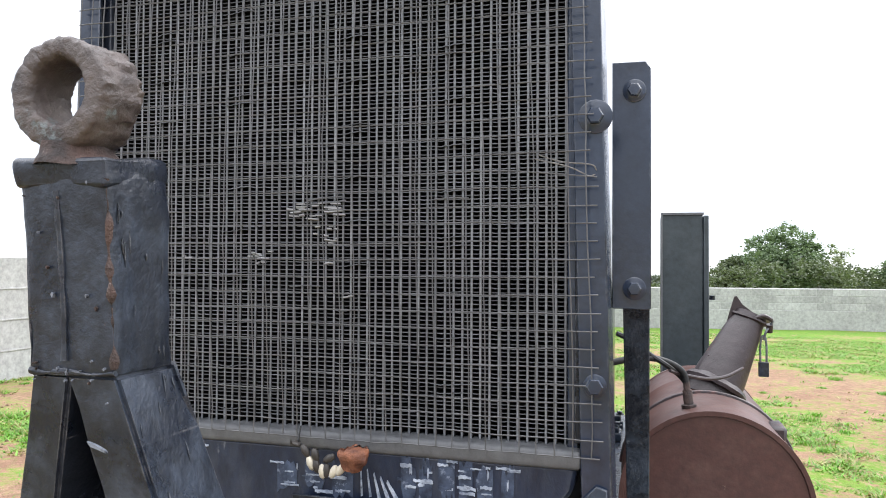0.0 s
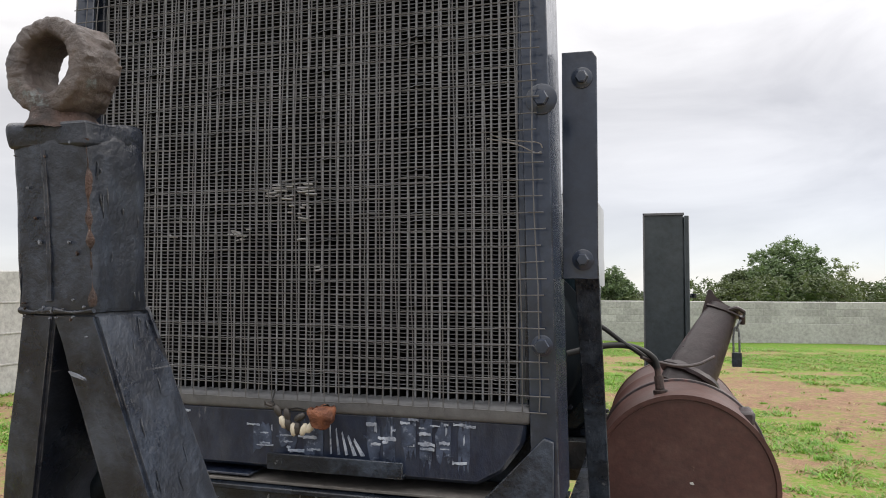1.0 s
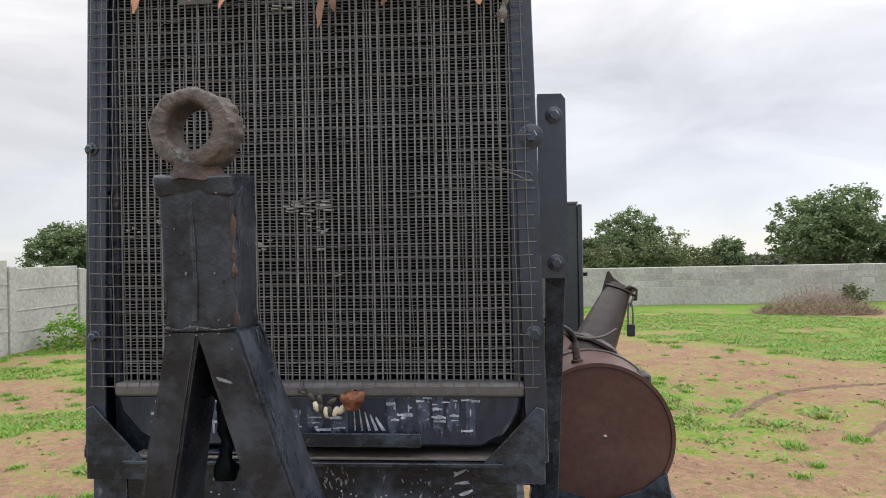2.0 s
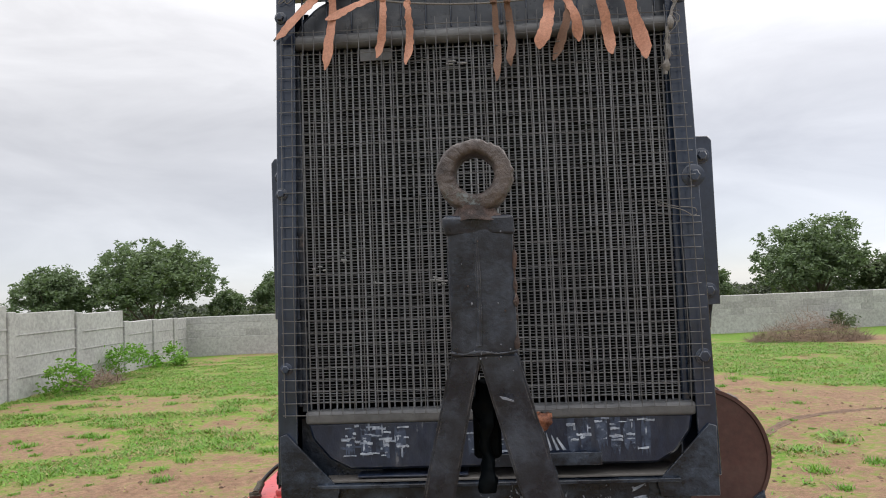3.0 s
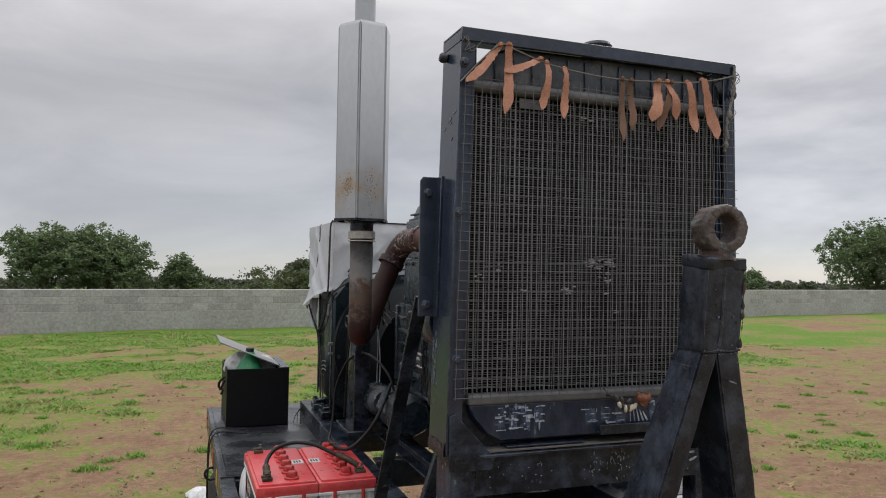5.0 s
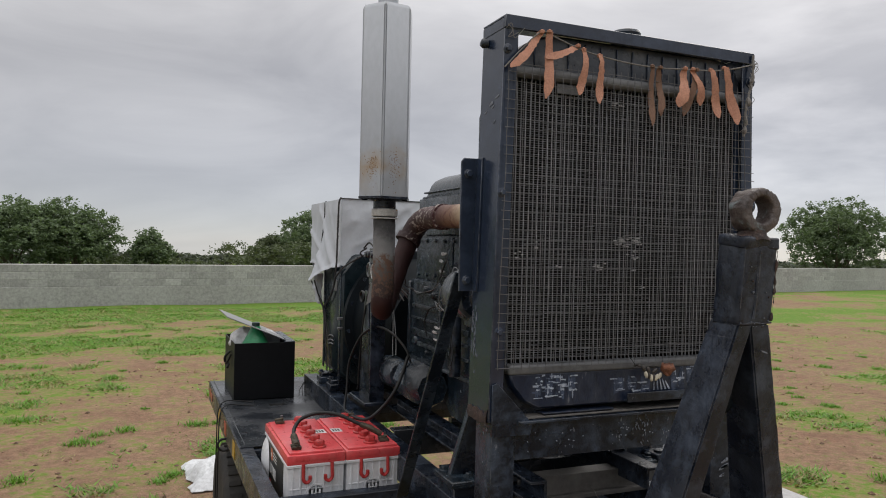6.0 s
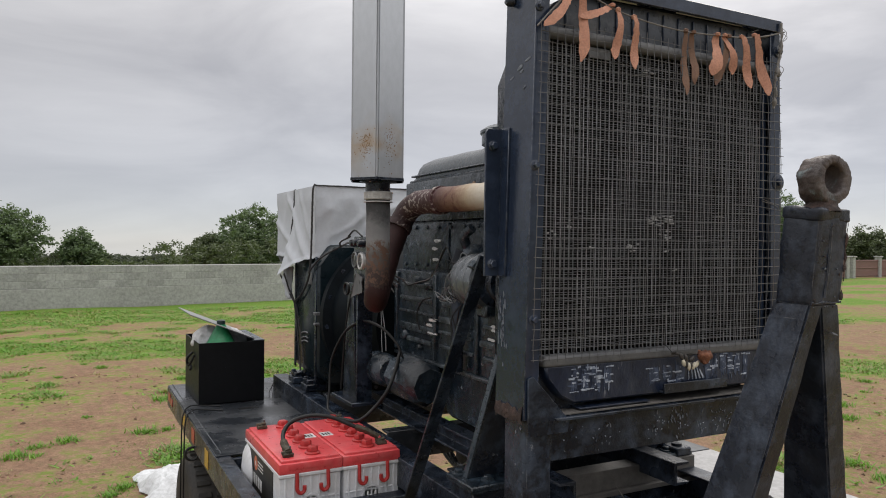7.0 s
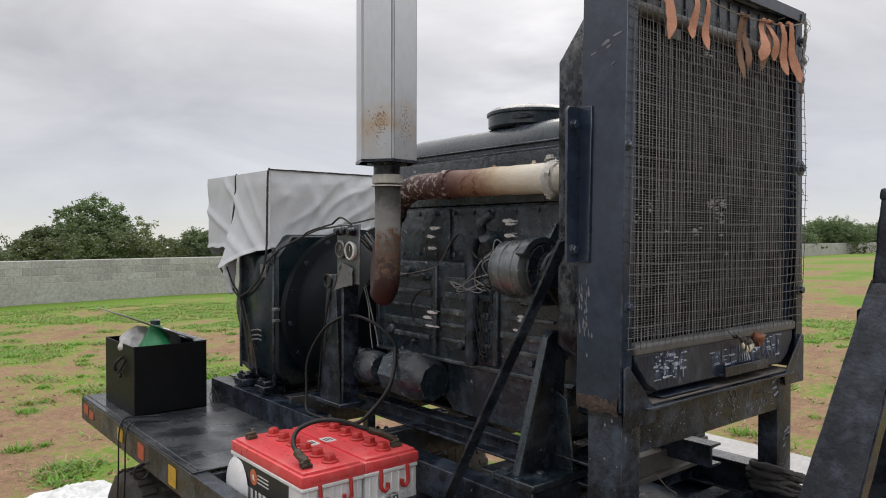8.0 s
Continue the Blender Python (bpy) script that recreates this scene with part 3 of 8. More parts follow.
def add_stain(m, z_mid, z_half, colour, strength, scale):
    """A tan heat stain that bleeds up and down from one height, broken by noise."""
    n, l = m.node_tree.nodes, m.node_tree.links
    p = n["Principled BSDF"]
    src = p.inputs["Base Color"].links[0].from_socket
    geo = n.new("ShaderNodeNewGeometry")
    sep = n.new("ShaderNodeSeparateXYZ")
    l.new(geo.outputs["Position"], sep.inputs[0])
    up = n.new("ShaderNodeMapRange")
    up.inputs["From Min"].default_value, up.inputs["From Max"].default_value = z_mid + z_half, z_mid
    dn = n.new("ShaderNodeMapRange")
    dn.inputs["From Min"].default_value, dn.inputs["From Max"].default_value = z_mid - z_half, z_mid
    t = n.new("ShaderNodeTexNoise")
    t.inputs["Scale"].default_value, t.inputs["Detail"].default_value = scale, 5
    l.new(geo.outputs["Position"], t.inputs["Vector"])
    tr = n.new("ShaderNodeMapRange")
    tr.inputs["From Min"].default_value, tr.inputs["From Max"].default_value, tr.inputs["To Max"].default_value = 0.45, 0.68, strength
    l.new(t.outputs["Fac"], tr.inputs["Value"])
    out = tr.outputs[0]
    for r in (up, dn):
        l.new(sep.outputs["Z"], r.inputs["Value"])
        k = n.new("ShaderNodeMath")
        k.operation = "MULTIPLY"
        l.new(out, k.inputs[0])
        l.new(r.outputs[0], k.inputs[1])
        out = k.outputs[0]
    mx = n.new("ShaderNodeMix")
    mx.data_type = "RGBA"
    l.new(out, mx.inputs["Factor"])
    l.new(src, mx.inputs["A"])
    mx.inputs["B"].default_value = (*colour, 1)
    l.new(mx.outputs["Result"], p.inputs["Base Color"])


add_stain(SILENCER, 2.12, 0.13, (0.36, 0.26, 0.15), 0.75, 13)


# ---- ground ----
def green(x, y):
    """How much grass covers the soil at a place, 0 to 1."""
    n = noise.fractal(Vector((x * 0.30, y * 0.55, 3.7)), 0.9, 2.0, 4)
    n2 = noise.noise(Vector((x * 1.1, y * 1.3, 8.2)))
    far = min(1.0, max(0.0, (y - 0.05 * x - 8.0) / 6.5))
    west = min(1.0, max(0.0, (-x - 3.0) / 5.0))
    near = min(1.0, max(0.0, (5.5 - y) / 3.5))
    k = 0.31 - 0.22 * near + 0.45 * far + 0.14 * west * (1 - near) + 1.2 * n + 0.28 * n2
    k -= 0.55 * math.exp(-((x + 1.2) / 2.4) ** 2 - ((y - 5.8) / 1.7) ** 2)      # trodden bare earth beside the trailer
    return min(1.0, max(0.0, k))


def fall(x, y):
    """How far the land beyond the boundary wall drops, so the horizon fits the camera's view."""
    return 0.022 * max(0.0, y - (19.4 + 0.13 * x) - 2.0)


def height(x, y):
    h = 0.035 * noise.noise(Vector((x * 0.5, y * 0.5, 1.0))) + 0.012 * noise.noise(Vector((x * 2.3, y * 2.3, 4.0)))
    return h * min(1.0, max(0.0, (math.hypot(x, y - 1.0) - 2.0) / 3.0)) - fall(x, y)


def axis_steps(lo, hi, step, far):
    out, v = [], lo
    while v <= hi + 1e-6:
        out.append(v)
        v += step
    a, s = lo, step
    low = []
    while a > -far:
        s *= 1.35
        a -= s
        low.append(a)
    b, s = out[-1], step
    top = []
    while b < far:
        s *= 1.35
        b += s
        top.append(b)
    return low[::-1] + out + top


gx, gy = axis_steps(-12, 30, 0.3, 900), axis_steps(-8, 24, 0.3, 900)
verts = [(x, y, height(x, y)) for y in gy for x in gx]
nx = len(gx)
faces = [(j * nx + i, j * nx + i + 1, (j + 1) * nx + i + 1, (j + 1) * nx + i) for j in range(len(gy) - 1) for i in range(nx - 1)]
gm = bpy.data.meshes.new("ground")
gm.from_pydata(verts, [], faces)
att = gm.attributes.new("cover", "FLOAT", "POINT")
att.data.foreach_set("value", np.array([green(v[0], v[1]) for v in verts], dtype=np.float32))
gm.polygons.foreach_set("use_smooth", [True] * len(faces))

SOIL = bpy.data.materials.new("dry_reddish_soil_with_thin_grass")
SOIL.use_nodes = True
sn, sl = SOIL.node_tree.nodes, SOIL.node_tree.links
sp = sn["Principled BSDF"]
s_geo = sn.new("ShaderNodeNewGeometry")
s_att = sn.new("ShaderNodeAttribute")
s_att.attribute_name = "cover"


def s_noise(scale, detail, rough_):
    t = sn.new("ShaderNodeTexNoise")
    t.inputs["Scale"].default_value, t.inputs["Detail"].default_value, t.inputs["Roughness"].default_value = scale, detail, rough_
    sl.new(s_geo.outputs["Position"], t.inputs["Vector"])
    return t


def s_mix(fac, a, b, blend="MIX"):
    t = sn.new("ShaderNodeMix")
    t.data_type = "RGBA"
    t.blend_type = blend
    for sock, val in (("Factor", fac), ("A", a), ("B", b)):
        if isinstance(val, (tuple, float)):
            t.inputs[sock].default_value = (*val, 1) if isinstance(val, tuple) else val
        else:
            sl.new(val, t.inputs[sock])
    return t.outputs["Result"]


def s_range(val, a, b, c=0.0, d=1.0):
    t = sn.new("ShaderNodeMapRange")
    for sock, v in (("From Min", a), ("From Max", b), ("To Min", c), ("To Max", d)):
        t.inputs[sock].default_value = v
    sl.new(val, t.inputs["Value"])
    return t.outputs[0]


n_big, n_mid, n_fine, n_grit = s_noise(0.45, 5, 0.6), s_noise(2.6, 8, 0.75), s_noise(13.0, 8, 0.75), s_noise(75.0, 4, 0.6)
soil_col = s_mix(s_range(n_big.outputs["Fac"], 0.35, 0.65), (0.298, 0.190, 0.123), (0.250, 0.142, 0.093))
soil_col = s_mix(s_range(n_mid.outputs["Fac"], 0.42, 0.66), soil_col, (0.345, 0.232, 0.151))
soil_col = s_mix(s_range(n_fine.outputs["Fac"], 0.40, 0.64, 0.0, 0.8), soil_col, (0.130, 0.080, 0.053))
soil_col = s_mix(s_range(n_grit.outputs["Fac"], 0.56, 0.66, 0.0, 0.75), soil_col, (0.070, 0.044, 0.031))
soil_col = s_mix(s_range(n_grit.outputs["Fac"], 0.42, 0.34, 0.0, 0.6), soil_col, (0.33, 0.255, 0.18))
turf_col = s_mix(s_range(n_mid.outputs["Fac"], 0.38, 0.62), (0.072, 0.180, 0.017), (0.142, 0.222, 0.034))
straw_col = s_mix(s_range(n_fine.outputs["Fac"], 0.35, 0.65), (0.275, 0.230, 0.100), (0.175, 0.180, 0.058))
s_sum = sn.new("ShaderNodeMath")
s_sum.operation = "ADD"
sl.new(s_att.outputs["Fac"], s_sum.inputs[0])
sl.new(s_range(n_mid.outputs["Fac"], 0.25, 0.75, -0.85, 0.85), s_sum.inputs[1])
s_sum2 = sn.new("ShaderNodeMath")
s_sum2.operation = "ADD"
sl.new(s_sum.outputs[0], s_sum2.inputs[0])
sl.new(s_range(n_fine.outputs["Fac"], 0.25, 0.75, -0.75, 0.75), s_sum2.inputs[1])
g_col = s_mix(s_range(s_sum2.outputs[0], 0.10, 0.46), soil_col, straw_col)
g_col = s_mix(s_range(s_sum2.outputs[0], 0.46, 0.78), g_col, turf_col)
sl.new(g_col, sp.inputs["Base Color"])
sp.inputs["Roughness"].default_value = 0.95
sp.inputs["Specular IOR Level"].default_value = 0.2
s_b = sn.new("ShaderNodeBump")
s_b.inputs["Strength"].default_value = 0.85
s_b.inputs["Distance"].default_value = 0.03
sl.new(n_fine.outputs["Fac"], s_b.inputs["Height"])
sl.new(s_b.outputs[0], sp.inputs["Normal"])
gm.materials.append(SOIL)
ground = tagged(new("ground", gm), "dry reddish soil field with patches of short green grass", "ground", kind="structure")

# crumbs and clods of soil lying about near the trailer
rng = random.Random(314)
V, F = [], []
while len(F) < 8 * 5200:
    x, y = rng.uniform(-7.5, 7.5), rng.uniform(-2.5, 9.0)
    if noise.noise(Vector((x * 0.6, y * 0.6, 3.0))) < rng.uniform(-0.35, 0.5):
        continue
    q, i = 0.004 + 0.022 * rng.random() ** 4, len(V)
    spin = rng.uniform(0, 6.28)
    z = height(x, y)
    V += [(x + q * rng.uniform(0.7, 1.4) * math.cos(spin + e * 1.571), y + q * rng.uniform(0.7, 1.4) * math.sin(spin + e * 1.571), z + q * rng.uniform(0.0, 0.4)) for e in range(4)]
    V += [(x, y, z + q * rng.uniform(0.6, 1.1)), (x, y, z - q)]
    F += [(i + e, i + (e + 1) % 4, i + 4) for e in range(4)] + [(i + (e + 1) % 4, i + e, i + 5) for e in range(4)]
me = bpy.data.meshes.new("soil_clods")
me.from_pydata(V, [], F)
me.materials.append(material("crumbled_red_soil", (0.215, 0.135, 0.088), (0.12, 0.075, 0.052), 0.85, 0.95, bump=0.5, grain=60, patch=3, island="mesh", vary=0.4))
tagged(new("soil_clods", me), "crumbs and clods of dry reddish soil", "soil", kind="stuff")

# ---- boundary walls ----
WALL_Y, WALL_SLOPE, WALL_TOP = 19.4, 0.13, 1.10


def back_wall_y(x):
    return WALL_Y + WALL_SLOPE * x


wall_m = Matrix.Translation((0, WALL_Y, 0)) @ pose(0, 0, 0, 0, 0, math.degrees(math.atan(WALL_SLOPE)))
wall_back = thing("wall_north", (0, WALL_Y, 0), "long grey cement-block boundary wall, plastered along its foot", "wall", kind="structure")
b = join(box(-8.6, 36.4, -0.022, 0.22, -0.3, WALL_TOP, 0.01), box(-8.6, 36.4, -0.036, -0.02, -0.3, 0.52, 0.008))
b.transform(wall_m)
part("wall_body", b, PLASTER, wall_back, smooth=False)
b = join(box(46.0, 90.0, -0.022, 0.22, -0.3, WALL_TOP, 0.01), box(46.0, 90.0, -0.036, -0.02, -0.3, 0.52, 0.008))
b.transform(wall_m)
part("wall_body", b, PLASTER, wall_back, smooth=False)

wall_w = thing("wall_west", (-8.5, 10, 0), "stepped grey cement panel boundary wall with narrow piers", "wall", kind="structure")
steps_w = [(18.25, 17.4, 1.10), (17.4, 16.2, 1.13), (16.2, 14.75, 1.16), (14.75, 12.8, 1.44), (12.8, 10.7, 1.53), (10.7, 8.6, 1.68), (8.6, 6.4, 1.80), (6.4, 3.5, 1.86), (3.5, -4, 1.9), (-4, -12, 1.9)]
for y1, y0, top in steps_w:
    x = -8.45
    part("panel", rough(box(x - 0.09, x + 0.05, y0 + 0.1, y1 - 0.1, -0.3, top, 0.012), 0.01, 2.0), PLASTER, wall_w, smooth=False)
    part("pier", box(x - 0.12, x + 0.09, y0 - 0.1, y0 + 0.1, -0.3, top + 0.03, 0.012), PLASTER, wall_w, smooth=False)
    for k in range(1, 4):
        part("groove_band", box(x + 0.05, x + 0.062, y0 + 0.1, y1 - 0.1, top * k / 4 - 0.02, top * k / 4 + 0.004, 0.003), PLASTER, wall_w, smooth=False)

gate = thing("gate", (40, back_wall_y(40), 0), "far brown sheet-metal gate between pale pillars", "gate")
for gx0, gx1 in ((36.6, 38.2), (39.4, 42.2), (42.6, 45.4)):
    b = join(box(gx0, gx1, 0.05, 0.10, 0.05, 1.05, 0.01), *[box(gx0, gx1, 0.02, 0.05, z, z + 0.06, 0.008) for z in (0.1, 0.55, 0.95)])
    b.transform(wall_m)
    part("leaf", b, GATE, gate, smooth=False)
for px_ in (36.4, 38.4, 39.1, 42.3, 45.7):
    b = join(box(px_ - 0.15, px_ + 0.15, -0.05, 0.25, -0.2, 1.2, 0.02), box(px_ - 0.2, px_ + 0.2, -0.1, 0.3, 1.2, 1.28, 0.02))
    b.transform(wall_m)
    part("pillar", b, PLASTER, gate, smooth=False)


# ---- trees ----
def crown_mesh(rng, blobs, leaves, size, mat, name):
    """Leaves in clumps: each a folded blade of two triangles and more, set round the clumps' shells."""
    vs, fs = [], []
    vol = [bl[3] * bl[4] for bl in blobs]
    tot = sum(vol)
    for bl, v in zip(blobs, vol):
        cx, cy, cz, r, rz = bl
        clumps = max(5, int(leaves * v / tot / 26))
        for _ in range(clumps):
            th, u = rng.uniform(0, 2 * math.pi), rng.uniform(-0.75, 1)
            q = rng.uniform(0.55, 1.0) ** 0.5
            s = math.sqrt(max(0, 1 - u * u))
            px, py, pz = cx + r * q * s * math.cos(th), cy + r * q * s * math.sin(th), cz + rz * q * u
            cr = rng.uniform(0.10, 0.24) * (0.6 + r * 0.35)
            for _ in range(26):
                d = Vector((rng.gauss(0, 1), rng.gauss(0, 1), rng.gauss(0, 0.8)))
                c = Vector((px, py, pz)) + d * cr * 0.6
                a = Vector((rng.gauss(0, 1), rng.gauss(0, 1), rng.gauss(0, 0.6))).normalized()
                w = a.cross(Vector((rng.gauss(0, 1), rng.gauss(0, 1), rng.gauss(0, 1)))).normalized()
                L = size * rng.uniform(0.6, 1.3)
                i = len(vs)
                vs += [c - a * L, c + w * L * 0.42, c + a * L, c - w * L * 0.42]
                fs += [(i, i + 1, i + 2), (i, i + 2, i + 3)]
    me = bpy.data.meshes.new(name)
    me.from_pydata([tuple(v) for v in vs], [], fs)
    me.materials.append(mat)
    return me


def tree(az, dist, top, width, seed, mat=None, density=1.0, label="", base=None):
    """A tree with a tapered trunk, limbs and a clumped crown. az in degrees from +y towards +x."""
    rng = random.Random(seed)
    x, y = dist * math.sin(radians(az)), dist * math.cos(radians(az))
    root = thing("tree", (x, y, -fall(x, y)), label or "broad dark green tree behind the boundary wall", "tree")
    w = width / 2
    low = base if base is not None else 0.3
    mid = low + 0.48 * (top - low)
    hz = top - mid
    blobs = []
    n = max(9, int(12 + width * 3))
    for k in range(n):
        th = 2.4 * k + rng.uniform(-0.4, 0.4)
        q = math.sqrt((k + 0.5) / n)
        u = rng.uniform(-1.0, 1.0) * math.sqrt(max(0.0, 1 - 0.8 * q * q))
        br = rng.uniform(0.24, 0.42) * w
        brz = min(br * 1.0, hz * 0.5)
        blobs.append((x + (w - br) * q * math.cos(th), y + (w - br) * q * math.sin(th), mid + (hz - brz) * u, br, brz))
    blobs.append((x + rng.uniform(-0.15, 0.15) * w, y, top - 0.40 * hz, 0.5 * w, 0.40 * hz))
    blobs.append((x, y, mid, 0.55 * w, 0.6 * hz))
    pts = [(x + rng.uniform(-.1, .1), y, -0.3 - fall(x, y)), (x + rng.uniform(-.08, .08), y, low * 0.6), (x + rng.uniform(-.15, .15), y, mid)]
    r0 = 0.05 + 0.022 * width
    part("trunk", sweep(pts, r0, 8, 5, lambda t: r0 * (1 - 0.6 * t)), BARK, root)
    for bl in blobs[::5]:
        a = Vector((x, y, low * 0.7 + rng.uniform(0, 0.3)))
        c = Vector(bl[:3])
        m_ = a.lerp(c, 0.5) + Vector((rng.uniform(-.1, .1), rng.uniform(-.1, .1), -0.08))
        part("limb", sweep([a, m_, c], r0 * 0.3, 5, 4, lambda t: r0 * 0.32 * (1 - 0.8 * t)), BARK, root)
    me = crown_mesh(rng, blobs, int(17000 * density * (0.25 + 0.19 * width)), 0.060 + 0.005 * width, mat or LEAF, "crown")
    cr = new("crown", me)
    adopt(cr, root)
    return root


PALE = "sparse pale olive tree behind the boundary wall"
tree(-33.4, 31, 3.1, 3.4, 1)
tree(-26.6, 31, 4.1, 6.3, 2)
tree(-21.1, 32, 1.85, 1.9, 3, label="small round dark tree beyond the wall")
tree(-17.6, 32, 2.65, 2.1, 4)
tree(-11.2, 32, 3.4, 4.4, 5)
tree(-7.2, 32, 3.45, 4.2, 6)
tree(-1.8, 32, 2.2, 2.0, 7, label="small dark green tree beyond the wall")
tree(10.7, 32, 3.45, 3.9, 8)
tree(7.3, 33, 2.1, 2.0, 22, SHRUB, label="low bushy olive tree beyond the wall")
tree(14.3, 32, 2.6, 1.9, 9, LEAF_PALE, 0.22, PALE)
tree(17.9, 32, 2.05, 2.3, 10, label="low dark green tree beyond the wall")
tree(25.3, 32, 4.0, 5.9, 11)
tree(30.4, 32, 2.35, 3.0, 12, SHRUB, label="bushy olive tree beyond the wall")
tree(33.8, 32, 2.65, 2.1, 13)
tree(36.8, 32, 2.95, 2.9, 14, LEAF_PALE, 0.5, PALE)
tree(40.8, 34, 2.6, 2.5, 15, LEAF_PALE, 0.6, PALE)
tree(43.8, 34, 1.9, 1.5, 16, label="small round dark tree beyond the wall")
tree(52.0, 44, 5.04, 6.5, 17)
tree(58.3, 52, 3.2, 4.0, 18, SHRUB, label="hazy olive tree beyond the far gate")
tree(68.0, 84, 4.0, 8.4, 19, label="far row tree beyond the wall end")
tree(71.0, 100, 3.5, 9.7, 20, label="far row tree beyond the wall end")
tree(65.0, 72, 2.6, 6.0, 21, label="far row tree beyond the wall end")

# low shrubs along the outside of the wall, and far woods on the horizon
rng = random.Random(77)
blobs = []
for k in range(400):
    a = -48 + k * 0.325 + rng.uniform(-0.3, 0.3)
    d = max(28.0, min(80.0, WALL_Y / max(0.2, math.cos(radians(a)) - WALL_SLOPE * math.sin(radians(a))) + 1.8)) + rng.uniform(0.0, 6.0)
    hmax = (0.70 if a < -2 else 0.80) + 0.62 * max(0.0, noise.noise(Vector((a * 0.13, 5.0, 2.0))) + 0.20) + (0.78 if 4 < a < 17 else 0.0)
    r = rng.uniform(0.6, 1.1)
    blobs.append((d * math.sin(radians(a)), d * math.cos(radians(a)), max(0.1, hmax - 0.5), r, 0.55))
hedge = new("shrubs", crown_mesh(rng, blobs, 80000, 0.075, SHRUB, "shrubs"))
tagged(hedge, "low uneven belt of olive shrubs beyond the wall", "shrubs", kind="stuff")
blobs = []
for k in range(330):
    a = -75 + k * 0.52 + rng.uniform(-0.4, 0.4)
    d = rng.uniform(85, 130)
    hmax = 0.9 + (0.9 if a < 20 else 1.5) * max(0.0, noise.noise(Vector((a * 0.11, 1.0, 6.0))) + 0.3) + rng.uniform(0, 0.5)
    wx_, wy_ = d * math.sin(radians(a)), d * math.cos(radians(a))
    blobs.append((wx_, wy_, hmax * 0.5 - fall(wx_, wy_), rng.uniform(1.8, 3.4), hmax * 0.5))
woods = new("far_woods", crown_mesh(rng, blobs, 170000, 0.36, HAZE_LEAF, "far_woods"))
tagged(woods, "hazy grey-green woods along the horizon", "woods", kind="stuff")

# ---- grass and brush ----
rng = random.Random(5)
gv, gf, dv, df = [], [], [], []
count = 0
while count < 62000:
    d = 2.2 + 17.0 * rng.random() ** 0.8
    a = rng.uniform(-62, 80)
    x, y = -0.6 + d * math.sin(radians(a)), -0.8 + d * math.cos(radians(a))
    if y > back_wall_y(x) - 0.15 or x < -8.35 or (-1.0 < x < 1.0 and -0.6 < y < 3.1):
        continue
    clump = noise.noise(Vector((x * 2.1, y * 2.1, 9.0)))
    g_ = green(x, y) + 0.6 * clump
    count += 1
    if g_ < 0.60 and rng.random() > 0.015:
        continue
    near_wall = y > back_wall_y(x) - 1.0
    tall = rng.uniform(0.012, 0.030) * (1.0 + 1.6 * max(0, clump)) * (2.2 if near_wall else 1.0)
    dry = rng.random() < 0.30
    V, F = (dv, df) if dry else (gv, gf)
    z = height(x, y)
    for _ in range(10):
        ox, oy = rng.gauss(0, 0.06), rng.gauss(0, 0.06)
        th = rng.uniform(0, math.pi * 2)
        w = rng.uniform(0.006, 0.014)
        lean = rng.uniform(1.0, 3.0) * tall
        i = len(V)
        V += [(x + ox - w * math.sin(th), y + oy + w * math.cos(th), z - 0.004), (x + ox + w * math.sin(th), y + oy - w * math.cos(th), z - 0.004),
              (x + ox + lean * math.cos(th), y + oy + lean * math.sin(th), z + tall * rng.uniform(0.6, 1.2))]
        F.append((i, i + 1, i + 2))
# sparse leafy tufts on the bare soil
for _ in range(330):
    d = 2.6 + 11.0 * rng.random() ** 0.7
    a = rng.uniform(-62, 80)
    x, y = -0.6 + d * math.sin(radians(a)), -0.8 + d * math.cos(radians(a))
    if y > back_wall_y(x) - 0.3 or x < -8.2 or (-1.1 < x < 1.1 and -0.7 < y < 3.2):
        continue
    z, r0 = height(x, y), rng.uniform(0.03, 0.11)
    for _ in range(int(60 + 600 * r0)):
        ox, oy = rng.gauss(0, r0 * 0.6), rng.gauss(0, r0 * 0.6)
        th = rng.uniform(0, math.pi * 2)
        w, tall = rng.uniform(0.004, 0.009), rng.uniform(0.25, 0.6) * r0
        lean = rng.uniform(0.4, 2.0) * tall
        i = len(gv)
        gv += [(x + ox - w * math.sin(th), y + oy + w * math.cos(th), z - 0.004), (x + ox + w * math.sin(th), y + oy - w * math.cos(th), z - 0.004),
               (x + ox + lean * math.cos(th), y + oy + lean * math.sin(th), z + tall)]
        gf.append((i, i + 1, i + 2))
for name, V, F, mt, lab in (("grass", gv, gf, GRASS, "short green grass growing in uneven tufts"), ("dry_grass", dv, df, STRAW, "scattered straw-coloured dry grass blades")):
    me = bpy.data.meshes.new(name)
    me.from_pydata(V, [], F)
    me.materials.append(mt)
    tagged(new(name, me), lab, "grass", kind="stuff")


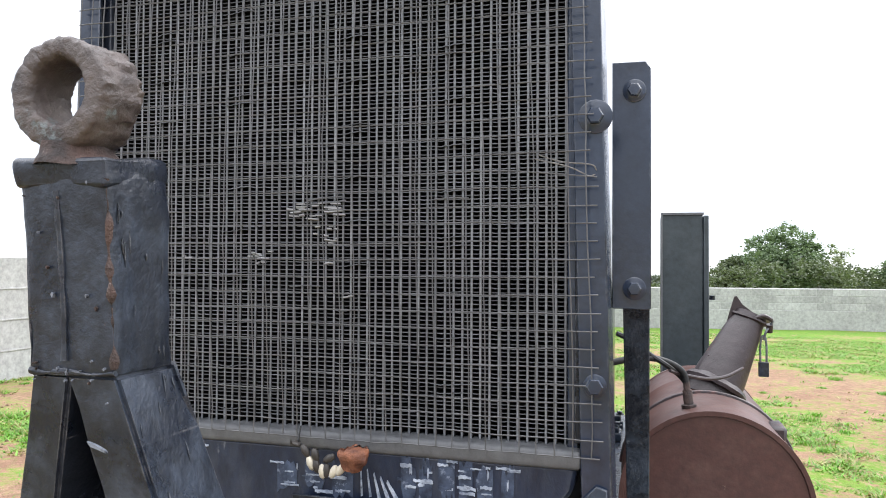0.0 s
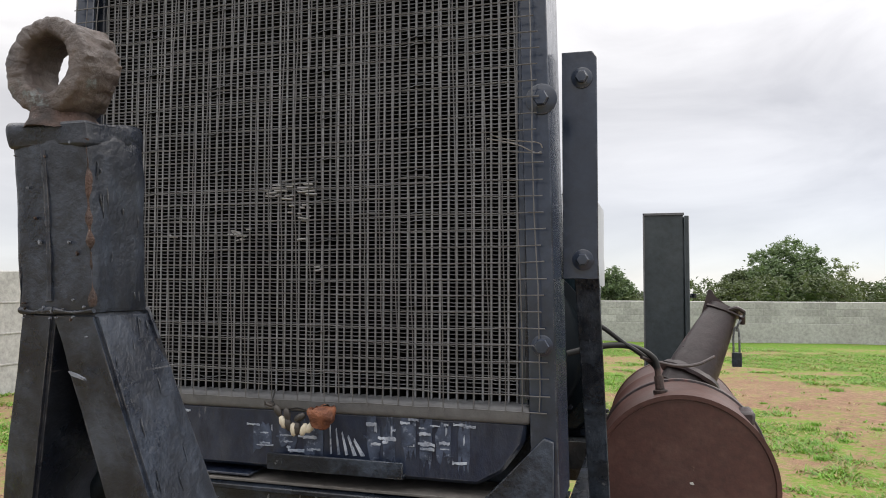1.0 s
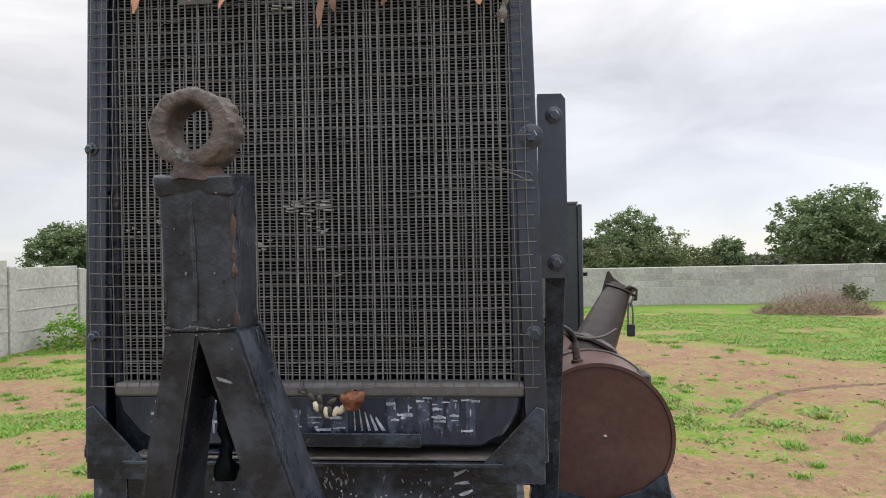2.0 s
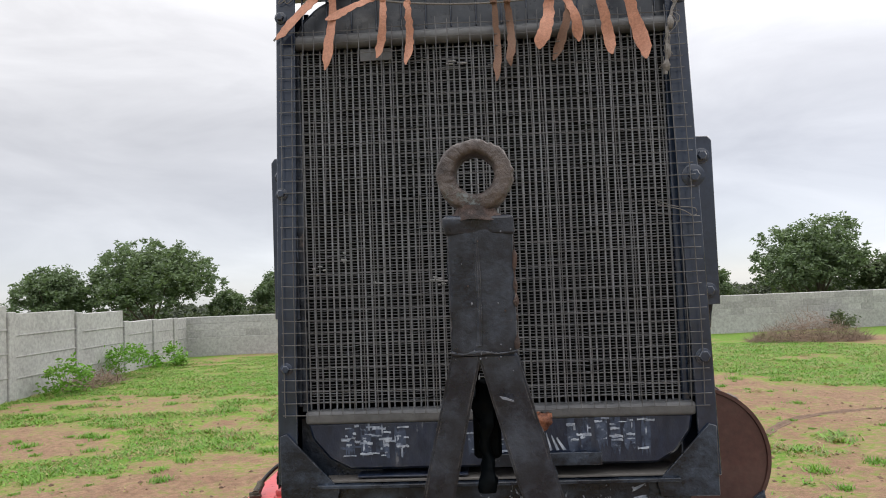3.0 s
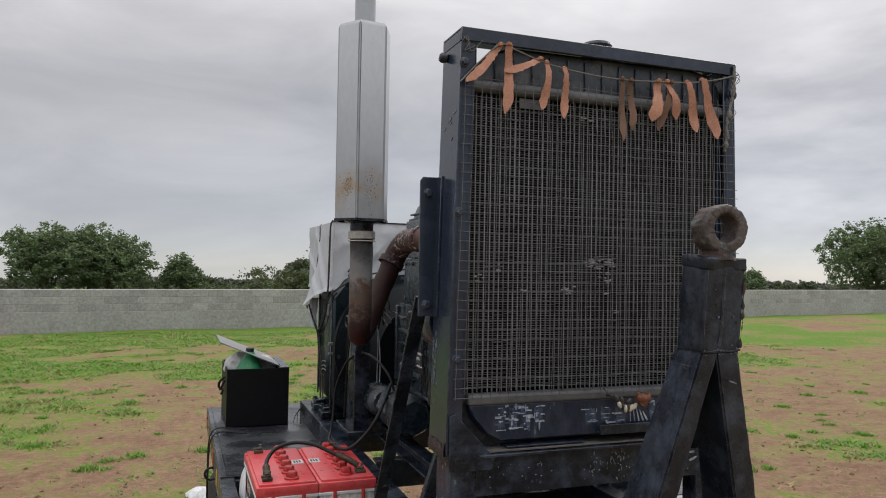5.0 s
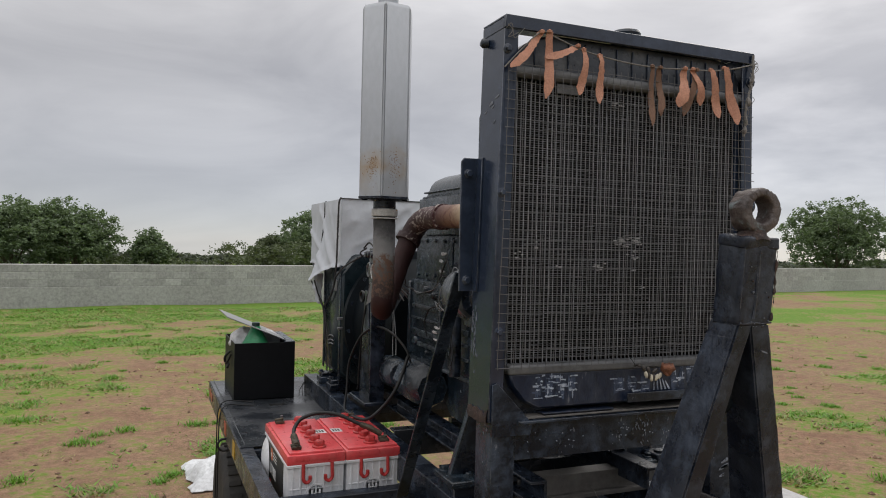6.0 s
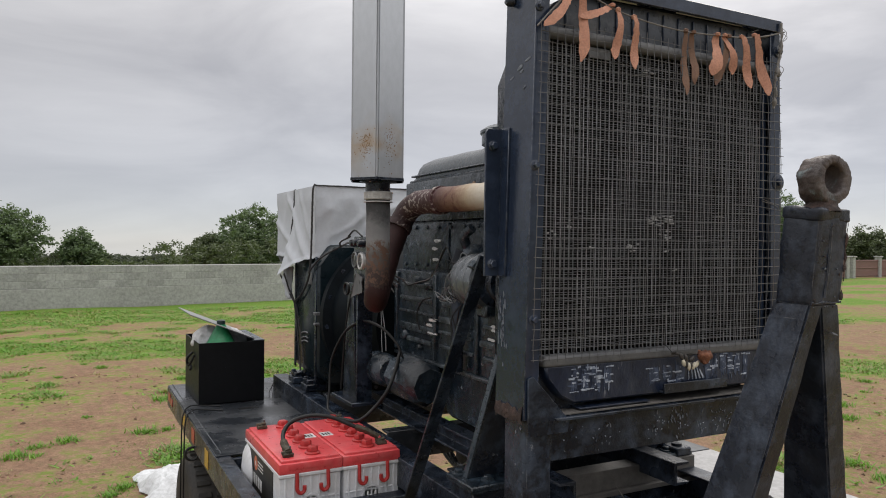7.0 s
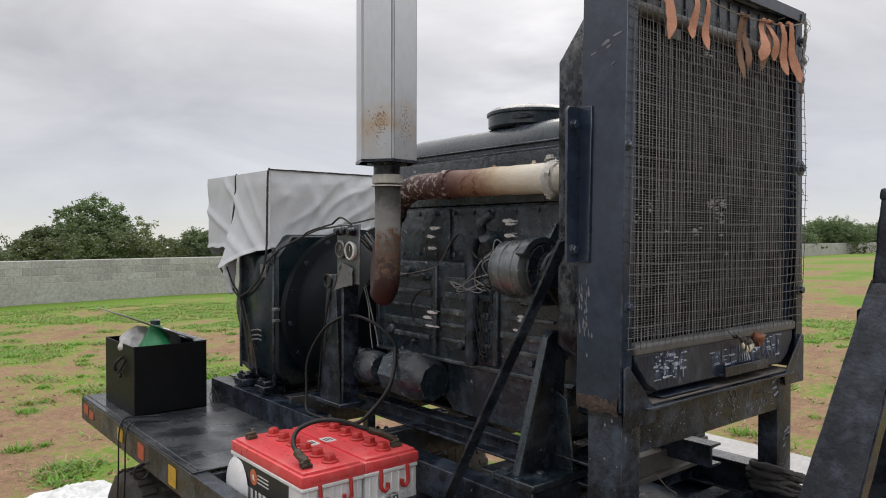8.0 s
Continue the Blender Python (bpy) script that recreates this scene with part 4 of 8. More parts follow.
def brush(name, cx, cy, rx, ry, h, n, mat, seed, label, category):
    r_ = random.Random(seed)
    V, F = [], []
    for _ in range(n):
        th, q = r_.uniform(0, 2 * math.pi), math.sqrt(r_.random())
        b0 = Vector((cx + rx * q * math.cos(th), cy + ry * q * math.sin(th), r_.uniform(0, h * (1 - q))))
        d = Vector((r_.gauss(0, 1), r_.gauss(0, 1), r_.uniform(-0.1, 0.8))).normalized() * r_.uniform(0.15, 0.45)
        s = d.cross(Vector((0, 0, 1))).normalized() * 0.007
        u = s.cross(d).normalized() * 0.007
        i = len(V)
        V += [b0 - s, b0 + s, b0 + u, b0 + d]
        F += [(i, i + 1, i + 3), (i + 1, i + 2, i + 3), (i + 2, i, i + 3)]
    me = bpy.data.meshes.new(name)
    me.from_pydata([tuple(v) for v in V], [], F)
    me.materials.append(mat)
    ob = new(name, me)
    return tagged(ob, label, category, kind="stuff")


brush("brush_heap", 8.1, 17.2, 1.5, 0.7, 0.8, 2200, TWIG, 3, "heap of dead brown brushwood on the field", "brushwood")
brush("brush_heap", -8.0, 12.6, 0.5, 0.9, 0.35, 500, TWIG, 4, "low heap of dry brushwood at the wall foot", "brushwood")
for k, (x, y, s) in enumerate(((10.4, 20.2, 0.45), (-7.9, 13.9, 0.6), (-7.9, 15.9, 0.5), (-7.8, 11.4, 0.5))):
    rr_ = random.Random(40 + k)
    me = crown_mesh(rr_, [(x, y, s * 0.5, s * 0.8, s * 0.6)], 700, 0.05, GRASS if k else SHRUB, "weed_bush")
    tagged(new("weed_bush", me), "leafy green weed bush at the wall foot", "bush")


# earth thrown up along a wheel's turning track
RUT = material("dark_turned_soil", (0.115, 0.070, 0.046), (0.20, 0.125, 0.082), 0.85, 0.95, bump=0.9, grain=30, patch=5)
tr_ = thing("tyre_track", (4.0, 7.0, 0), "curved ridges of dark turned soil along a tyre track", "tyre track")
for pts in ([(2.6, 6.0, 0), (2.825, 6.327, 0), (3.378, 7.026, 0), (3.953, 7.48, 0), (4.75, 7.87, 0), (5.5, 8.0, 0)], [(3.5, 5.2, 0), (3.977, 5.789, 0), (4.406, 6.176, 0), (4.881, 6.53, 0), (5.6, 6.85, 0)]):
    P_ = smooth_path(pts, 26)
    V, F = [], []
    for i, p in enumerate(P_):
        tg = (P_[min(i + 1, len(P_) - 1)] - P_[max(i - 1, 0)]).normalized()
        sd = Vector((tg.y, -tg.x, 0))
        fade = min(1.0, i / 14, (len(P_) - 1 - i) / 14)
        for k, (o, h_) in enumerate(((-0.11, -0.03), (-0.06, 0.002), (-0.03, 0.016), (0.0, 0.010), (0.03, 0.001), (0.06, 0.004), (0.11, -0.03))):
            n1 = noise.noise(Vector((p.x * 4, p.y * 4, k * 2.0)))
            q = p + sd * (o * (0.8 + 0.5 * n1))
            V.append((q.x, q.y, height(q.x, q.y) + h_ * (0.4 + 0.6 * fade) * (1 + 0.9 * n1) - 0.02 * (1 - fade)))
    for i in range(len(P_) - 1):
        for k in range(6):
            F.append((i * 7 + k, i * 7 + k + 1, (i + 1) * 7 + k + 1, (i + 1) * 7 + k))
    me = bpy.data.meshes.new("ridge")
    me.from_pydata(V, [], F)
    me.materials.append(RUT)
    adopt(new("ridge", me), tr_)


# ---- trailer ----
trailer = thing("trailer", (0, 1.3, 0), "black steel flatbed trailer carrying the generator set", "trailer")


def channel_y(x0, x1, y0, y1, z0, z1, t=0.008, open_in=1):
    """A channel beam along y; its web is at x0 when open_in is 1, else at x1."""
    u = [(x0, z0), (x1, z0), (x1, z0 + t), (x0 + t, z0 + t), (x0 + t, z1 - t), (x1, z1 - t), (x1, z1), (x0, z1)]
    if open_in < 0:
        u = [(x0 + x1 - x, z) for x, z in u]
    return front(u, y1, y1 - y0, 0.0015)


def channel_x(x0, x1, y0, y1, z0, z1, t=0.008):
    return side([(y0, z0), (y1, z0), (y1, z0 + t), (y0 + t, z0 + t), (y0 + t, z1 - t), (y1, z1 - t), (y1, z1), (y0, z1)], x0, x1 - x0, 0.0015)


DZ = 0.91
part("side_beam", channel_y(-0.955, -0.895, -0.35, 3.06, DZ - 0.115, DZ - 0.004), BLACK, trailer)
part("side_beam", channel_y(0.895, 0.955, -0.35, 3.06, DZ - 0.115, DZ - 0.004, open_in=-1), BLACK, trailer)
part("end_beam", box(-0.895, 0.895, 3.02, 3.06, DZ - 0.115, DZ - 0.004, 0.003), DECK, trailer)
for y in (-0.33, 0.20, 0.78, 1.46, 2.1, 2.6):
    part("cross_member", channel_x(-0.895, 0.895, y, y + 0.06, DZ - 0.10, DZ - 0.012), BLACK, trailer)
for x0, x1, y0, y1 in ((-0.95, -0.36, 1.48, 3.06), (0.36, 0.95, 1.48, 3.06), (-0.358, 0.358, 1.98, 3.06)):
    part("deck_plate", box(x0, x1, y0, y1, DZ - 0.004, DZ + 0.002, 0.001), DECK, trailer, "worn black steel deck plate")
part("deck_plate", box(0.47, 0.95, 0.70, 1.475, DZ - 0.004, DZ + 0.002, 0.001), DECK, trailer, "worn black steel deck plate")
# added plate: fills the black, shadowed void between the stand's legs
part("floor_plate", box(-0.40, 0.89, -0.30, 0.77, 0.792, 0.798, 0.001), BLACK, trailer, "black plate added to fill the dark void below")
part("battery_tray", join(box(-0.89, -0.42, 0.80, 1.40, 0.775, 0.783, 0.001), box(-0.89, -0.42, 0.78, 0.80, 0.775, 0.82, 0.002), box(-0.42, -0.41, 0.78, 1.4, 0.775, 0.83, 0.002)), BLACK, trailer)
part("weld_seam", sweep([(-0.925, 1.5 + 0.26 * k, DZ + 0.003) for k in range(7)], 0.004, 6, 3), DECK, trailer)
for y, z0, z1, mat_, lab in ((2.96, 0.835, 0.885, REFLECT_R, "red reflector strip"), (2.86, 0.83, 0.87, REFLECT_R, "red reflector strip"), (2.36, 0.83, 0.885, REFLECT_Y, "yellow reflector strip"), (2.06, 0.82, 0.885, REFLECT_R, "red reflector strip"), (1.68, 0.81, 0.885, REFLECT_Y, "yellow reflector strip")):
    part("reflector", box(-0.9575, -0.955, y - 0.04, y + 0.04, z0, z1, 0.0008), mat_, trailer, lab)

tyre_prof = [(0.19, -0.085), (0.24, -0.098), (0.31, -0.10), (0.338, -0.085), (0.350, -0.06), (0.352, 0.0), (0.350, 0.06), (0.338, 0.085), (0.31, 0.10), (0.24, 0.098), (0.19, 0.085)]
for sx in (-1, 1):
    for y in (2.30,):
        c = Vector((sx * 0.86, y, 0.345))
        ax = Matrix.Translation(c) @ pose(0, 0, 0, 0, 90, 0)
        wheel = thing("wheel", (c.x, c.y, 0.0), "black treaded rubber trailer tyre under the deck", "wheel", group="trailer wheels")
        part("rim", lathe([(0.0, -0.03), (0.06, -0.04), (0.10, -0.02), (0.16, -0.05), (0.195, -0.085), (0.195, 0.085), (0.16, 0.05), (0.06, 0.06), (0, 0.06)], ax, 28), BLACK, wheel)
        part("tyre", lathe(tyre_prof, ax, 48), RUBBER, wheel)
        for k in range(36):
            th = 2 * math.pi * k / 36
            for s2 in (-1, 1):
                bmk = box(-0.0, 0.010, -0.014, 0.014, 0.012 * s2 - 0.0 if s2 > 0 else -0.075, 0.075 if s2 > 0 else -0.012, 0.002)
                bmk.transform(ax @ pose(0, 0, 0, 0, 0, math.degrees(th)) @ Matrix.Translation((0.349, 0, 0)))
                part("tread_lug", bmk, RUBBER, wheel)
part("axle", rod((-0.8, 2.30, 0.345), (0.8, 2.30, 0.345), 0.04, 12), BLACK, trailer)
for sx in (-1, 1):
    part("leaf_spring", join(*[sweep([(sx * 0.62, 2.30 - L, 0.55 + 0.02 * k), (sx * 0.62, 2.30, 0.41 + 0.012 * k), (sx * 0.62, 2.30 + L, 0.55 + 0.02 * k)], 0.014, 6, 5) for k, L in enumerate((0.42, 0.33, 0.24))]), BLACK, trailer)
    for y in (1.85, 2.69):
        part("spring_hanger", box(sx * 0.62 - 0.03, sx * 0.62 + 0.03, y, y + 0.06, 0.52, 0.82, 0.004), BLACK, trailer)
for sx in (-1, 1):
    part("jack_leg", join(rod((sx * 0.7, -0.28, 0.03), (sx * 0.7, -0.28, 0.82), 0.03, 12), rod((sx * 0.7, -0.28, 0.0), (sx * 0.7, -0.28, 0.03), 0.08, 16)), BLACK, trailer)

# folded-up tow bar with its eye
PX0, PX1, PY0, PY1 = -0.0625, 0.038, -0.481, -0.393
tow = thing("tow_bar", (-0.015, -0.44, 0.79), "upright A-shaped tow bar in chipped black paint with rusty eye", "tow bar")
post = box(PX0, PX1, PY0, PY1, 1.65, 1.845, 0.006, 2)
bmesh.ops.subdivide_edges(post, edges=post.edges[:], cuts=9, use_grid_fill=True)
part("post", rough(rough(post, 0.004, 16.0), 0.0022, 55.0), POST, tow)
cap_ = box(PX0 - 0.002, PX1 + 0.002, PY0 - 0.003, PY1 + 0.002, 1.832, 1.860, 0.007, 3)
bmesh.ops.subdivide_edges(cap_, edges=cap_.edges[:], cuts=3, use_grid_fill=True)
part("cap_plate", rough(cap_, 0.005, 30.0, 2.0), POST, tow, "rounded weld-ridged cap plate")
part("weld_bead", rough(sweep([(PX0, PY0 + 0.001, 1.654), (-0.045, PY0 + 0.001, 1.652), (-0.02, PY0 + 0.001, 1.655), (0.01, PY0 + 0.001, 1.652), (PX1, PY0 + 0.001, 1.655)], 0.0048, 8, 8, lambda t: 0.0022 + 0.0005 * math.sin(t * 90)), 0.003, 60.0), POST, tow)
part("rust_seam", rough(sweep([(PX1 + 0.0005, PY0 + 0.001, 1.84), (PX1, PY0 + 0.001, 1.78), (PX1 + 0.001, PY0, 1.72), (PX1, PY0 + 0.001, 1.66)], 0.0045, 7, 14, lambda t: 0.0016 + 0.0030 * abs(noise.noise(Vector((t * 7, 3.3, 0)))) * (1.3 - t)), 0.005, 70.0), RUST, tow, "rusted corner seam")
part("front_seam", rough(sweep([(-0.018, PY0 + 0.0015, 1.828), (-0.0165, PY0 + 0.001, 1.74), (-0.019, PY0 + 0.001, 1.665)], 0.0040, 6, 6), 0.004, 60.0), POST, tow)


LEAN_Y = 0.13


def leg(x0t, x1t, x0b, x1b, z_t, z_b, y0, y1):
    """A box leg that spreads sideways, leans back and deepens towards its foot."""
    b = front([(x0b, z_b), (x1b, z_b), (x1t, z_t), (x0t, z_t)], y1, y1 - y0)
    for v in b.verts:
        if v.co.z < 1.0:
            v.co.y += (LEAN_Y + (0.07 if v.co.y > (y0 + y1) / 2 else 0.0)) * (z_t - z_b)
    bmesh.ops.subdivide_edges(b, edges=[e for e in b.edges if abs(e.verts[0].co.z - e.verts[1].co.z) > 0.3], cuts=24)
    bmesh.ops.bevel(b, geom=[e for e in b.edges if e.calc_face_angle(0) > 0.5], offset=0.004, segments=2, affect="EDGES")
    return rough(rough(b, 0.003, 14.0), 0.002, 50.0)


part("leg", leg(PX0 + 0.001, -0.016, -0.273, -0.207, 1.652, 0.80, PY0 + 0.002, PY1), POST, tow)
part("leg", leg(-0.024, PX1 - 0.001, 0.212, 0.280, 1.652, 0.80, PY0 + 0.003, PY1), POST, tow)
part("paint_chip", front([(0.008, 1.589), (0.018, 1.5865), (0.029, 1.582), (0.030, 1.5795), (0.020, 1.5825), (0.012, 1.5845)], PY0 + 0.0015, 0.003), SCRAPE, tow, "bare scraped chip in the paint")
hk = join(rough(sweep([(-0.014, -0.392, 1.60), (-0.013, -0.39, 1.54), (-0.016, -0.395, 1.49), (-0.012, -0.395, 1.45), (-0.016, -0.395, 1.425)], 0.017, 12, 6, lambda t: 0.017 + 0.006 * math.sin(t * 9.0) - 0.007 * t), 0.012, 45.0), box(-0.036, 0.010, -0.372, -0.350, 1.47, 1.585, 0.006))
part("hook", hk, HOUSING, tow, "blackened hinge lump between the legs")
rd = random.Random(52)
for k in range(30):
    z = rd.uniform(1.22, 1.83)
    f = max(0.0, (1.652 - z) / 0.852)
    x = PX1 - 0.001 + f * (0.280 - PX1)
    y = rd.uniform(PY0 + 0.012, PY1 - 0.008) + LEAN_Y * f * 0.852
    L_, w_ = rd.uniform(0.006, 0.026), rd.uniform(0.0006, 0.0014)
    sl_z = 0.284 if f > 0 else 0.0
    part("paint_run", sweep([(x + 0.0004, y, z), (x + 0.0008 + sl_z * L_ * 0.5, y + rd.uniform(-0.001, 0.001), z - L_ * 0.5), (x + 0.0004 + sl_z * L_, y + rd.uniform(-0.002, 0.002), z - L_)], w_, 6, 3, lambda t: w_ * (0.4 + 0.6 * math.sin(math.pi * min(1, t * 1.1)))), BLACK, tow)
for k in range(26):
    z = rd.uniform(1.60, 1.84) if k < 12 else rd.uniform(1.645, 1.665)
    x = rd.uniform(PX0 + 0.006, PX1 - 0.006)
    q = rd.uniform(0.0006, 0.0018)
    part("paint_chip", front([(x - q, z), (x, z - q * rd.uniform(0.6, 2.2)), (x + q * rd.uniform(0.5, 1), z), (x, z + q)], PY0 + 0.0005, 0.0032), SCRAPE if k % 3 else RUST, tow)
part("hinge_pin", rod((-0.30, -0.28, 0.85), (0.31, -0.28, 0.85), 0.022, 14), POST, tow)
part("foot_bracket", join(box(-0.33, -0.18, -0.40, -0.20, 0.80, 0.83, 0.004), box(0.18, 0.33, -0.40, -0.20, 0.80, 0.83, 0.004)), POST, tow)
# the eye: a thick forged ring with its axis along y
eye_c = Vector((-0.0154, -0.4534, 1.9225))
ring = bmesh.new()
R_MID, R_HALF, R_DEEP = 0.0432, 0.0140, 0.0275
NS, NQ = 96, 36
SEC = []
for k in range(NQ):
    ph = 2 * math.pi * k / NQ
    cu, cv = math.cos(ph), math.sin(ph)
    ex = 0.36 if cu > 0 else 0.50          # squarer outside, rounder towards the hole
    SEC.append((math.copysign(abs(cu) ** ex, cu), math.copysign(abs(cv) ** ex, cv)))
rows_ = []
for i in range(NS):
    th = 2 * math.pi * i / NS
    # a forged outline, faceted, its top flattened to fit the camera's view
    flat = 0.0013 * math.cos(8 * th + 0.8) * (0.5 + 0.5 * math.cos(th - 2.2)) - 0.0055 * max(0.0, math.sin(th)) ** 2
    rowv = []
    for u, v in SEC:
        n1 = noise.noise(Vector((math.cos(th) * 2.0, math.sin(th) * 2.0, v * 1.1)))
        n2 = noise.noise(Vector((math.cos(th) * 7, math.sin(th) * 7, v * 2.5 + u)))
        n3 = noise.noise(Vector((math.cos(th) * 19, math.sin(th) * 19, v * 7 + u)))
        o_ = max(0.0, min(1.0, (u - 0.1) / 0.6))
        lump = 0.0010 + 0.0050 * max(0.0, math.cos(th - 0.2)) * (0.3 + 0.7 * max(0.0, v + 0.4))
        rr_ = R_MID + R_HALF * u + o_ * (flat + 0.0022 * n1 + lump * n2 + 0.0010 * n3) + 0.0008 * n2
        # radial chisel marks over the front face
        face = max(0.0, (abs(v) - 0.6) / 0.4)
        chisel = 0.0027 * noise.noise(Vector((th * 10.0, u * 0.6, 4.0))) * (0.4 + 0.6 * max(0.0, -math.cos(th + 0.5))) + 0.0014 * n1
        yy = 0.001 + R_DEEP * v + chisel * face
        rowv.append(ring.verts.new(eye_c + Vector((rr_ * math.cos(th), yy, rr_ * math.sin(th)))))
    rows_.append(rowv)
for i in range(NS):
    p_, q_ = rows_[i], rows_[(i + 1) % NS]
    for k in range(NQ):
        n = (k + 1) % NQ
        ring.faces.new((p_[k], q_[k], q_[n], p_[n]))
bmesh.ops.rotate(ring, verts=ring.verts, cent=eye_c, matrix=Matrix.Rotation(radians(-1.5), 3, "Z"))
part("tow_eye", ring, EYE_STEEL, tow, "thick rusty scaled forged ring")
NECK_AT = (-0.016, -0.452, 1.855)
part("eye_neck", rough(lathe([(0.041, 0.0), (0.038, 0.005), (0.033, 0.010), (0.031, 0.020)], Matrix.Translation(NECK_AT), 24), 0.004, 45.0), RUST, tow, "rusted weld neck")

# the whole bar leans a little forward towards its eye
for ob in tow.children:
    for v in ob.data.vertices:
        v.co.y -= 0.09 * max(0.0, min(v.co.z, 1.90) - 1.652)
        if 1.83 < v.co.z < 1.868:
            v.co.z += 0.10 * (v.co.y + 0.48)

# ---- radiator ----
rad = thing("radiator", (0, 0.06, 1.33), "tall blue-black framed engine radiator with a dusty finned core", "radiator")
FX, TAPER = 0.475, 0.022        # the frame narrows a little towards its top
FT = FX - TAPER * 1.1


def frame_x(z):
    return FX - TAPER * (z - 1.335)


for sx in (-1, 1):
    xo, xi = sx * FX, sx * 0.432
    u = [(xi, 0), (xo, 0), (xo, 0.135), (xi, 0.135), (xi, 0.129), (xo - sx * 0.006, 0.129), (xo - sx * 0.006, 0.006), (xi, 0.006)]
    b = prism(u, 1.0915, Matrix.Translation((0, 0, 1.335)), 0.0015)
    for v in b.verts:
        v.co.x -= sx * TAPER * (v.co.z - 1.335)
    part("side_channel", b, FRAME, rad, "blue-black painted steel side channel")
    # slotted edge strip along the channel's front
    part("edge_strip", join(*[box(min(xi - sx * 0.012, xi), max(xi - sx * 0.012, xi), 0.012, 0.016, 1.50 + 0.193 * k, 1.50 + 0.193 * k + 0.186, 0.001) for k in range(4)]), BLACK, rad)
    for z in (1.586, 1.972, 2.37):
        part("bolt", bolt((sx * (0.4495 if z < 2.2 else 0.441), 0.0, z), (0, -1, 0), 0.0125 if sx > 0 and z < 2.2 else 0.009, (0.0245 if 1.7 < z < 2.2 else 0.017) if sx > 0 else 0.0135), FRAME, rad)
    part("core_side", box(min(sx * 0.408, sx * 0.424), max(sx * 0.408, sx * 0.424), 0.022, 0.095, 1.487, 2.30, 0.002), POST if sx < 0 else FRAME, rad)
    # angle plate at the side that takes the stay
    xa, xb = (0.468, 0.527) if sx > 0 else (-0.468, -0.512)
    ya = 0.118 if sx > 0 else 0.142
    pl = front([(min(xa, xb), 1.69), (max(xa, xb), 1.69), (max(xa, xb), 2.067 if sx > 0 else 2.078), (max(xa, xb) - (0.008 if sx > 0 else 0), 2.078), (min(xa, xb) + (0.008 if sx < 0 else 0), 2.078), (min(xa, xb), 2.078 if sx > 0 else 2.067)], ya, 0.007, 0.0012)
    lap = [(ya, 1.69), (ya + 0.047, 1.69), (ya + 0.047, 2.078), (ya, 2.078)] if sx > 0 else [(0.098, 1.69), (ya - 0.008, 1.69), (ya - 0.008, 2.078), (0.098, 2.078)]
    b = join(pl, side(lap, min(xa, xa + sx * 0.006), 0.006, 0.0012))
    for v in b.verts:
        if abs(v.co.x) < 0.48 and sx < 0:
            v.co.x += 0.468 - frame_x(v.co.z)
    an = part("angle_plate", b, FRAME, rad, "bolted steel angle plate")
    for z in (2.032, 1.722):
        part("bolt", bolt((0.502 if sx > 0 else -0.490, ya - 0.007, z), (0, -1, 0), 0.011, 0.018 if sx > 0 else 0.014), FRAME, an)
part("top_bar", join(box(-FT, FT, -0.006, 0.006, 2.428, 2.464, 0.0015), box(-FT, FT, 0.007, 0.138, 2.458, 2.464, 0.0015), box(-FT, -FT + 0.006, 0.007, 0.138, 2.428, 2.457, 0.001), box(FT - 0.006, FT, 0.007, 0.138, 2.428, 2.457, 0.001)), FRAME, rad, "blue-black angle-iron top bar")
# top tank with a rolled shoulder and lip
tt = front([(-0.425, 2.305), (0.425, 2.305), (0.425, 2.375), (0.412, 2.405), (0.38, 2.428), (0.33, 2.440), (-0.275, 2.436), (-0.325, 2.424), (-0.368, 2.402), (-0.402, 2.370), (-0.420, 2.335)], 0.12, 0.092, 0.008)
part("top_tank", tt, TOP_TANK, rad)
part("top_lip", rough(sweep([(-0.43, 0.020, 2.316), (0.43, 0.020, 2.316)], 0.0165, 12, 0), 0.002, 30.0), LIP, rad, "dusty rolled tank lip")
for k in range(15):
    part("crimp", box(-0.40 + 0.0565 * k, -0.396 + 0.0565 * k, 0.0225, 0.030, 2.338, 2.420, 0.001), FRAME, rad)
part("filler_cap", join(lathe([(0.034, 0), (0.034, 0.018), (0.042, 0.022), (0.046, 0.032), (0.042, 0.040), (0.030, 0.044), (0, 0.045)], Matrix.Translation((0.015, 0.085, 2.458)), 24), lathe([(0.02, 0), (0.02, 0.02), (0, 0.022)], Matrix.Translation((0.06, 0.085, 2.462)), 14), box(-0.02, 0.075, 0.05, 0.12, 2.405, 2.462, 0.006)), BLACK, rad, "black radiator filler cap")
part("side_lug", rough(lathe([(0.0, 0), (0.011, 0.003), (0.013, 0.018), (0.009, 0.024), (0, 0.026)], axis_matrix((-0.450, 0.10, 2.405), (-0.52, 0.11, 2.41)), 12), 0.005, 70), BLACK, rad)
# bottom tank
part("bottom_lip", rough(box(-0.412, 0.430, 0.001, 0.052, 1.462, 1.490, 0.009, 3), 0.002, 25.0), LIP, rad, "dusty grey tank flange")
bt = front([(-0.408, 1.466), (0.424, 1.466), (0.418, 1.43), (0.385, 1.385), (0.345, 1.362), (-0.315, 1.362), (-0.36, 1.385), (-0.398, 1.43)], 0.115, 0.109, 0.006)
part("bottom_tank", bt, TANK, rad, "scuffed blue-black bottom tank with painted marks")
part("drip_tray", join(box(-0.02, 0.225, -0.012, 0.03, 1.366, 1.372, 0.001), box(-0.02, 0.225, -0.014, -0.009, 1.366, 1.393, 0.001)), BLACK, rad)
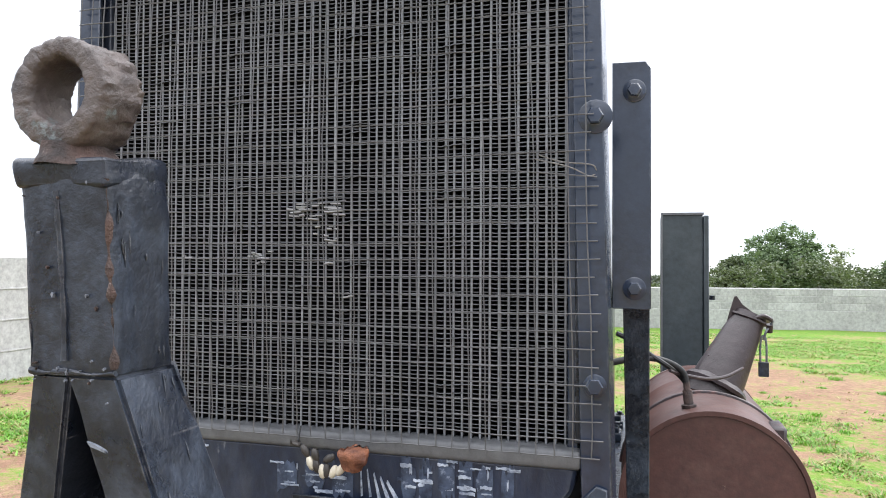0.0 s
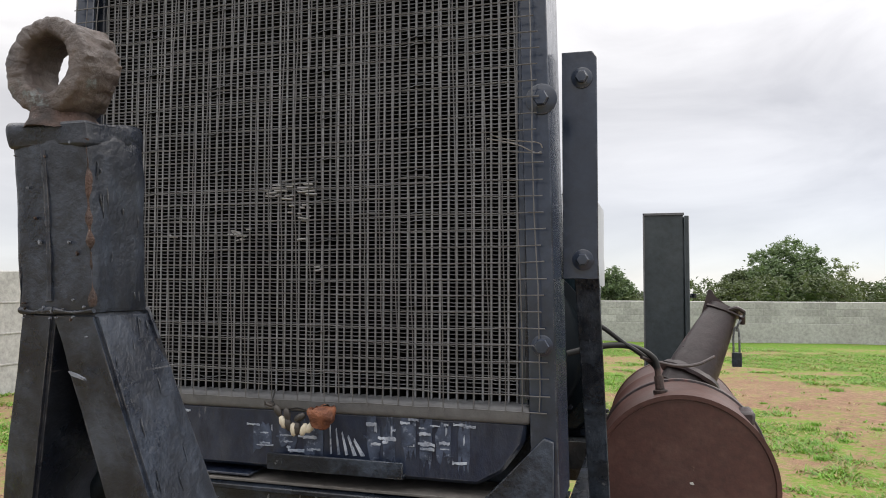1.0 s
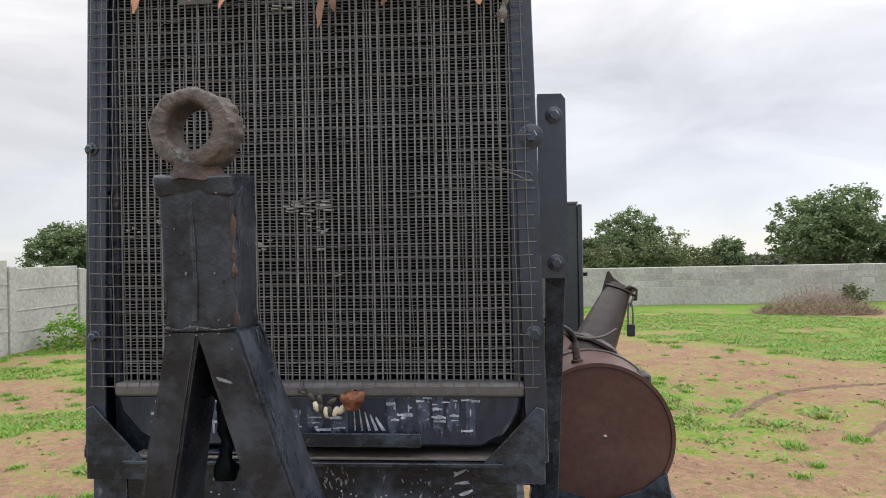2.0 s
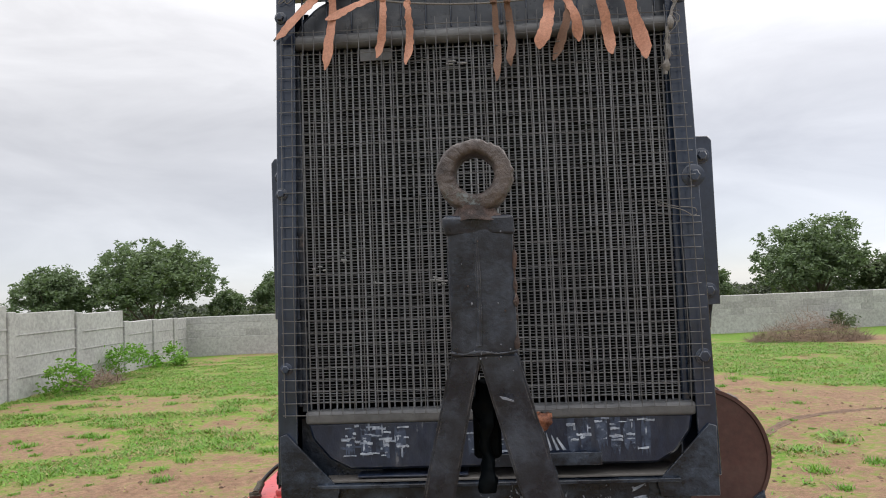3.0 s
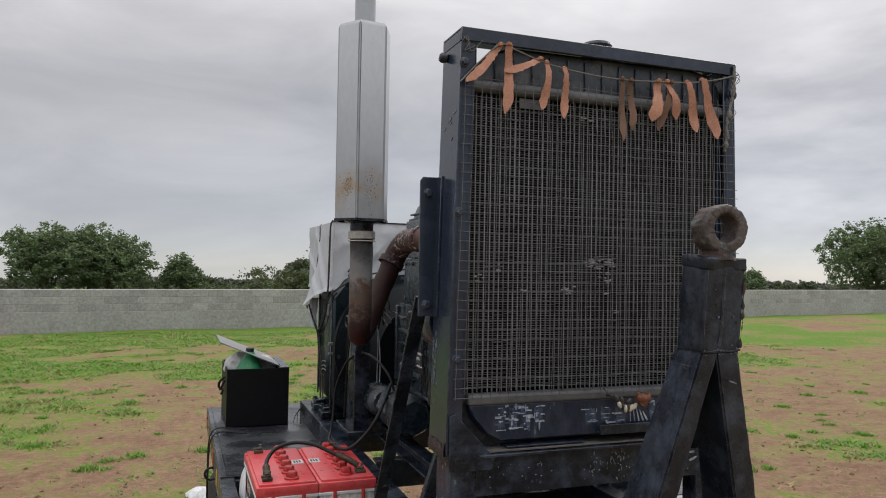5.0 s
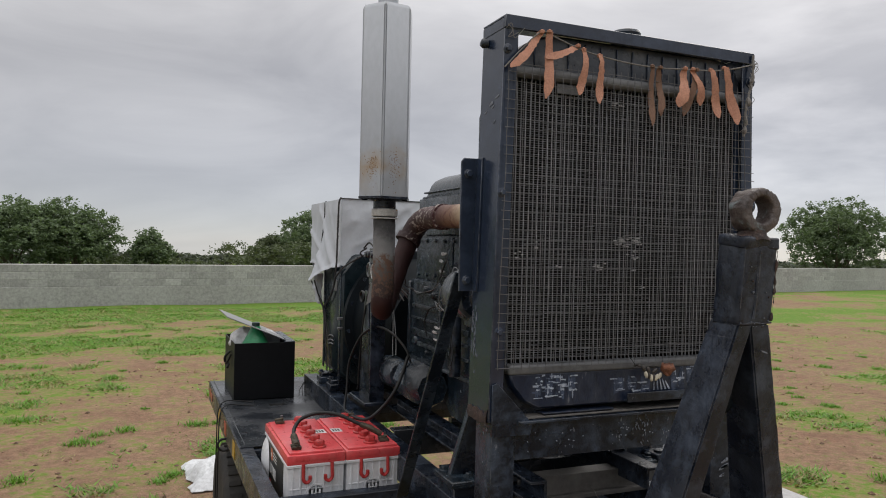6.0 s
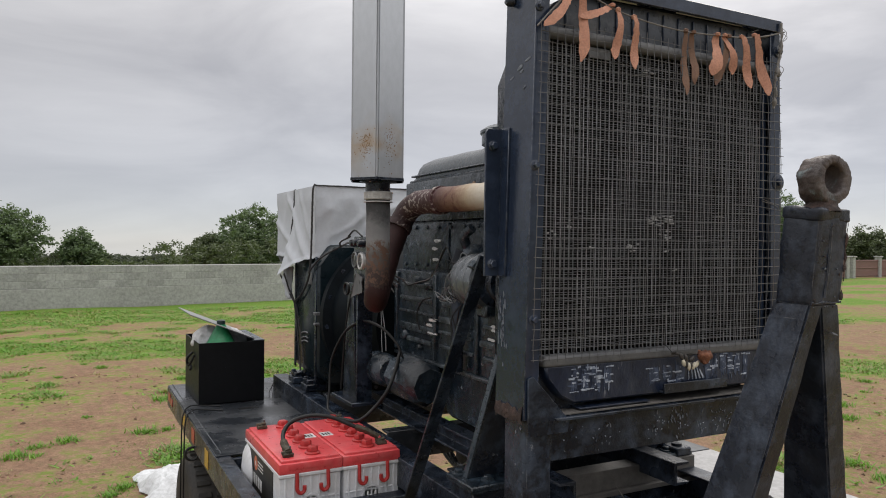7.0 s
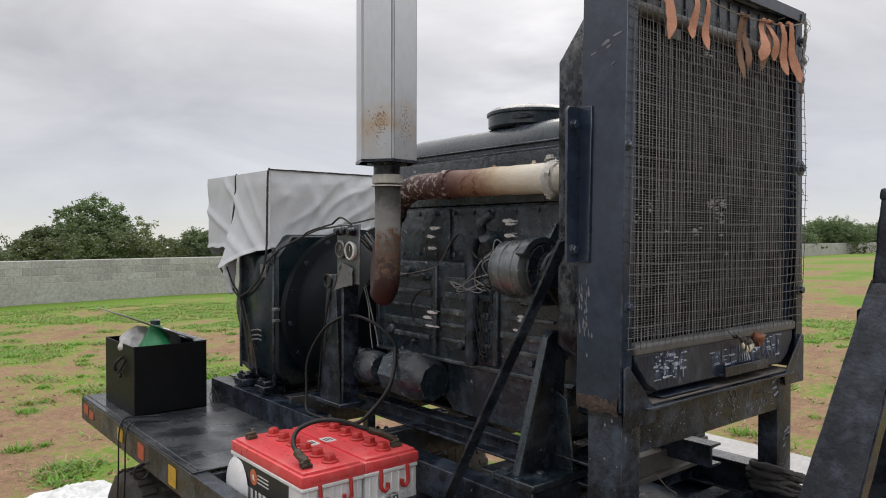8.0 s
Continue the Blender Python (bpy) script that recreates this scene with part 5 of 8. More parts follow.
# strip added to lighten the beam's lit, dusty top under the tank
part("seat_strip", rough(box(-0.372, 0.392, -0.004, 0.10, 1.338, 1.343, 0.001), 0.003, 9.0), BEAM, rad, "dusty strip added for the beam's lit top")
part("bent_shim", box(-0.30, -0.06, -0.002, 0.06, 1.347, 1.351, 0.001), TANK, rad)


def dab(cx, cz, w, h, y, r_, tilt=0.0):
    n = 9
    pts = []
    for k in range(n):
        th = 2 * math.pi * k / n
        q = r_.uniform(0.55, 1.15)
        x_, z_ = 0.5 * w * q * math.cos(th), 0.5 * h * q * math.sin(th)
        pts.append((cx + x_ * math.cos(tilt) - z_ * math.sin(tilt), cz + x_ * math.sin(tilt) + z_ * math.cos(tilt)))
    return front(pts, y, 0.0016)


def stroke(cx, cz, w, h, y, r_):
    """A ragged brush stroke."""
    n = 6
    top = [(cx - w / 2 + w * k / n, cz + h * (0.5 + r_.uniform(-0.28, 0.22))) for k in range(n + 1)]
    low = [(cx + w / 2 - w * k / n, cz - h * (0.5 + r_.uniform(-0.28, 0.22))) for k in range(n + 1)]
    return front(low + top, y, 0.0012)


r_ = random.Random(12)
for x0, x1, z0, z1, cols, n_marks in ((-0.335, -0.185, 1.388, 1.458, 4, 58), (-0.062, 0.078, 1.390, 1.442, 3, 20), (0.150, 0.335, 1.388, 1.460, 6, 46)):
    w0 = (x1 - x0) / cols
    for i in range(cols):
        za, zb_ = z0 + r_.uniform(0, 0.015), z1 - r_.uniform(0, 0.012)
        part("paint_smear", stroke(x0 + w0 * (i + 0.5) + r_.uniform(-0.1, 0.1) * w0, (za + zb_) / 2, w0 * r_.uniform(0.45, 0.85), zb_ - za, 0.0064, r_), SMEAR, rad, "faded blue-white paint smear")
    for k in range(n_marks):
        i = r_.randrange(cols)
        w_, h_ = r_.uniform(0.004, 0.8 * w0), r_.uniform(0.0018, 0.0055)
        if r_.random() < 0.10:
            w_, h_ = r_.uniform(0.002, 0.005), r_.uniform(0.008, 0.020)
        z = z1 - (z1 - z0) * r_.betavariate(1.2, 1.7)
        part("paint_mark", stroke(x0 + w0 * (i + 0.5) + r_.gauss(0, 0.22) * w0, z, w_, h_, 0.0058 - 0.00002 * k, r_), r_.choice((CHALK, CHALK, SMEAR)), rad, "smudged white paint stroke")
for k in range(5):
    cx = 0.088 + 0.011 * k
    part("paint_run", front([(cx, 1.442 - 0.006 * k), (cx + 0.0014, 1.443 - 0.005 * k), (cx + 0.0045 + 0.004 * k, 1.395), (cx + 0.0015 + 0.003 * k, 1.394)], 0.0055, 0.0016), CHALK, rad, "thin pale drip streak")

# core: flat tubes and plate fins
core = part("core_frame", side([(0.085, 1.487), (0.095, 1.487), (0.095, 2.30), (0.085, 2.30), (0.085, 2.295), (0.092, 2.295), (0.092, 1.492), (0.085, 1.492)], -0.408, 0.816), BLACK, rad)
PITCH, NT_ = 0.01445, 57
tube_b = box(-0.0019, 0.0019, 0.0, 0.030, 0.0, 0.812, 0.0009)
# front face in the lit tone, every other face in painted shade
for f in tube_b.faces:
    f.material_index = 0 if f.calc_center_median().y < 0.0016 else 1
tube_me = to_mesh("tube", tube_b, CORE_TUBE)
tube_me.materials.append(CORE_SHADE)
r_ = random.Random(3)
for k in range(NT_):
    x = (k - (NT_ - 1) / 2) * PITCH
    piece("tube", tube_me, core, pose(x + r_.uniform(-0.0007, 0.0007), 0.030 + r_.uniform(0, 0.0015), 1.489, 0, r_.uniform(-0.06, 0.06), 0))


def fin_mesh(seed, torn):
    q = random.Random(seed)
    bm = bmesh.new()
    prev = None
    nseg = (NT_ - 1) * 3 + 2
    x0 = -(NT_ - 1) / 2 * PITCH - 0.003
    d = (NT_ - 1) * PITCH + 0.006
    drift = q.uniform(0, 50)
    for i in range(nseg + 1):
        x = x0 + d * i / nseg
        z = -0.0009 * abs(math.sin(math.pi * (x / PITCH))) + 0.0009 * noise.noise(Vector((x * 30 + drift, seed, 0))) + 0.0005 * noise.noise(Vector((x * 160, seed, 7)))
        yy = 0.0014 * noise.noise(Vector((x * 55, seed, 3)))
        if torn and abs(x - torn) < 0.035:
            z += 0.0016 * math.sin((x - torn) * 90)
            yy -= 0.006 * (1 - abs(x - torn) / 0.035)
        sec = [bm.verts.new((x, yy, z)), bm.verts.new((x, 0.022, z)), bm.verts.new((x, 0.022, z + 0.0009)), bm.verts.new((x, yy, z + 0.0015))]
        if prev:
            # only the fin's front edge is lit-toned, its other faces are shade-black
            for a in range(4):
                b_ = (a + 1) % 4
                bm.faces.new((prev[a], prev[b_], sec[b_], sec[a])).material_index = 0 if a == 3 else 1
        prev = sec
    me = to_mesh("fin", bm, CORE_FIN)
    me.materials.append(CORE_SHADE)
    return me


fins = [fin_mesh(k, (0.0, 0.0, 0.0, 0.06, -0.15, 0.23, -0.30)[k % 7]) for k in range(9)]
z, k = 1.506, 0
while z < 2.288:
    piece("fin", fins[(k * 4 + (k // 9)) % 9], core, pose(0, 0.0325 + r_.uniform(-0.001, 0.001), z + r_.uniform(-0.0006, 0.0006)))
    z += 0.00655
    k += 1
# pale bent fins; the brightest clusters imitate sky glinting through the core
FIN_GLINT = material("bent_fin_and_sky_glint", (0.34, 0.345, 0.35), (0.20, 0.20, 0.205), 0.35, 0.6, metal=0.25, bump=0.2, patch=40)
rf = random.Random(91)
for cx, cz, w, h, count in ((0.0, 1.845, 0.100, 0.026, 22), (-0.105, 1.768, 0.040, 0.022, 14), (0.022, 1.806, 0.050, 0.030, 12), (-0.378, 1.803, 0.028, 0.024, 5), (-0.246, 1.772, 0.012, 0.012, 3), (-0.320, 1.83, 0.006, 0.045, 6), (-0.052, 2.256, 0.09, 0.008, 4), (0.05, 1.707, 0.02, 0.008, 3), (0.02, 1.758, 0.03, 0.008, 3)):
    for k in range(count):
        x, z = cx + rf.uniform(-0.5, 0.5) * w, cz + rf.uniform(-0.5, 0.5) * h
        L_ = rf.uniform(0.004, 0.0105) * (2.2 if w > 0.08 else 1.0)
        fin_b = box(-L_ / 2, L_ / 2, 0.0, 0.004, -0.0012, 0.0012, 0.0003)
        fin_b.transform(pose(x, 0.0245 + rf.uniform(0, 0.002), z, rf.uniform(-35, 10), rf.uniform(-7, 7), rf.uniform(-8, 8)))
        part("bent_fin", fin_b, FIN_GLINT, core, "crushed pale fin, in places standing in for a sky glint")
part("bent_fin", rough(sweep([(-0.02, 0.029, 1.862), (0.01, 0.027, 1.866), (0.045, 0.028, 1.868)], 0.0014, 5, 4), 0.001, 80), LIP, core)
part("bent_fin", sweep([(-0.03, 0.029, 1.855), (0.02, 0.027, 1.858), (0.05, 0.028, 1.861)], 0.0013, 5, 4), LIP, core)
for x0_, z0_ in ((0.12, 1.80), (-0.36, 1.83), (-0.05, 1.72), (0.2, 1.86), (-0.1, 2.245), (0.02, 2.247), (-0.27, 1.80)):
    part("bent_fin", sweep([(x0_, 0.029, z0_), (x0_ + 0.03, 0.0275, z0_ + 0.002), (x0_ + 0.055, 0.029, z0_ + 0.001)], 0.0013, 5, 4), LIP, core)

part("tag_plate", rough(box(-0.268, -0.196, 0.020, 0.024, 2.268, 2.296, 0.001), 0.001, 30), LIP, rad, "small grey tin tag")
# black plate added behind the core so its gaps stay as dark as shade
part("core_back", box(-0.408, 0.408, 0.062, 0.066, 1.487, 2.30, 0.0), CORE_SHADE, core)
# shroud behind the core: four sloping sides and a back plate round the fan's opening
FAN_C, FAN_R = Vector((0.03, 0.26, 1.80)), 0.335
sh = bmesh.new()
NF = 48
half = [(0.43, 0.136, 1.37, 2.36), (0.40, 0.26, 1.42, 2.26)]


def on_rect(th, x_, y_, z0_, z1_):
    """The point of a rectangle's edge that lies towards an angle from the fan's middle."""
    dx, dz = math.cos(th), math.sin(th)
    ks = [((x_ if dx > 0 else -x_) - FAN_C.x) / dx if abs(dx) > 1e-6 else 9, ((z1_ if dz > 0 else z0_) - FAN_C.z) / dz if abs(dz) > 1e-6 else 9]
    k_ = min(ks)
    return (FAN_C.x + k_ * dx, y_, FAN_C.z + k_ * dz)


loops = []
for x_, y_, z0_, z1_ in half:
    loops.append([sh.verts.new(on_rect(2 * math.pi * k / NF + 0.01, x_, y_, z0_, z1_)) for k in range(NF)])
for y_ in (0.26, 0.305):
    loops.append([sh.verts.new((FAN_C.x + FAN_R * math.cos(2 * math.pi * k / NF + 0.01), y_, FAN_C.z + FAN_R * math.sin(2 * math.pi * k / NF + 0.01))) for k in range(NF)])
for p_, q_ in zip(loops, loops[1:]):
    for k in range(NF):
        n = (k + 1) % NF
        sh.faces.new((p_[k], p_[n], q_[n], q_[k]))
bmesh.ops.solidify(sh, geom=list(sh.faces), thickness=0.003)
part("fan_shroud", sh, BLACK, rad, "sheet-metal fan shroud with a round opening")
part("corner_web", box(-0.430, -0.250, 0.040, 0.044, 1.340, 1.470, 0.001), BLACK, rad)
part("lower_apron", box(-0.425, 0.425, 0.118, 0.124, 1.325, 1.50, 0.001), BLACK, rad)

# wire mesh guard
guard = thing("mesh_guard", (0, -0.01, 1.48), "rusty square wire mesh tied over the radiator front", "wire mesh")


def mesh_y(x, z):
    u = (z - 1.49) / 0.9
    bulge = 0.016 * max(0.0, math.sin(math.pi * min(1, max(0, u)))) * (0.4 + 0.6 * max(0.0, math.sin(math.pi * (x + 0.46) / 0.92)))
    right = 0.010 * max(0.0, (x - 0.30) / 0.16) * max(0.0, math.sin(math.pi * min(1, max(0, u))))
    return -0.006 - bulge - right + 0.003 * noise.noise(Vector((x * 6, z * 6, 1)))


STEP = 0.0257
nwx, nwz = 36, 34
for i in range(nwx):
    x = -0.455 + STEP * i
    q = r_.uniform(-0.003, 0.003)
    zt = 2.345 + 0.012 * math.sin(x * 5 + 1) + r_.uniform(-0.010, 0.004)
    pts = []
    for k in range(23):
        z = 1.482 + (zt - 1.482) * k / 22 + (r_.uniform(-0.004, 0.004) if k == 0 else 0)
        xx = x + q * 0.3 + 0.0032 * noise.noise(Vector((x * 9, z * 3.5, 5))) + 0.0016 * noise.noise(Vector((x * 60, z * 18, 8)))
        pts.append((xx, mesh_y(x, z) + (0.0009 if k % 2 else -0.0009), z))
    part("wire", sweep(pts, 0.00105, 5, 0), WIRE, guard)
for k in range(nwz):
    z = 1.484 + STEP * k
    if z > 2.35:
        break
    x0_, x1_ = -0.458 + r_.uniform(-0.004, 0.004), 0.458 + r_.uniform(-0.008, 0.004)
    pts = []
    sag = r_.uniform(-0.003, 0.002)
    for i in range(31):
        x = x0_ + (x1_ - x0_) * i / 30
        zz = z + sag * math.sin(math.pi * i / 30) + 0.003 * noise.noise(Vector((x * 5, z * 7, 2))) + 0.0016 * noise.noise(Vector((x * 30, z * 50, 4)))
        if abs(z - 1.884) < 0.012 and x > 0.33:
            zz -= 0.012 * (x - 0.33) / 0.13
        pts.append((x, mesh_y(x, z) + (-0.0009 if i % 2 else 0.0009), zz))
    part("wire", sweep(pts, 0.00105, 5, 0), WIRE, guard)
for pts in ([(0.375, -0.01, 1.918), (0.41, -0.018, 1.906), (0.45, -0.010, 1.902), (0.458, -0.006, 1.894)], [(0.37, -0.012, 1.912), (0.42, -0.022, 1.898), (0.446, -0.012, 1.886), (0.456, -0.008, 1.888)],
            [(-0.465, -0.004, 2.44), (-0.45, -0.012, 2.42), (-0.46, -0.008, 2.40), (-0.43, -0.012, 2.415)], [(-0.468, -0.006, 2.425), (-0.455, -0.016, 2.435), (-0.44, -0.008, 2.40), (-0.41, -0.010, 2.43)]):
    part("tie_wire", sweep(pts, 0.001, 5, 6), TWINE, guard)

for ob in guard.children:
    for v in ob.data.vertices:
        v.co.x *= 1 - 0.046 * max(0.0, v.co.z - 1.60)

# cloth strips on a string
string_pts = [(-0.455, -0.012, 2.315), (-0.40, -0.016, 2.375), (-0.345, -0.018, 2.424), (-0.30, -0.018, 2.415), (-0.20, -0.018, 2.388), (-0.08, -0.018, 2.374), (0.04, -0.018, 2.370), (0.16, -0.018, 2.377), (0.28, -0.018, 2.387), (0.37, -0.018, 2.405), (0.455, -0.012, 2.43)]
bunting = thing("cloth_bunting", (0, -0.018, 2.37), "faded orange cloth strips knotted on a grey string", "bunting")
part("string", sweep(string_pts, 0.0022, 6, 5), TWINE, bunting)


def strip(x0, z0, x1, z1, w, mat, seed, y=-0.022, yb=-0.030):
    q = random.Random(seed)
    bm = bmesh.new()
    n = 16
    a_ = []
    L = Vector((x1 - x0, 0, z1 - z0))
    nrm = Vector((-L.z, 0, L.x)).normalized()
    tw = q.uniform(-0.7, 0.7)
    for k in range(n + 1):
        t = k / n
        c = Vector((x0, y, z0)) + L * t + nrm * 0.006 * math.sin(3.0 * t + q.uniform(-.3, .3)) + nrm * q.uniform(-0.0011, 0.0011) + Vector((0, (yb - y) * t + 0.007 * math.sin(6 * t + seed), 0))
        ww = w * (0.62 + 0.36 * t if t < 0.80 else 0.91 * (1 - ((t - 0.80) / 0.215) ** 1.8)) * q.uniform(0.88, 1.10) + 0.0008
        off = nrm * ww * 0.5 - Vector((0, ww * (0.08 + 0.18 * math.sin(tw + 2.2 * t)), 0))
        a_.append((c - off, c + off))
    th = Vector((0, 0.0007, 0))
    rows_ = [[bm.verts.new(p - th) for p in (l, r)] + [bm.verts.new(p + th) for p in (r, l)] for l, r in a_]
    for p, n_ in zip(rows_, rows_[1:]):
        for e in range(4):
            bm.faces.new((p[e], p[(e + 1) % 4], n_[(e + 1) % 4], n_[e]))
    bm.faces.new(rows_[0])
    bm.faces.new(rows_[-1])
    return bm


strips = [(-0.320, 2.428, -0.337, 2.236, 0.026, RIBBON), (-0.345, 2.424, -0.445, 2.312, 0.026, RIBBON), (-0.225, 2.400, -0.335, 2.352, 0.022, RIBBON), (-0.206, 2.391, -0.223, 2.258, 0.022, RIBBON), (-0.152, 2.380, -0.159, 2.238, 0.020, RIBBON),
          (0.036, 2.372, 0.036, 2.193, 0.018, RIBBON_DARK), (0.066, 2.372, 0.066, 2.226, 0.020, RIBBON_DARK), (0.160, 2.379, 0.128, 2.258, 0.034, RIBBON), (0.190, 2.381, 0.216, 2.27, 0.022, RIBBON), (0.205, 2.38, 0.160, 2.236, 0.022, RIBBON_DARK),
          (0.258, 2.386, 0.283, 2.236, 0.024, RIBBON), (0.312, 2.398, 0.357, 2.222, 0.030, RIBBON)]
for k, (x0, z0, x1, z1, w, mt) in enumerate(strips):
    part("cloth_strip", strip(x0, z0, x1, z1, w * 0.98, mt, k, y=-0.021 if mt is RIBBON else -0.012, yb=-0.032 if mt is RIBBON else -0.02), mt, bunting)
    part("knot", rough(lathe([(0, -0.006), (0.007, -0.004), (0.008, 0.003), (0, 0.007)], Matrix.Translation((x0, -0.020, z0)), 8), 0.002, 90), mt, bunting)

# frayed rope hanging at the frame's corner
fray = thing("frayed_rope", (0.43, -0.014, 2.2), "frayed grey twine hanging from the frame corner", "rope")
part("strand", rough(sweep([(0.440, -0.012, 2.455), (0.437, -0.016, 2.40), (0.430, -0.016, 2.36), (0.416, -0.020, 2.32), (0.405, -0.022, 2.27), (0.398, -0.022, 2.19)], 0.0036, 7, 8, lambda t: 0.0042 - 0.001 * t), 0.004, 90), TWINE, fray)
rs_ = random.Random(19)
for k in range(16):
    z_ = 2.44 - 0.014 * k
    x_ = 0.438 - 0.0026 * k + rs_.uniform(-0.006, 0.006)
    part("strand", sweep([(x_, -0.015, z_), (x_ + rs_.uniform(-0.012, 0.012), -0.026 + rs_.uniform(-0.006, 0.006), z_ - 0.018), (x_ + rs_.uniform(-0.016, 0.012), -0.021, z_ - 0.040)], 0.0009, 4, 5), TWINE, fray)
for x_, z_ in ((0.405, 2.24), (0.400, 2.21), (0.412, 2.30)):
    part("tuft", rough(lathe([(0, -0.016), (0.006, -0.010), (0.008, 0.0), (0.005, 0.012), (0, 0.018)], Matrix.Translation((x_, -0.022, z_)), 8), 0.006, 120), TWINE, fray, "frayed grey fibre tuft")

# hanging charm
charm = thing("charm_string", (0.03, -0.002, 1.42), "string of cowries, dark beads and a dried fruit on the tank", "charm")
part("cord", sweep([(-0.03, -0.006, 1.50), (-0.022, -0.004, 1.478), (0.0, -0.003, 1.462), (0.03, -0.004, 1.466), (0.06, -0.004, 1.462), (0.085, -0.002, 1.478)], 0.0014, 5, 6), CABLE, charm)
fr = lathe([(0, -0.017), (0.012, -0.015), (0.021, -0.007), (0.024, 0.0), (0.021, 0.007), (0.012, 0.012), (0, 0.013)], Matrix.Translation((0.078, -0.012, 1.460)) @ pose(0, 0, 0, 90, 0, 0), 26)
part("dried_fruit", rough(fr, 0.006, 75), FRUIT, charm, "wrinkled brown dried fruit")
for k, (x, z, tilt, mt) in enumerate(((-0.005, 1.461, 30, SHELL_D), (0.004, 1.443, 20, SHELL_W), (0.014, 1.440, 10, SHELL_D), (0.024, 1.432, 5, SHELL_W), (0.031, 1.434, -5, SHELL_D), (0.043, 1.433, -25, SHELL_W), (0.055, 1.437, -35, SHELL_W), (0.012, 1.456, 15, SHELL_D), (0.036, 1.452, -60, SHELL_D), (-0.024, 1.474, 60, SHELL_D))):
    b = lathe([(0, -0.013), (0.0045, -0.009), (0.0065, 0.0), (0.0045, 0.008), (0, 0.011)], Matrix.Translation((x, -0.006, z)) @ pose(0, 0, 0, 0, -tilt, 0), 12, 0.75)
    part("cowrie" if mt is SHELL_W else "bead", b, mt, charm)

for ob in charm.children:
    for v in ob.data.vertices:
        v.co += Vector((0.020, -0.034 * min(1.0, max(0.0, (1.50 - v.co.z) / 0.03)), 0.010 if v.co.z < 1.475 else 0.0))

# ---- radiator stand ----
stand = thing("radiator_stand", (0, 0.06, 0.79), "chipped black steel stand under the radiator", "stand")
for sx in (-1, 1):
    x0, x1, y1 = (-0.462, -0.388, 0.108) if sx < 0 else (0.322, 0.412, 0.068)
    pb = rough(box(x0, x1, 0.004, y1, 0.80, 1.338, 0.006, 2), 0.002, 30.0)
    part("post", pb, BLACK, stand)
    part("foot_plate", box(x0 - 0.04, x1 + 0.04, -0.02, 0.14, 0.792, 0.804, 0.002), BLACK, stand)
    g_ = front([(sx * 0.467, 1.295), (sx * 0.345, 1.295), (sx * 0.338, 1.325), (sx * 0.452, 1.445), (sx * 0.467, 1.440)], -0.002, 0.006, 0.001)
    part("gusset", g_, BLACK, stand, "triangular black corner gusset")
    ang = math.degrees(math.atan2(0.475, 0.815))
    bar = box(-0.021, 0.021, -0.004, 0.004, 0.0, 0.95, 0.0015)
    bar.transform(Matrix.Translation((0.504 if sx > 0 else -0.494, 0.130 if sx > 0 else 0.158, 1.745)) @ pose(0, 0, 0, 180 + ang, 0, 0))
    part("stay", bar, BLACK, stand, "long black flat-bar stay")
part("cross_beam", side([(0.006, 1.222), (0.08, 1.222), (0.08, 1.230), (0.014, 1.230), (0.014, 1.328), (0.10, 1.328), (0.10, 1.336), (-0.018, 1.336), (-0.018, 1.328), (0.006, 1.328)], -0.386, 0.772, 0.0015), BLACK, stand, "scuffed black channel cross beam")
r_ = random.Random(9)
for k in range(46):
    cx = r_.uniform(-0.36, 0.36)
    part("scuff", dab(cx, r_.uniform(1.235, 1.318), r_.uniform(0.002, 0.007), r_.uniform(0.0015, 0.005), 0.0065, r_, r_.uniform(-1, 1)), CHALK, stand)
for k in range(70):
    cx = r_.choice((0.05, 0.06, 0.14, 0.22, -0.20, -0.02)) + r_.gauss(0, 0.018)
    part("scuff", dab(cx, r_.uniform(1.232, 1.320), r_.uniform(0.0012, 0.005), r_.uniform(0.003, 0.016), 0.0064, r_, r_.uniform(-0.5, 0.5)), SCRAPE, stand)
for cx, cz in ((0.380, 1.152), (0.384, 1.136), (0.372, 1.130), (0.368, 1.106)):
    part("scuff", dab(cx, cz, r_.uniform(0.035, 0.055), r_.uniform(0.007, 0.011), 0.0034, r_, 0.35), SCRAPE, stand)
for cx, cz, a in ((0.30, 1.312, 0.5), (0.305, 1.292, 0.1), (0.31, 1.272, 0.3)):
    part("paint_mark", dab(cx, cz, 0.034, 0.008, 0.0062, r_, a), CHALK, stand, "white paint dab")
# rusted-through patch at the channel's foot
rq = random.Random(77)
for k in range(3):
    ys = [0.006 + 0.0112 * i for i in range(12)]
    top = [(y, 1.362 - 0.006 * k + 0.016 * noise.noise(Vector((y * 50, k * 5.1, 0))) + rq.uniform(-0.003, 0.003)) for y in ys]
    low = [(y, 1.328 + 0.006 * k + 0.010 * noise.noise(Vector((y * 40, k * 3.3, 4))) + rq.uniform(-0.003, 0.003)) for y in reversed(ys)]
    part("rust_patch", side(top + low, -0.4772 - 0.0016 * k, 0.0024 + 0.0014 * k), RUST, stand, "flaking rusty patch")
part("rear_beam", channel_x(-0.205, 0.44, 0.305, 0.372, 0.985, 1.054), BEAM, stand, "dusty grey-brown rear cross channel")
part("beam_ledge", box(-0.205, 0.455, 0.285, 0.304, 0.975, 0.992, 0.002), BEAM, stand)
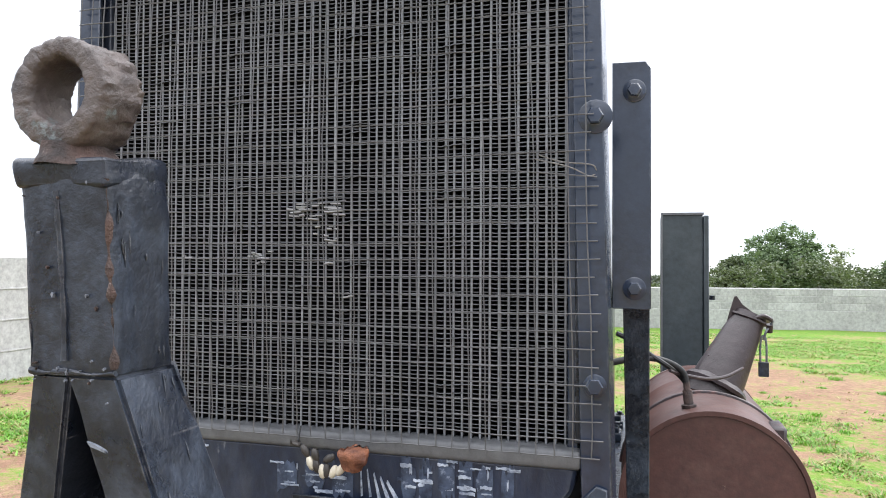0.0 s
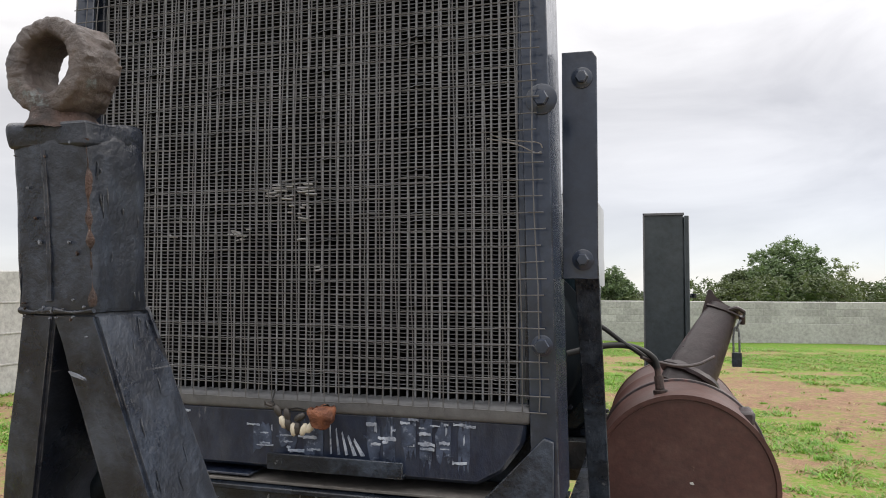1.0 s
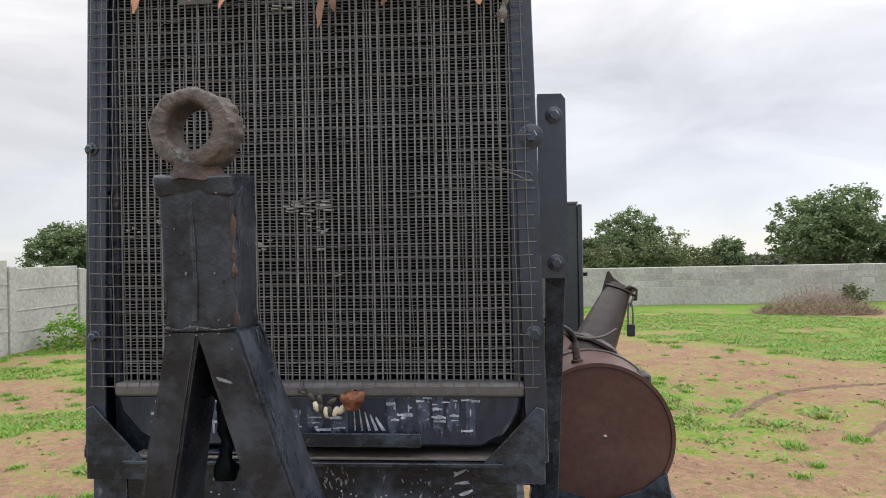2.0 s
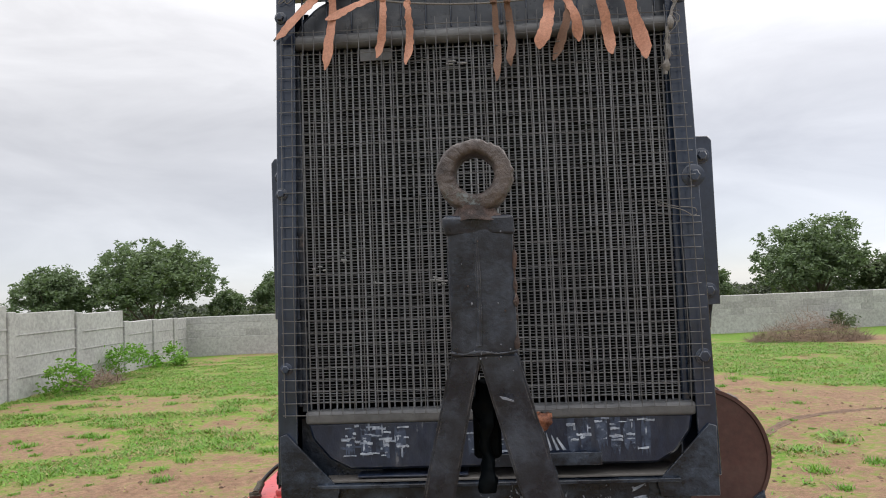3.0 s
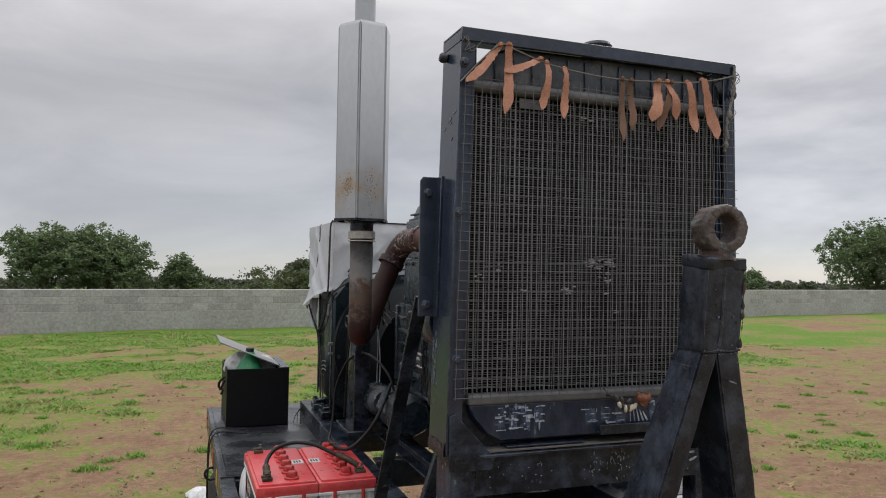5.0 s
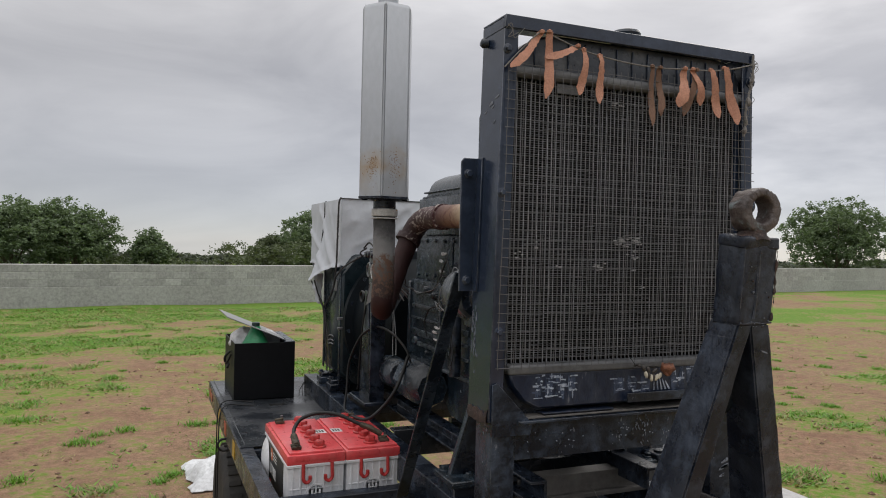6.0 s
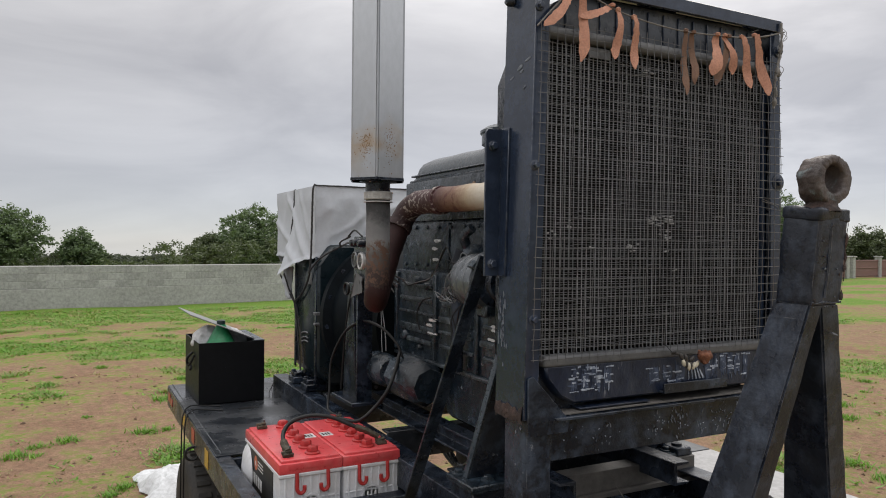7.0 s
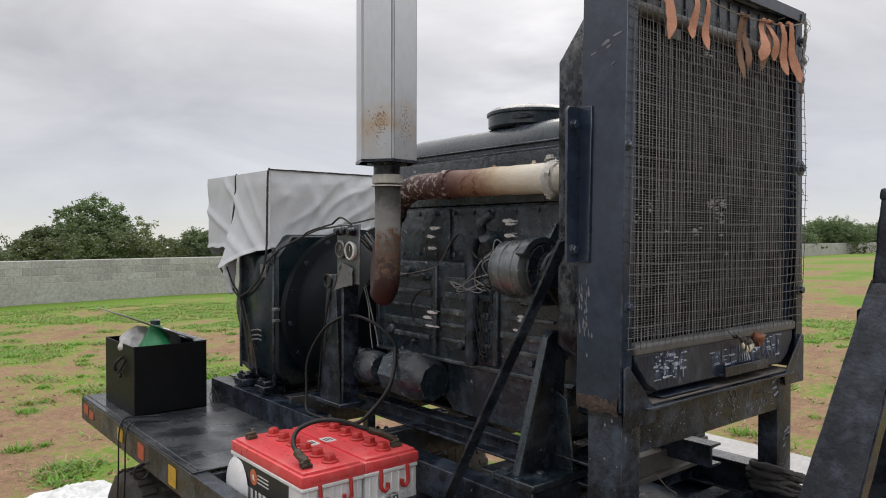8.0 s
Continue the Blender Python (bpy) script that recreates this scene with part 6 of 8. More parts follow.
part("beam_block", join(box(0.365, 0.43, 0.31, 0.40, 1.055, 1.082, 0.004), lathe([(0.018, 0), (0.018, 0.008), (0.01, 0.012), (0, 0.013)], Matrix.Translation((0.40, 0.35, 1.082)), 10)), BLACK, stand)
part("bent_tab", rough(box(0.442, 0.49, 0.31, 0.37, 0.962, 0.968, 0.001), 0.008, 30), BEAM, stand)
# scrapes in the side channel's paint
for y0, z0, y1, z1, w in ((0.108, 2.204, 0.090, 2.209, 0.005), (0.075, 2.222, 0.050, 2.230, 0.013), (0.062, 2.213, 0.046, 2.219, 0.006), (0.042, 2.238, 0.015, 2.244, 0.007), (0.045, 2.168, 0.033, 2.176, 0.006)):
    L_ = Vector((0, y1 - y0, z1 - z0))
    nn = Vector((0, -L_.z, L_.y)).normalized() * w / 2
    pts = []
    for t_ in (0, 0.25, 0.5, 0.75, 1.0):
        c = Vector((0, y0, z0)) + L_ * t_ + nn * (0.4 + 0.6 * math.sin(math.pi * t_)) * r_.uniform(0.6, 1.1)
        pts.append((c.y, c.z))
    for t_ in (1.0, 0.7, 0.4, 0.1):
        c = Vector((0, y0, z0)) + L_ * t_ - nn * (0.4 + 0.6 * math.sin(math.pi * t_)) * r_.uniform(0.5, 1.1)
        pts.append((c.y, c.z))
    part("scrape", side(pts, -frame_x(z0) - 0.0012, 0.0022), SCRAPE, rad, "pale scrape in the paint")
for k in range(34):
    y, z = r_.gauss(0.112, 0.014), r_.gauss(1.575, 0.045)
    if 0.008 < y < 0.130:
        part("scrape", side([(y, z), (y + r_.uniform(0.001, 0.004), z + 0.002), (y + r_.uniform(0, 0.003), z + r_.uniform(0.008, 0.03)), (y - 0.001, z + 0.006)], -frame_x(z) - 0.0011, 0.0018), SCRAPE, rad)
for k in range(14):
    y, z = r_.uniform(0.01, 0.10), r_.uniform(0.95, 1.33)
    q = r_.uniform(0.0015, 0.005)
    part("scuff", side([(y - q, z), (y, z - q * r_.uniform(0.4, 1.5)), (y + q * r_.uniform(0.5, 1), z), (y, z + q)], -0.4628, 0.0016), SCRAPE, stand)

# ---- skid under the engine ----
skid = thing("skid_frame", (0, 1.4, DZ), "black channel skid frame on the trailer deck", "frame")
for sx in (-1, 1):
    x0, x1 = (-0.44, -0.36) if sx < 0 else (0.36, 0.44)
    part("rail", channel_y(x0, x1, 0.12, 2.60, DZ + 0.002, 1.015, open_in=sx * -1), BLACK, skid)
    xi0, xi1 = (-0.25, -0.19) if sx < 0 else (0.19, 0.25)
    part("inner_rail", channel_y(xi0, xi1, 0.15, 1.55, 1.03, 1.10, open_in=sx), BLACK, skid)
for y in (0.56, 1.12, 1.88, 2.5):
    part("cross_piece", channel_x(-0.36, 0.36, y, y + 0.06, DZ + 0.004, 1.028), DECK, skid)

# front engine bracket: a tapered web with a flange along its slanted edge, on a bolted foot
for sx in (-1, 1):
    br = thing("engine_bracket", (sx * 0.33, 0.42, 0.93), "tall black tapered engine bracket on a bolted foot", "bracket", group="engine brackets")

    def mir(pts):
        return [(x * -sx, z) for x, z in pts]

    web = front(mir([(-0.402, 1.066), (-0.232, 1.066), (-0.205, 1.38), (-0.212, 1.43), (-0.235, 1.462), (-0.262, 1.468), (-0.283, 1.452), (-0.296, 1.41)]), 0.41, 0.010, 0.0015)
    part("web", web, BLACK, br)
    edge = [(-0.411, 1.066), (-0.304, 1.405), (-0.291, 1.455), (-0.264, 1.477), (-0.234, 1.471), (-0.206, 1.436), (-0.197, 1.38)]
    inner_ = [(-0.205, 1.38), (-0.213, 1.431), (-0.237, 1.463), (-0.263, 1.469), (-0.284, 1.452), (-0.296, 1.404), (-0.403, 1.066)]
    part("flange", front(mir(edge + inner_), 0.424, 0.026, 0.001), COVER, br, "scuffed pale flange edge")
    part("gusset", side([(0.405, 1.066), (0.335, 1.066), (0.36, 1.272), (0.405, 1.29)], -sx * -0.245 - 0.004, 0.009, 0.001), ENGINE, br)
    part("foot", box(min(sx * 0.44, sx * 0.205), max(sx * 0.44, sx * 0.205), 0.315, 0.475, 1.046, 1.066, 0.003), ENGINE, br)
    for x, y in ((0.36, 0.36), (0.41, 0.45), (0.225, 0.36)):
        part("bolt", bolt((sx * x, y, 1.066), (0, 0, 1), 0.013, 0.02), COVER, br)
    part("packing", box(min(sx * 0.43, sx * 0.215), max(sx * 0.43, sx * 0.215), 0.325, 0.465, 0.916, 1.046, 0.004), BLACK, br)

# ---- engine ----
eng = thing("diesel_engine", (0, 0.9, 1.05), "oily dark grey six-cylinder diesel engine block", "engine")
EX = -0.185
part("block", box(EX, 0.19, 0.36, 1.45, 1.30, 1.66, 0.012, 2), ENGINE, eng)
part("upper_block", box(EX + 0.03, 0.16, 0.36, 1.45, 1.652, 1.865, 0.01, 2), ENGINE, eng)
part("side_cover", join(*[box(EX + 0.022, EX + 0.034, y0, y1, 1.668, 1.855, 0.006, 2) for y0, y1 in ((0.42, 0.98), (1.0, 1.42))]), ENGINE, eng)
for y in [0.45 + 0.105 * k for k in range(10)]:
    for z in (1.685, 1.84):
        part("cover_bolt", lathe([(0.009, 0), (0.009, 0.008), (0, 0.009)], axis_matrix((EX + 0.024, y, z), (EX, y, z)), 6), ENGINE, eng)
part("cylinder_head", box(EX + 0.02, 0.16, 0.38, 1.40, 1.866, 2.035, 0.008, 2), ENGINE, eng)
prof_ = [(-0.15, 2.044), (-0.15, 2.062), (-0.146, 2.075), (-0.138, 2.10), (-0.120, 2.122), (-0.09, 2.136), (-0.05, 2.144), (0.05, 2.144), (0.09, 2.136), (0.120, 2.122), (0.138, 2.10), (0.146, 2.075), (0.15, 2.062), (0.15, 2.044)]
hd = bmesh.new()
rows_ = []
for k in range(25):
    t_ = k / 24
    y = 0.36 + t_ * 1.0
    e_ = max(0.0, 1 - (min(t_, 1 - t_) / 0.055)) ** 2
    sag = 0.010 * math.sin(t_ * 9) * noise.noise(Vector((y * 6, 0, 0))) - 0.012 * max(0, t_ - 0.6)
    rows_.append([hd.verts.new((x * (1 - 0.05 * e_), y, 2.044 + (z - 2.044) * (1 - 0.75 * e_) + (sag if z > 2.08 else 0))) for x, z in prof_])
for p_, q_ in zip(rows_, rows_[1:]):
    for i in range(len(prof_) - 1):
        hd.faces.new((p_[i], p_[i + 1], q_[i + 1], q_[i]))
hd.faces.new(rows_[0])
hd.faces.new(rows_[-1])
part("rocker_cover", hd, COVER, eng, "smooth grey pressed rocker cover")
part("cover_gasket", join(box(-0.162, 0.162, 0.352, 1.368, 2.030, 2.044, 0.004), box(-0.158, 0.158, 0.356, 1.364, 2.058, 2.066, 0.003)), BLACK, eng)
part("oil_cap", lathe([(0.04, 0), (0.042, 0.02), (0.062, 0.026), (0.062, 0.036), (0.045, 0.046), (0.01, 0.052), (0, 0.06)], Matrix.Translation((-0.055, 0.72, 2.135)), 22), BLACK, eng, "black oil filler cap")
part("air_cleaner", lathe([(0.140, 0), (0.154, 0.008), (0.154, 0.045), (0.160, 0.049), (0.160, 0.058), (0.140, 0.072), (0.06, 0.085), (0.012, 0.088), (0.010, 0.096), (0, 0.097)], Matrix.Translation((0.03, 0.775, 2.138)), 40), COVER, eng, "round grey air cleaner drum")
part("sump", side([(0.42, 1.30), (1.42, 1.30), (1.40, 1.20), (1.02, 1.17), (0.98, 1.10), (0.50, 1.09), (0.42, 1.16)], EX + 0.02, 0.33, 0.012), ENGINE, eng)
part("sump_flange", box(EX - 0.012, 0.20, 0.38, 1.44, 1.290, 1.304, 0.003), ENGINE_WORN_LIT, eng)
# cast ribs and bosses on the side
rr_ = random.Random(21)
for k, z in enumerate((1.36, 1.415, 1.47, 1.53, 1.585)):
    for y0, y1 in ((0.43, 0.70), (0.74, 1.02), (1.06, 1.40)):
        part("rib", box(EX - 0.010, EX + 0.006, y0 + rr_.uniform(0, .03), y1 - rr_.uniform(0, .03), z + rr_.uniform(-0.012, 0.012), z + 0.020, 0.008, 2), ENGINE_WORN_LIT, eng)
for y, z, r0 in ((1.33, 1.38, 0.022), (1.12, 1.60, 0.016), (0.90, 1.36, 0.016), (1.22, 1.62, 0.018), (1.18, 1.345, 0.013), (0.55, 1.345, 0.013)):
    part("boss", lathe([(r0, 0), (r0 * 0.95, 0.014), (r0 * 0.7, 0.02), (0, 0.021)], axis_matrix((EX, y, z), (EX - 1, y, z)), 18), ENGINE, eng)
for y, z0, z1 in ((1.05, 1.31, 1.65), (0.72, 1.31, 1.65), (1.425, 1.31, 1.65)):
    part("web", box(EX - 0.014, EX + 0.004, y - 0.012, y + 0.012, z0, z1, 0.004), ENGINE, eng)
part("timing_case", side([(0.30, 1.22), (0.37, 1.22), (0.37, 1.95), (0.30, 1.93)], -0.20, 0.40, 0.012), ENGINE, eng)
part("fan_hub", lathe([(0.09, 0), (0.09, 0.03), (0.05, 0.04), (0.05, 0.06)], axis_matrix((0, 0.30, 1.80), (0, 0, 1.80)), 24), BLACK, eng)
part("water_pump", rough(lathe([(0.03, 0), (0.036, 0.015), (0.034, 0.045), (0.02, 0.065), (0.0, 0.067)], axis_matrix((-0.155, 0.77, 1.73), (-0.26, 0.75, 1.77)), 16), 0.010, 30), ENGINE, eng, "small oily breather housing")
part("breather_elbow", sweep([(-0.20, 0.78, 1.76), (-0.225, 0.76, 1.80), (-0.215, 0.72, 1.83)], 0.018, 10, 6), ENGINE, eng)
part("dipstick_tube", sweep([(-0.205, 0.815, 1.75), (-0.215, 0.825, 1.70), (-0.222, 0.812, 1.62), (-0.224, 0.808, 1.50), (-0.222, 0.812, 1.308)], 0.0235, 14, 6), BLACK, eng, "dark vertical breather pipe")
for y, z, w, h in ((1.090, 1.785, 0.056, 0.013), (1.114, 1.753, 0.046, 0.013), (1.104, 1.709, 0.052, 0.012), (0.690, 1.808, 0.060, 0.013), (0.682, 1.796, 0.050, 0.009), (0.686, 1.758, 0.050, 0.013), (1.062, 1.469, 0.060, 0.012), (1.090, 1.447, 0.050, 0.010), (1.066, 1.417, 0.075, 0.007), (0.584, 1.492, 0.058, 0.011), (0.590, 1.480, 0.045, 0.009), (0.604, 1.447, 0.060, 0.010)):
    # loaded where the brush came down, trailing off in two or three hair lines
    m_ = 10
    up_, dn_ = [], []
    for k in range(m_ + 1):
        q = k / m_
        body = (0.35 + 0.65 * min(1.0, q * 6)) * (1.0 if q < 0.55 else 1.0 - 0.85 * (q - 0.55) / 0.45)
        up_.append((y + w * (0.5 - q), z + 0.5 * h * body * rr_.uniform(0.7, 1.25) - 0.03 * w * q))
        dn_.append((y + w * (0.5 - q), z - 0.5 * h * body * rr_.uniform(0.6, 1.3) - 0.03 * w * q))
    xx = EX + 0.0215 if z > 1.66 else EX - 0.0125
    part("paint_mark", side(up_ + dn_[::-1], xx - 0.002, 0.0035), WHITE_DAB, eng, "white brushed paint dab")
    for k in range(2):
        zz = z + h * rr_.uniform(-0.5, 0.5)
        y_a = y + w * rr_.uniform(-0.3, 0.1)
        part("paint_hair", side([(y_a, zz), (y_a, zz + 0.0022), (y_a - w * 0.45, zz + 0.0005), (y_a - w * 0.45, zz - 0.0008)], xx - 0.0012, 0.0026), WHITE_DAB, eng)
# starter motor
part("starter_motor", join(lathe([(0.0, 0), (0.058, 0.004), (0.066, 0.02), (0.066, 0.17), (0.05, 0.19), (0, 0.19)], axis_matrix((-0.285, 1.46, 1.235), (-0.285, 1.2, 1.235)), 28), lathe([(0.07, 0.0), (0.07, 0.02)], axis_matrix((-0.285, 1.38, 1.235), (-0.285, 1.2, 1.235)), 28)), ENGINE, eng, "oily cylindrical starter motor")
part("oil_filter_housing", lathe([(0, 0), (0.05, 0.0), (0.085, 0.03), (0.09, 0.14), (0.085, 0.24), (0.07, 0.262), (0, 0.264)], axis_matrix((-0.255, 1.255, 1.235), (-0.235, 0.9, 1.215)), 8), ENGINE, eng, "faceted dark housing beside the starter")
# dynamo
DC = Vector((-0.318, 0, 1.656))
dyn_m = axis_matrix((DC.x, 0.545, DC.z), (DC.x, 0.3, DC.z))
dy = part("dynamo", lathe([(0.060, 0.014), (0.066, 0.002), (0.078, 0.0), (0.084, 0.008), (0.084, 0.040), (0.088, 0.043), (0.088, 0.052), (0.084, 0.055), (0.085, 0.088), (0.090, 0.091), (0.090, 0.103), (0.086, 0.106), (0.082, 0.128), (0.06, 0.14), (0.0, 0.14)], dyn_m, 40), ALLOY, eng, "dull alloy charging dynamo with an open slotted end")
part("end_plate", lathe([(0.0, 0.016), (0.062, 0.016), (0.062, 0.022)], dyn_m, 28), BLACK, dy)
for k in range(9):
    th = 2 * math.pi * k / 9 + 0.2
    c = Vector((DC.x + 0.046 * math.cos(th), 0.537, DC.z + 0.046 * math.sin(th)))
    bx = box(-0.024, 0.024, -0.007, 0.007, -0.005, 0.005, 0.002)
    bx.transform(Matrix.Translation(c) @ pose(0, 0, 0, 0, -math.degrees(th), 0))
    part("vent_rib", bx, ALLOY, dy)
part("end_boss", lathe([(0.0, -0.014), (0.020, -0.012), (0.024, 0.0), (0.024, 0.018)], dyn_m, 18), ALLOY, dy)
part("fan", lathe([(0.03, 0), (0.074, 0.002), (0.076, 0.012), (0.05, 0.016), (0.03, 0.02)], axis_matrix((DC.x, 0.392, DC.z), (DC.x, 0.3, DC.z)), 30), BLACK, dy)
for k in range(10):
    th = 2 * math.pi * k / 10
    bx = box(0.035, 0.075, -0.020, 0.0, -0.0015, 0.0015, 0.0)
    bx.transform(Matrix.Translation((DC.x, 0.394, DC.z)) @ pose(0, 0, 0, 0, -math.degrees(th), 0))
    part("fan_blade", bx, BLACK, dy)
part("pulley", lathe([(0.05, 0), (0.055, 0.006), (0.042, 0.014), (0.055, 0.022), (0.05, 0.028)], axis_matrix((DC.x, 0.370, DC.z), (DC.x, 0.3, DC.z)), 28), BLACK, dy)
arc_ = [(DC.x + 0.098 * math.cos(t_), DC.z + 0.098 * math.sin(t_)) for t_ in [radians(150 - 13 * k) for k in range(11)]]
arm = front(arc_ + [(x - 0.016 * (x - DC.x) / 0.098, z - 0.016 * (z - DC.z) / 0.098) for x, z in reversed(arc_)], 0.425, 0.034, 0.002)
part("adjusting_arm", arm, COVER, eng, "curved slotted adjusting arm")
part("dynamo_lug", front([(DC.x + 0.02, 1.735), (DC.x + 0.13, 1.745), (DC.x + 0.14, 1.80), (DC.x + 0.06, 1.795)], 0.415, 0.022, 0.002), ENGINE, eng)
part("dynamo_foot", box(DC.x - 0.03, DC.x + 0.13, 0.40, 0.46, 1.548, 1.585, 0.005), ENGINE, eng)
# fan belt
part("fan_belt", sweep([(-0.365, 0.356, 1.655), (-0.318, 0.356, 1.707), (-0.05, 0.36, 1.89), (0.07, 0.36, 1.80), (0.0, 0.36, 1.38), (-0.07, 0.36, 1.34), (-0.335, 0.356, 1.607), (-0.365, 0.356, 1.655)], 0.008, 6, 6), CABLE, eng)

# wiring
loom = thing("wiring_loom", (-0.3, 0.7, 1.5), "untidy grey wires looped along the engine side", "wiring")
for pts, r0, mt in (([(-0.32, 0.58, 1.72), (-0.33, 0.64, 1.68), (-0.31, 0.70, 1.64), (-0.30, 0.76, 1.60), (-0.30, 0.80, 1.57), (-0.31, 0.74, 1.575), (-0.32, 0.66, 1.60), (-0.33, 0.60, 1.58)], 0.0035, FOIL),
                    ([(-0.36, 0.57, 1.70), (-0.37, 0.62, 1.66), (-0.36, 0.64, 1.60), (-0.35, 0.60, 1.585), (-0.36, 0.58, 1.62)], 0.003, FOIL),
                    ([(-0.33, 0.575, 1.64), (-0.35, 0.66, 1.62), (-0.33, 0.74, 1.59), (-0.31, 0.79, 1.585)], 0.003, FOIL),
                    ([(-0.31, 0.59, 1.60), (-0.32, 0.62, 1.55), (-0.31, 0.65, 1.49), (-0.31, 0.63, 1.43), (-0.31, 0.645, 1.385), (-0.31, 0.665, 1.39), (-0.31, 0.655, 1.46), (-0.315, 0.68, 1.53)], 0.0035, CABLE),
                    ([(-0.315, 0.60, 1.58), (-0.32, 0.67, 1.52), (-0.315, 0.66, 1.44), (-0.31, 0.64, 1.375), (-0.31, 0.67, 1.375), (-0.31, 0.69, 1.45), (-0.31, 0.71, 1.55)], 0.003, CABLE),
                    ([(-0.23, 1.28, 1.615), (-0.23, 1.22, 1.60), (-0.235, 1.13, 1.615), (-0.235, 1.02, 1.635), (-0.24, 0.93, 1.70), (-0.25, 0.85, 1.76), (-0.26, 0.80, 1.73), (-0.28, 0.72, 1.68)], 0.0055, CABLE),
                    ([(-0.235, 1.30, 1.625), (-0.235, 1.2, 1.61), (-0.24, 1.1, 1.62), (-0.24, 0.98, 1.65), (-0.25, 0.88, 1.75)], 0.003, FOIL),
                    ([(-0.30, 1.36, 1.56), (-0.30, 1.32, 1.46), (-0.31, 1.27, 1.38), (-0.32, 1.24, 1.33)], 0.004, FOIL),
                    ([(-0.30, 1.37, 1.55), (-0.305, 1.33, 1.47), (-0.315, 1.30, 1.37), (-0.32, 1.28, 1.32)], 0.0035, FOIL),
                    ([(-0.205, 1.16, 1.42), (-0.21, 1.18, 1.48), (-0.21, 1.13, 1.54), (-0.205, 1.06, 1.56)], 0.006, CABLE)):
    part("wire", sweep(pts, r0 * 0.6, 6, 7), mt, loom)
rw = random.Random(41)
for k in range(11):
    th = rw.uniform(0, 6.28)
    p0 = Vector((DC.x + 0.055 * math.cos(th), 0.545, DC.z + 0.055 * math.sin(th)))
    p1 = p0 + Vector((rw.uniform(-0.05, -0.01), rw.uniform(0.02, 0.05), rw.uniform(-0.03, 0.03)))
    p2 = Vector((DC.x - 0.03 + rw.uniform(-0.02, 0.02), 0.585 + rw.uniform(-0.01, 0.02), DC.z - 0.05 + rw.uniform(-0.03, 0.03)))
    p3 = Vector((DC.x + rw.uniform(-0.03, 0.01), 0.67 + rw.uniform(-0.03, 0.05), 1.580 + rw.uniform(-0.015, 0.06)))
    p4 = Vector((DC.x + 0.01, 0.80 + rw.uniform(-0.02, 0.02), 1.585 + rw.uniform(-0.02, 0.015)))
    pts = [p0, p1, p2] if k < 5 else ([p0, p1, p2, p3] if k < 8 else [p0, p1, p3, p4, Vector((DC.x + 0.012, 0.83, 1.60))])
    part("wire", sweep(pts, rw.choice((0.0013, 0.0017, 0.0020)), 6, 7), rw.choice((FOIL, CABLE, FOIL)), loom)
for k in range(6):
    y0_, x0_ = 1.29 + rw.uniform(-0.03, 0.03), -0.33 + rw.uniform(-0.03, 0.03)
    part("wire", sweep([(x0_, y0_, 1.74 + rw.uniform(-0.04, 0.05)), (x0_ + 0.02, y0_ - 0.05, 1.69 + rw.uniform(-0.03, 0.04)), (x0_ + 0.03, y0_ - 0.02, 1.64), (x0_ + 0.06, y0_ - 0.06, 1.60 + rw.uniform(-0.03, 0.03))], 0.0028, 6, 6), rw.choice((CABLE, FOIL, NECK)), loom)

# ---- exhaust ----
exh = thing("exhaust", (-0.48, 0.96, 1.5), "scorched exhaust manifold pipe rising to a grey hexagonal silencer", "exhaust")
part("manifold_pipe", rough(sweep([(-0.215, 0.405, 1.925), (-0.245, 0.425, 1.93), (-0.25, 0.50, 1.932), (-0.25, 0.70, 1.934), (-0.25, 0.86, 1.935)], 0.047, 18, 6), 0.003, 25), SCORCH, exh, "cream-scaled scorched manifold pipe")
part("end_flange", rough(rough(lathe([(0.030, 0), (0.052, 0.0), (0.059, 0.008), (0.058, 0.020), (0.051, 0.034), (0.047, 0.05)], axis_matrix((-0.24, 0.402, 1.928), (-0.245, 0.5, 1.93)), 26), 0.008, 45), 0.006, 90), CLAMP, exh, "ragged white end flange")
for dz_ in (0.055, -0.05):
    part("flange_bolt", rough(bolt((-0.252, 0.425, 1.930 + dz_), (0, 0.2, 1 if dz_ > 0 else -1), 0.012, 0.018), 0.003, 80), CLAMP, exh)
for y in (0.52, 0.70):
    part("stud", lathe([(0.011, 0), (0.011, 0.012), (0.006, 0.013), (0.006, 0.02)], Matrix.Translation((-0.222, y, 1.972)), 6), SCORCH, exh)
part("manifold_cap", rough(lathe([(0.052, 0), (0.054, 0.01), (0.045, 0.028), (0.02, 0.034), (0, 0.035)], axis_matrix((-0.245, 0.425, 1.93), (-0.245, 0.38, 1.93)), 18), 0.006, 40), SCORCH, exh)
part("joint_ring", rough(sweep([(-0.25, 0.885, 1.935), (-0.25, 0.915, 1.935)], 0.053, 18, 0), 0.002, 40), BURNT, exh)
part("burnt_pipe", rough(sweep([(-0.25, 0.86, 1.935), (-0.25, 1.02, 1.935), (-0.252, 1.10, 1.932), (-0.262, 1.165, 1.905), (-0.285, 1.19, 1.85)], 0.047, 18, 7), 0.003, 25), BURNT, exh, "red-brown burnt exhaust elbow")
part("joint_ring", rough(sweep([(-0.285, 1.19, 1.855), (-0.298, 1.187, 1.832)], 0.055, 18, 0), 0.002, 40), BURNT, exh)
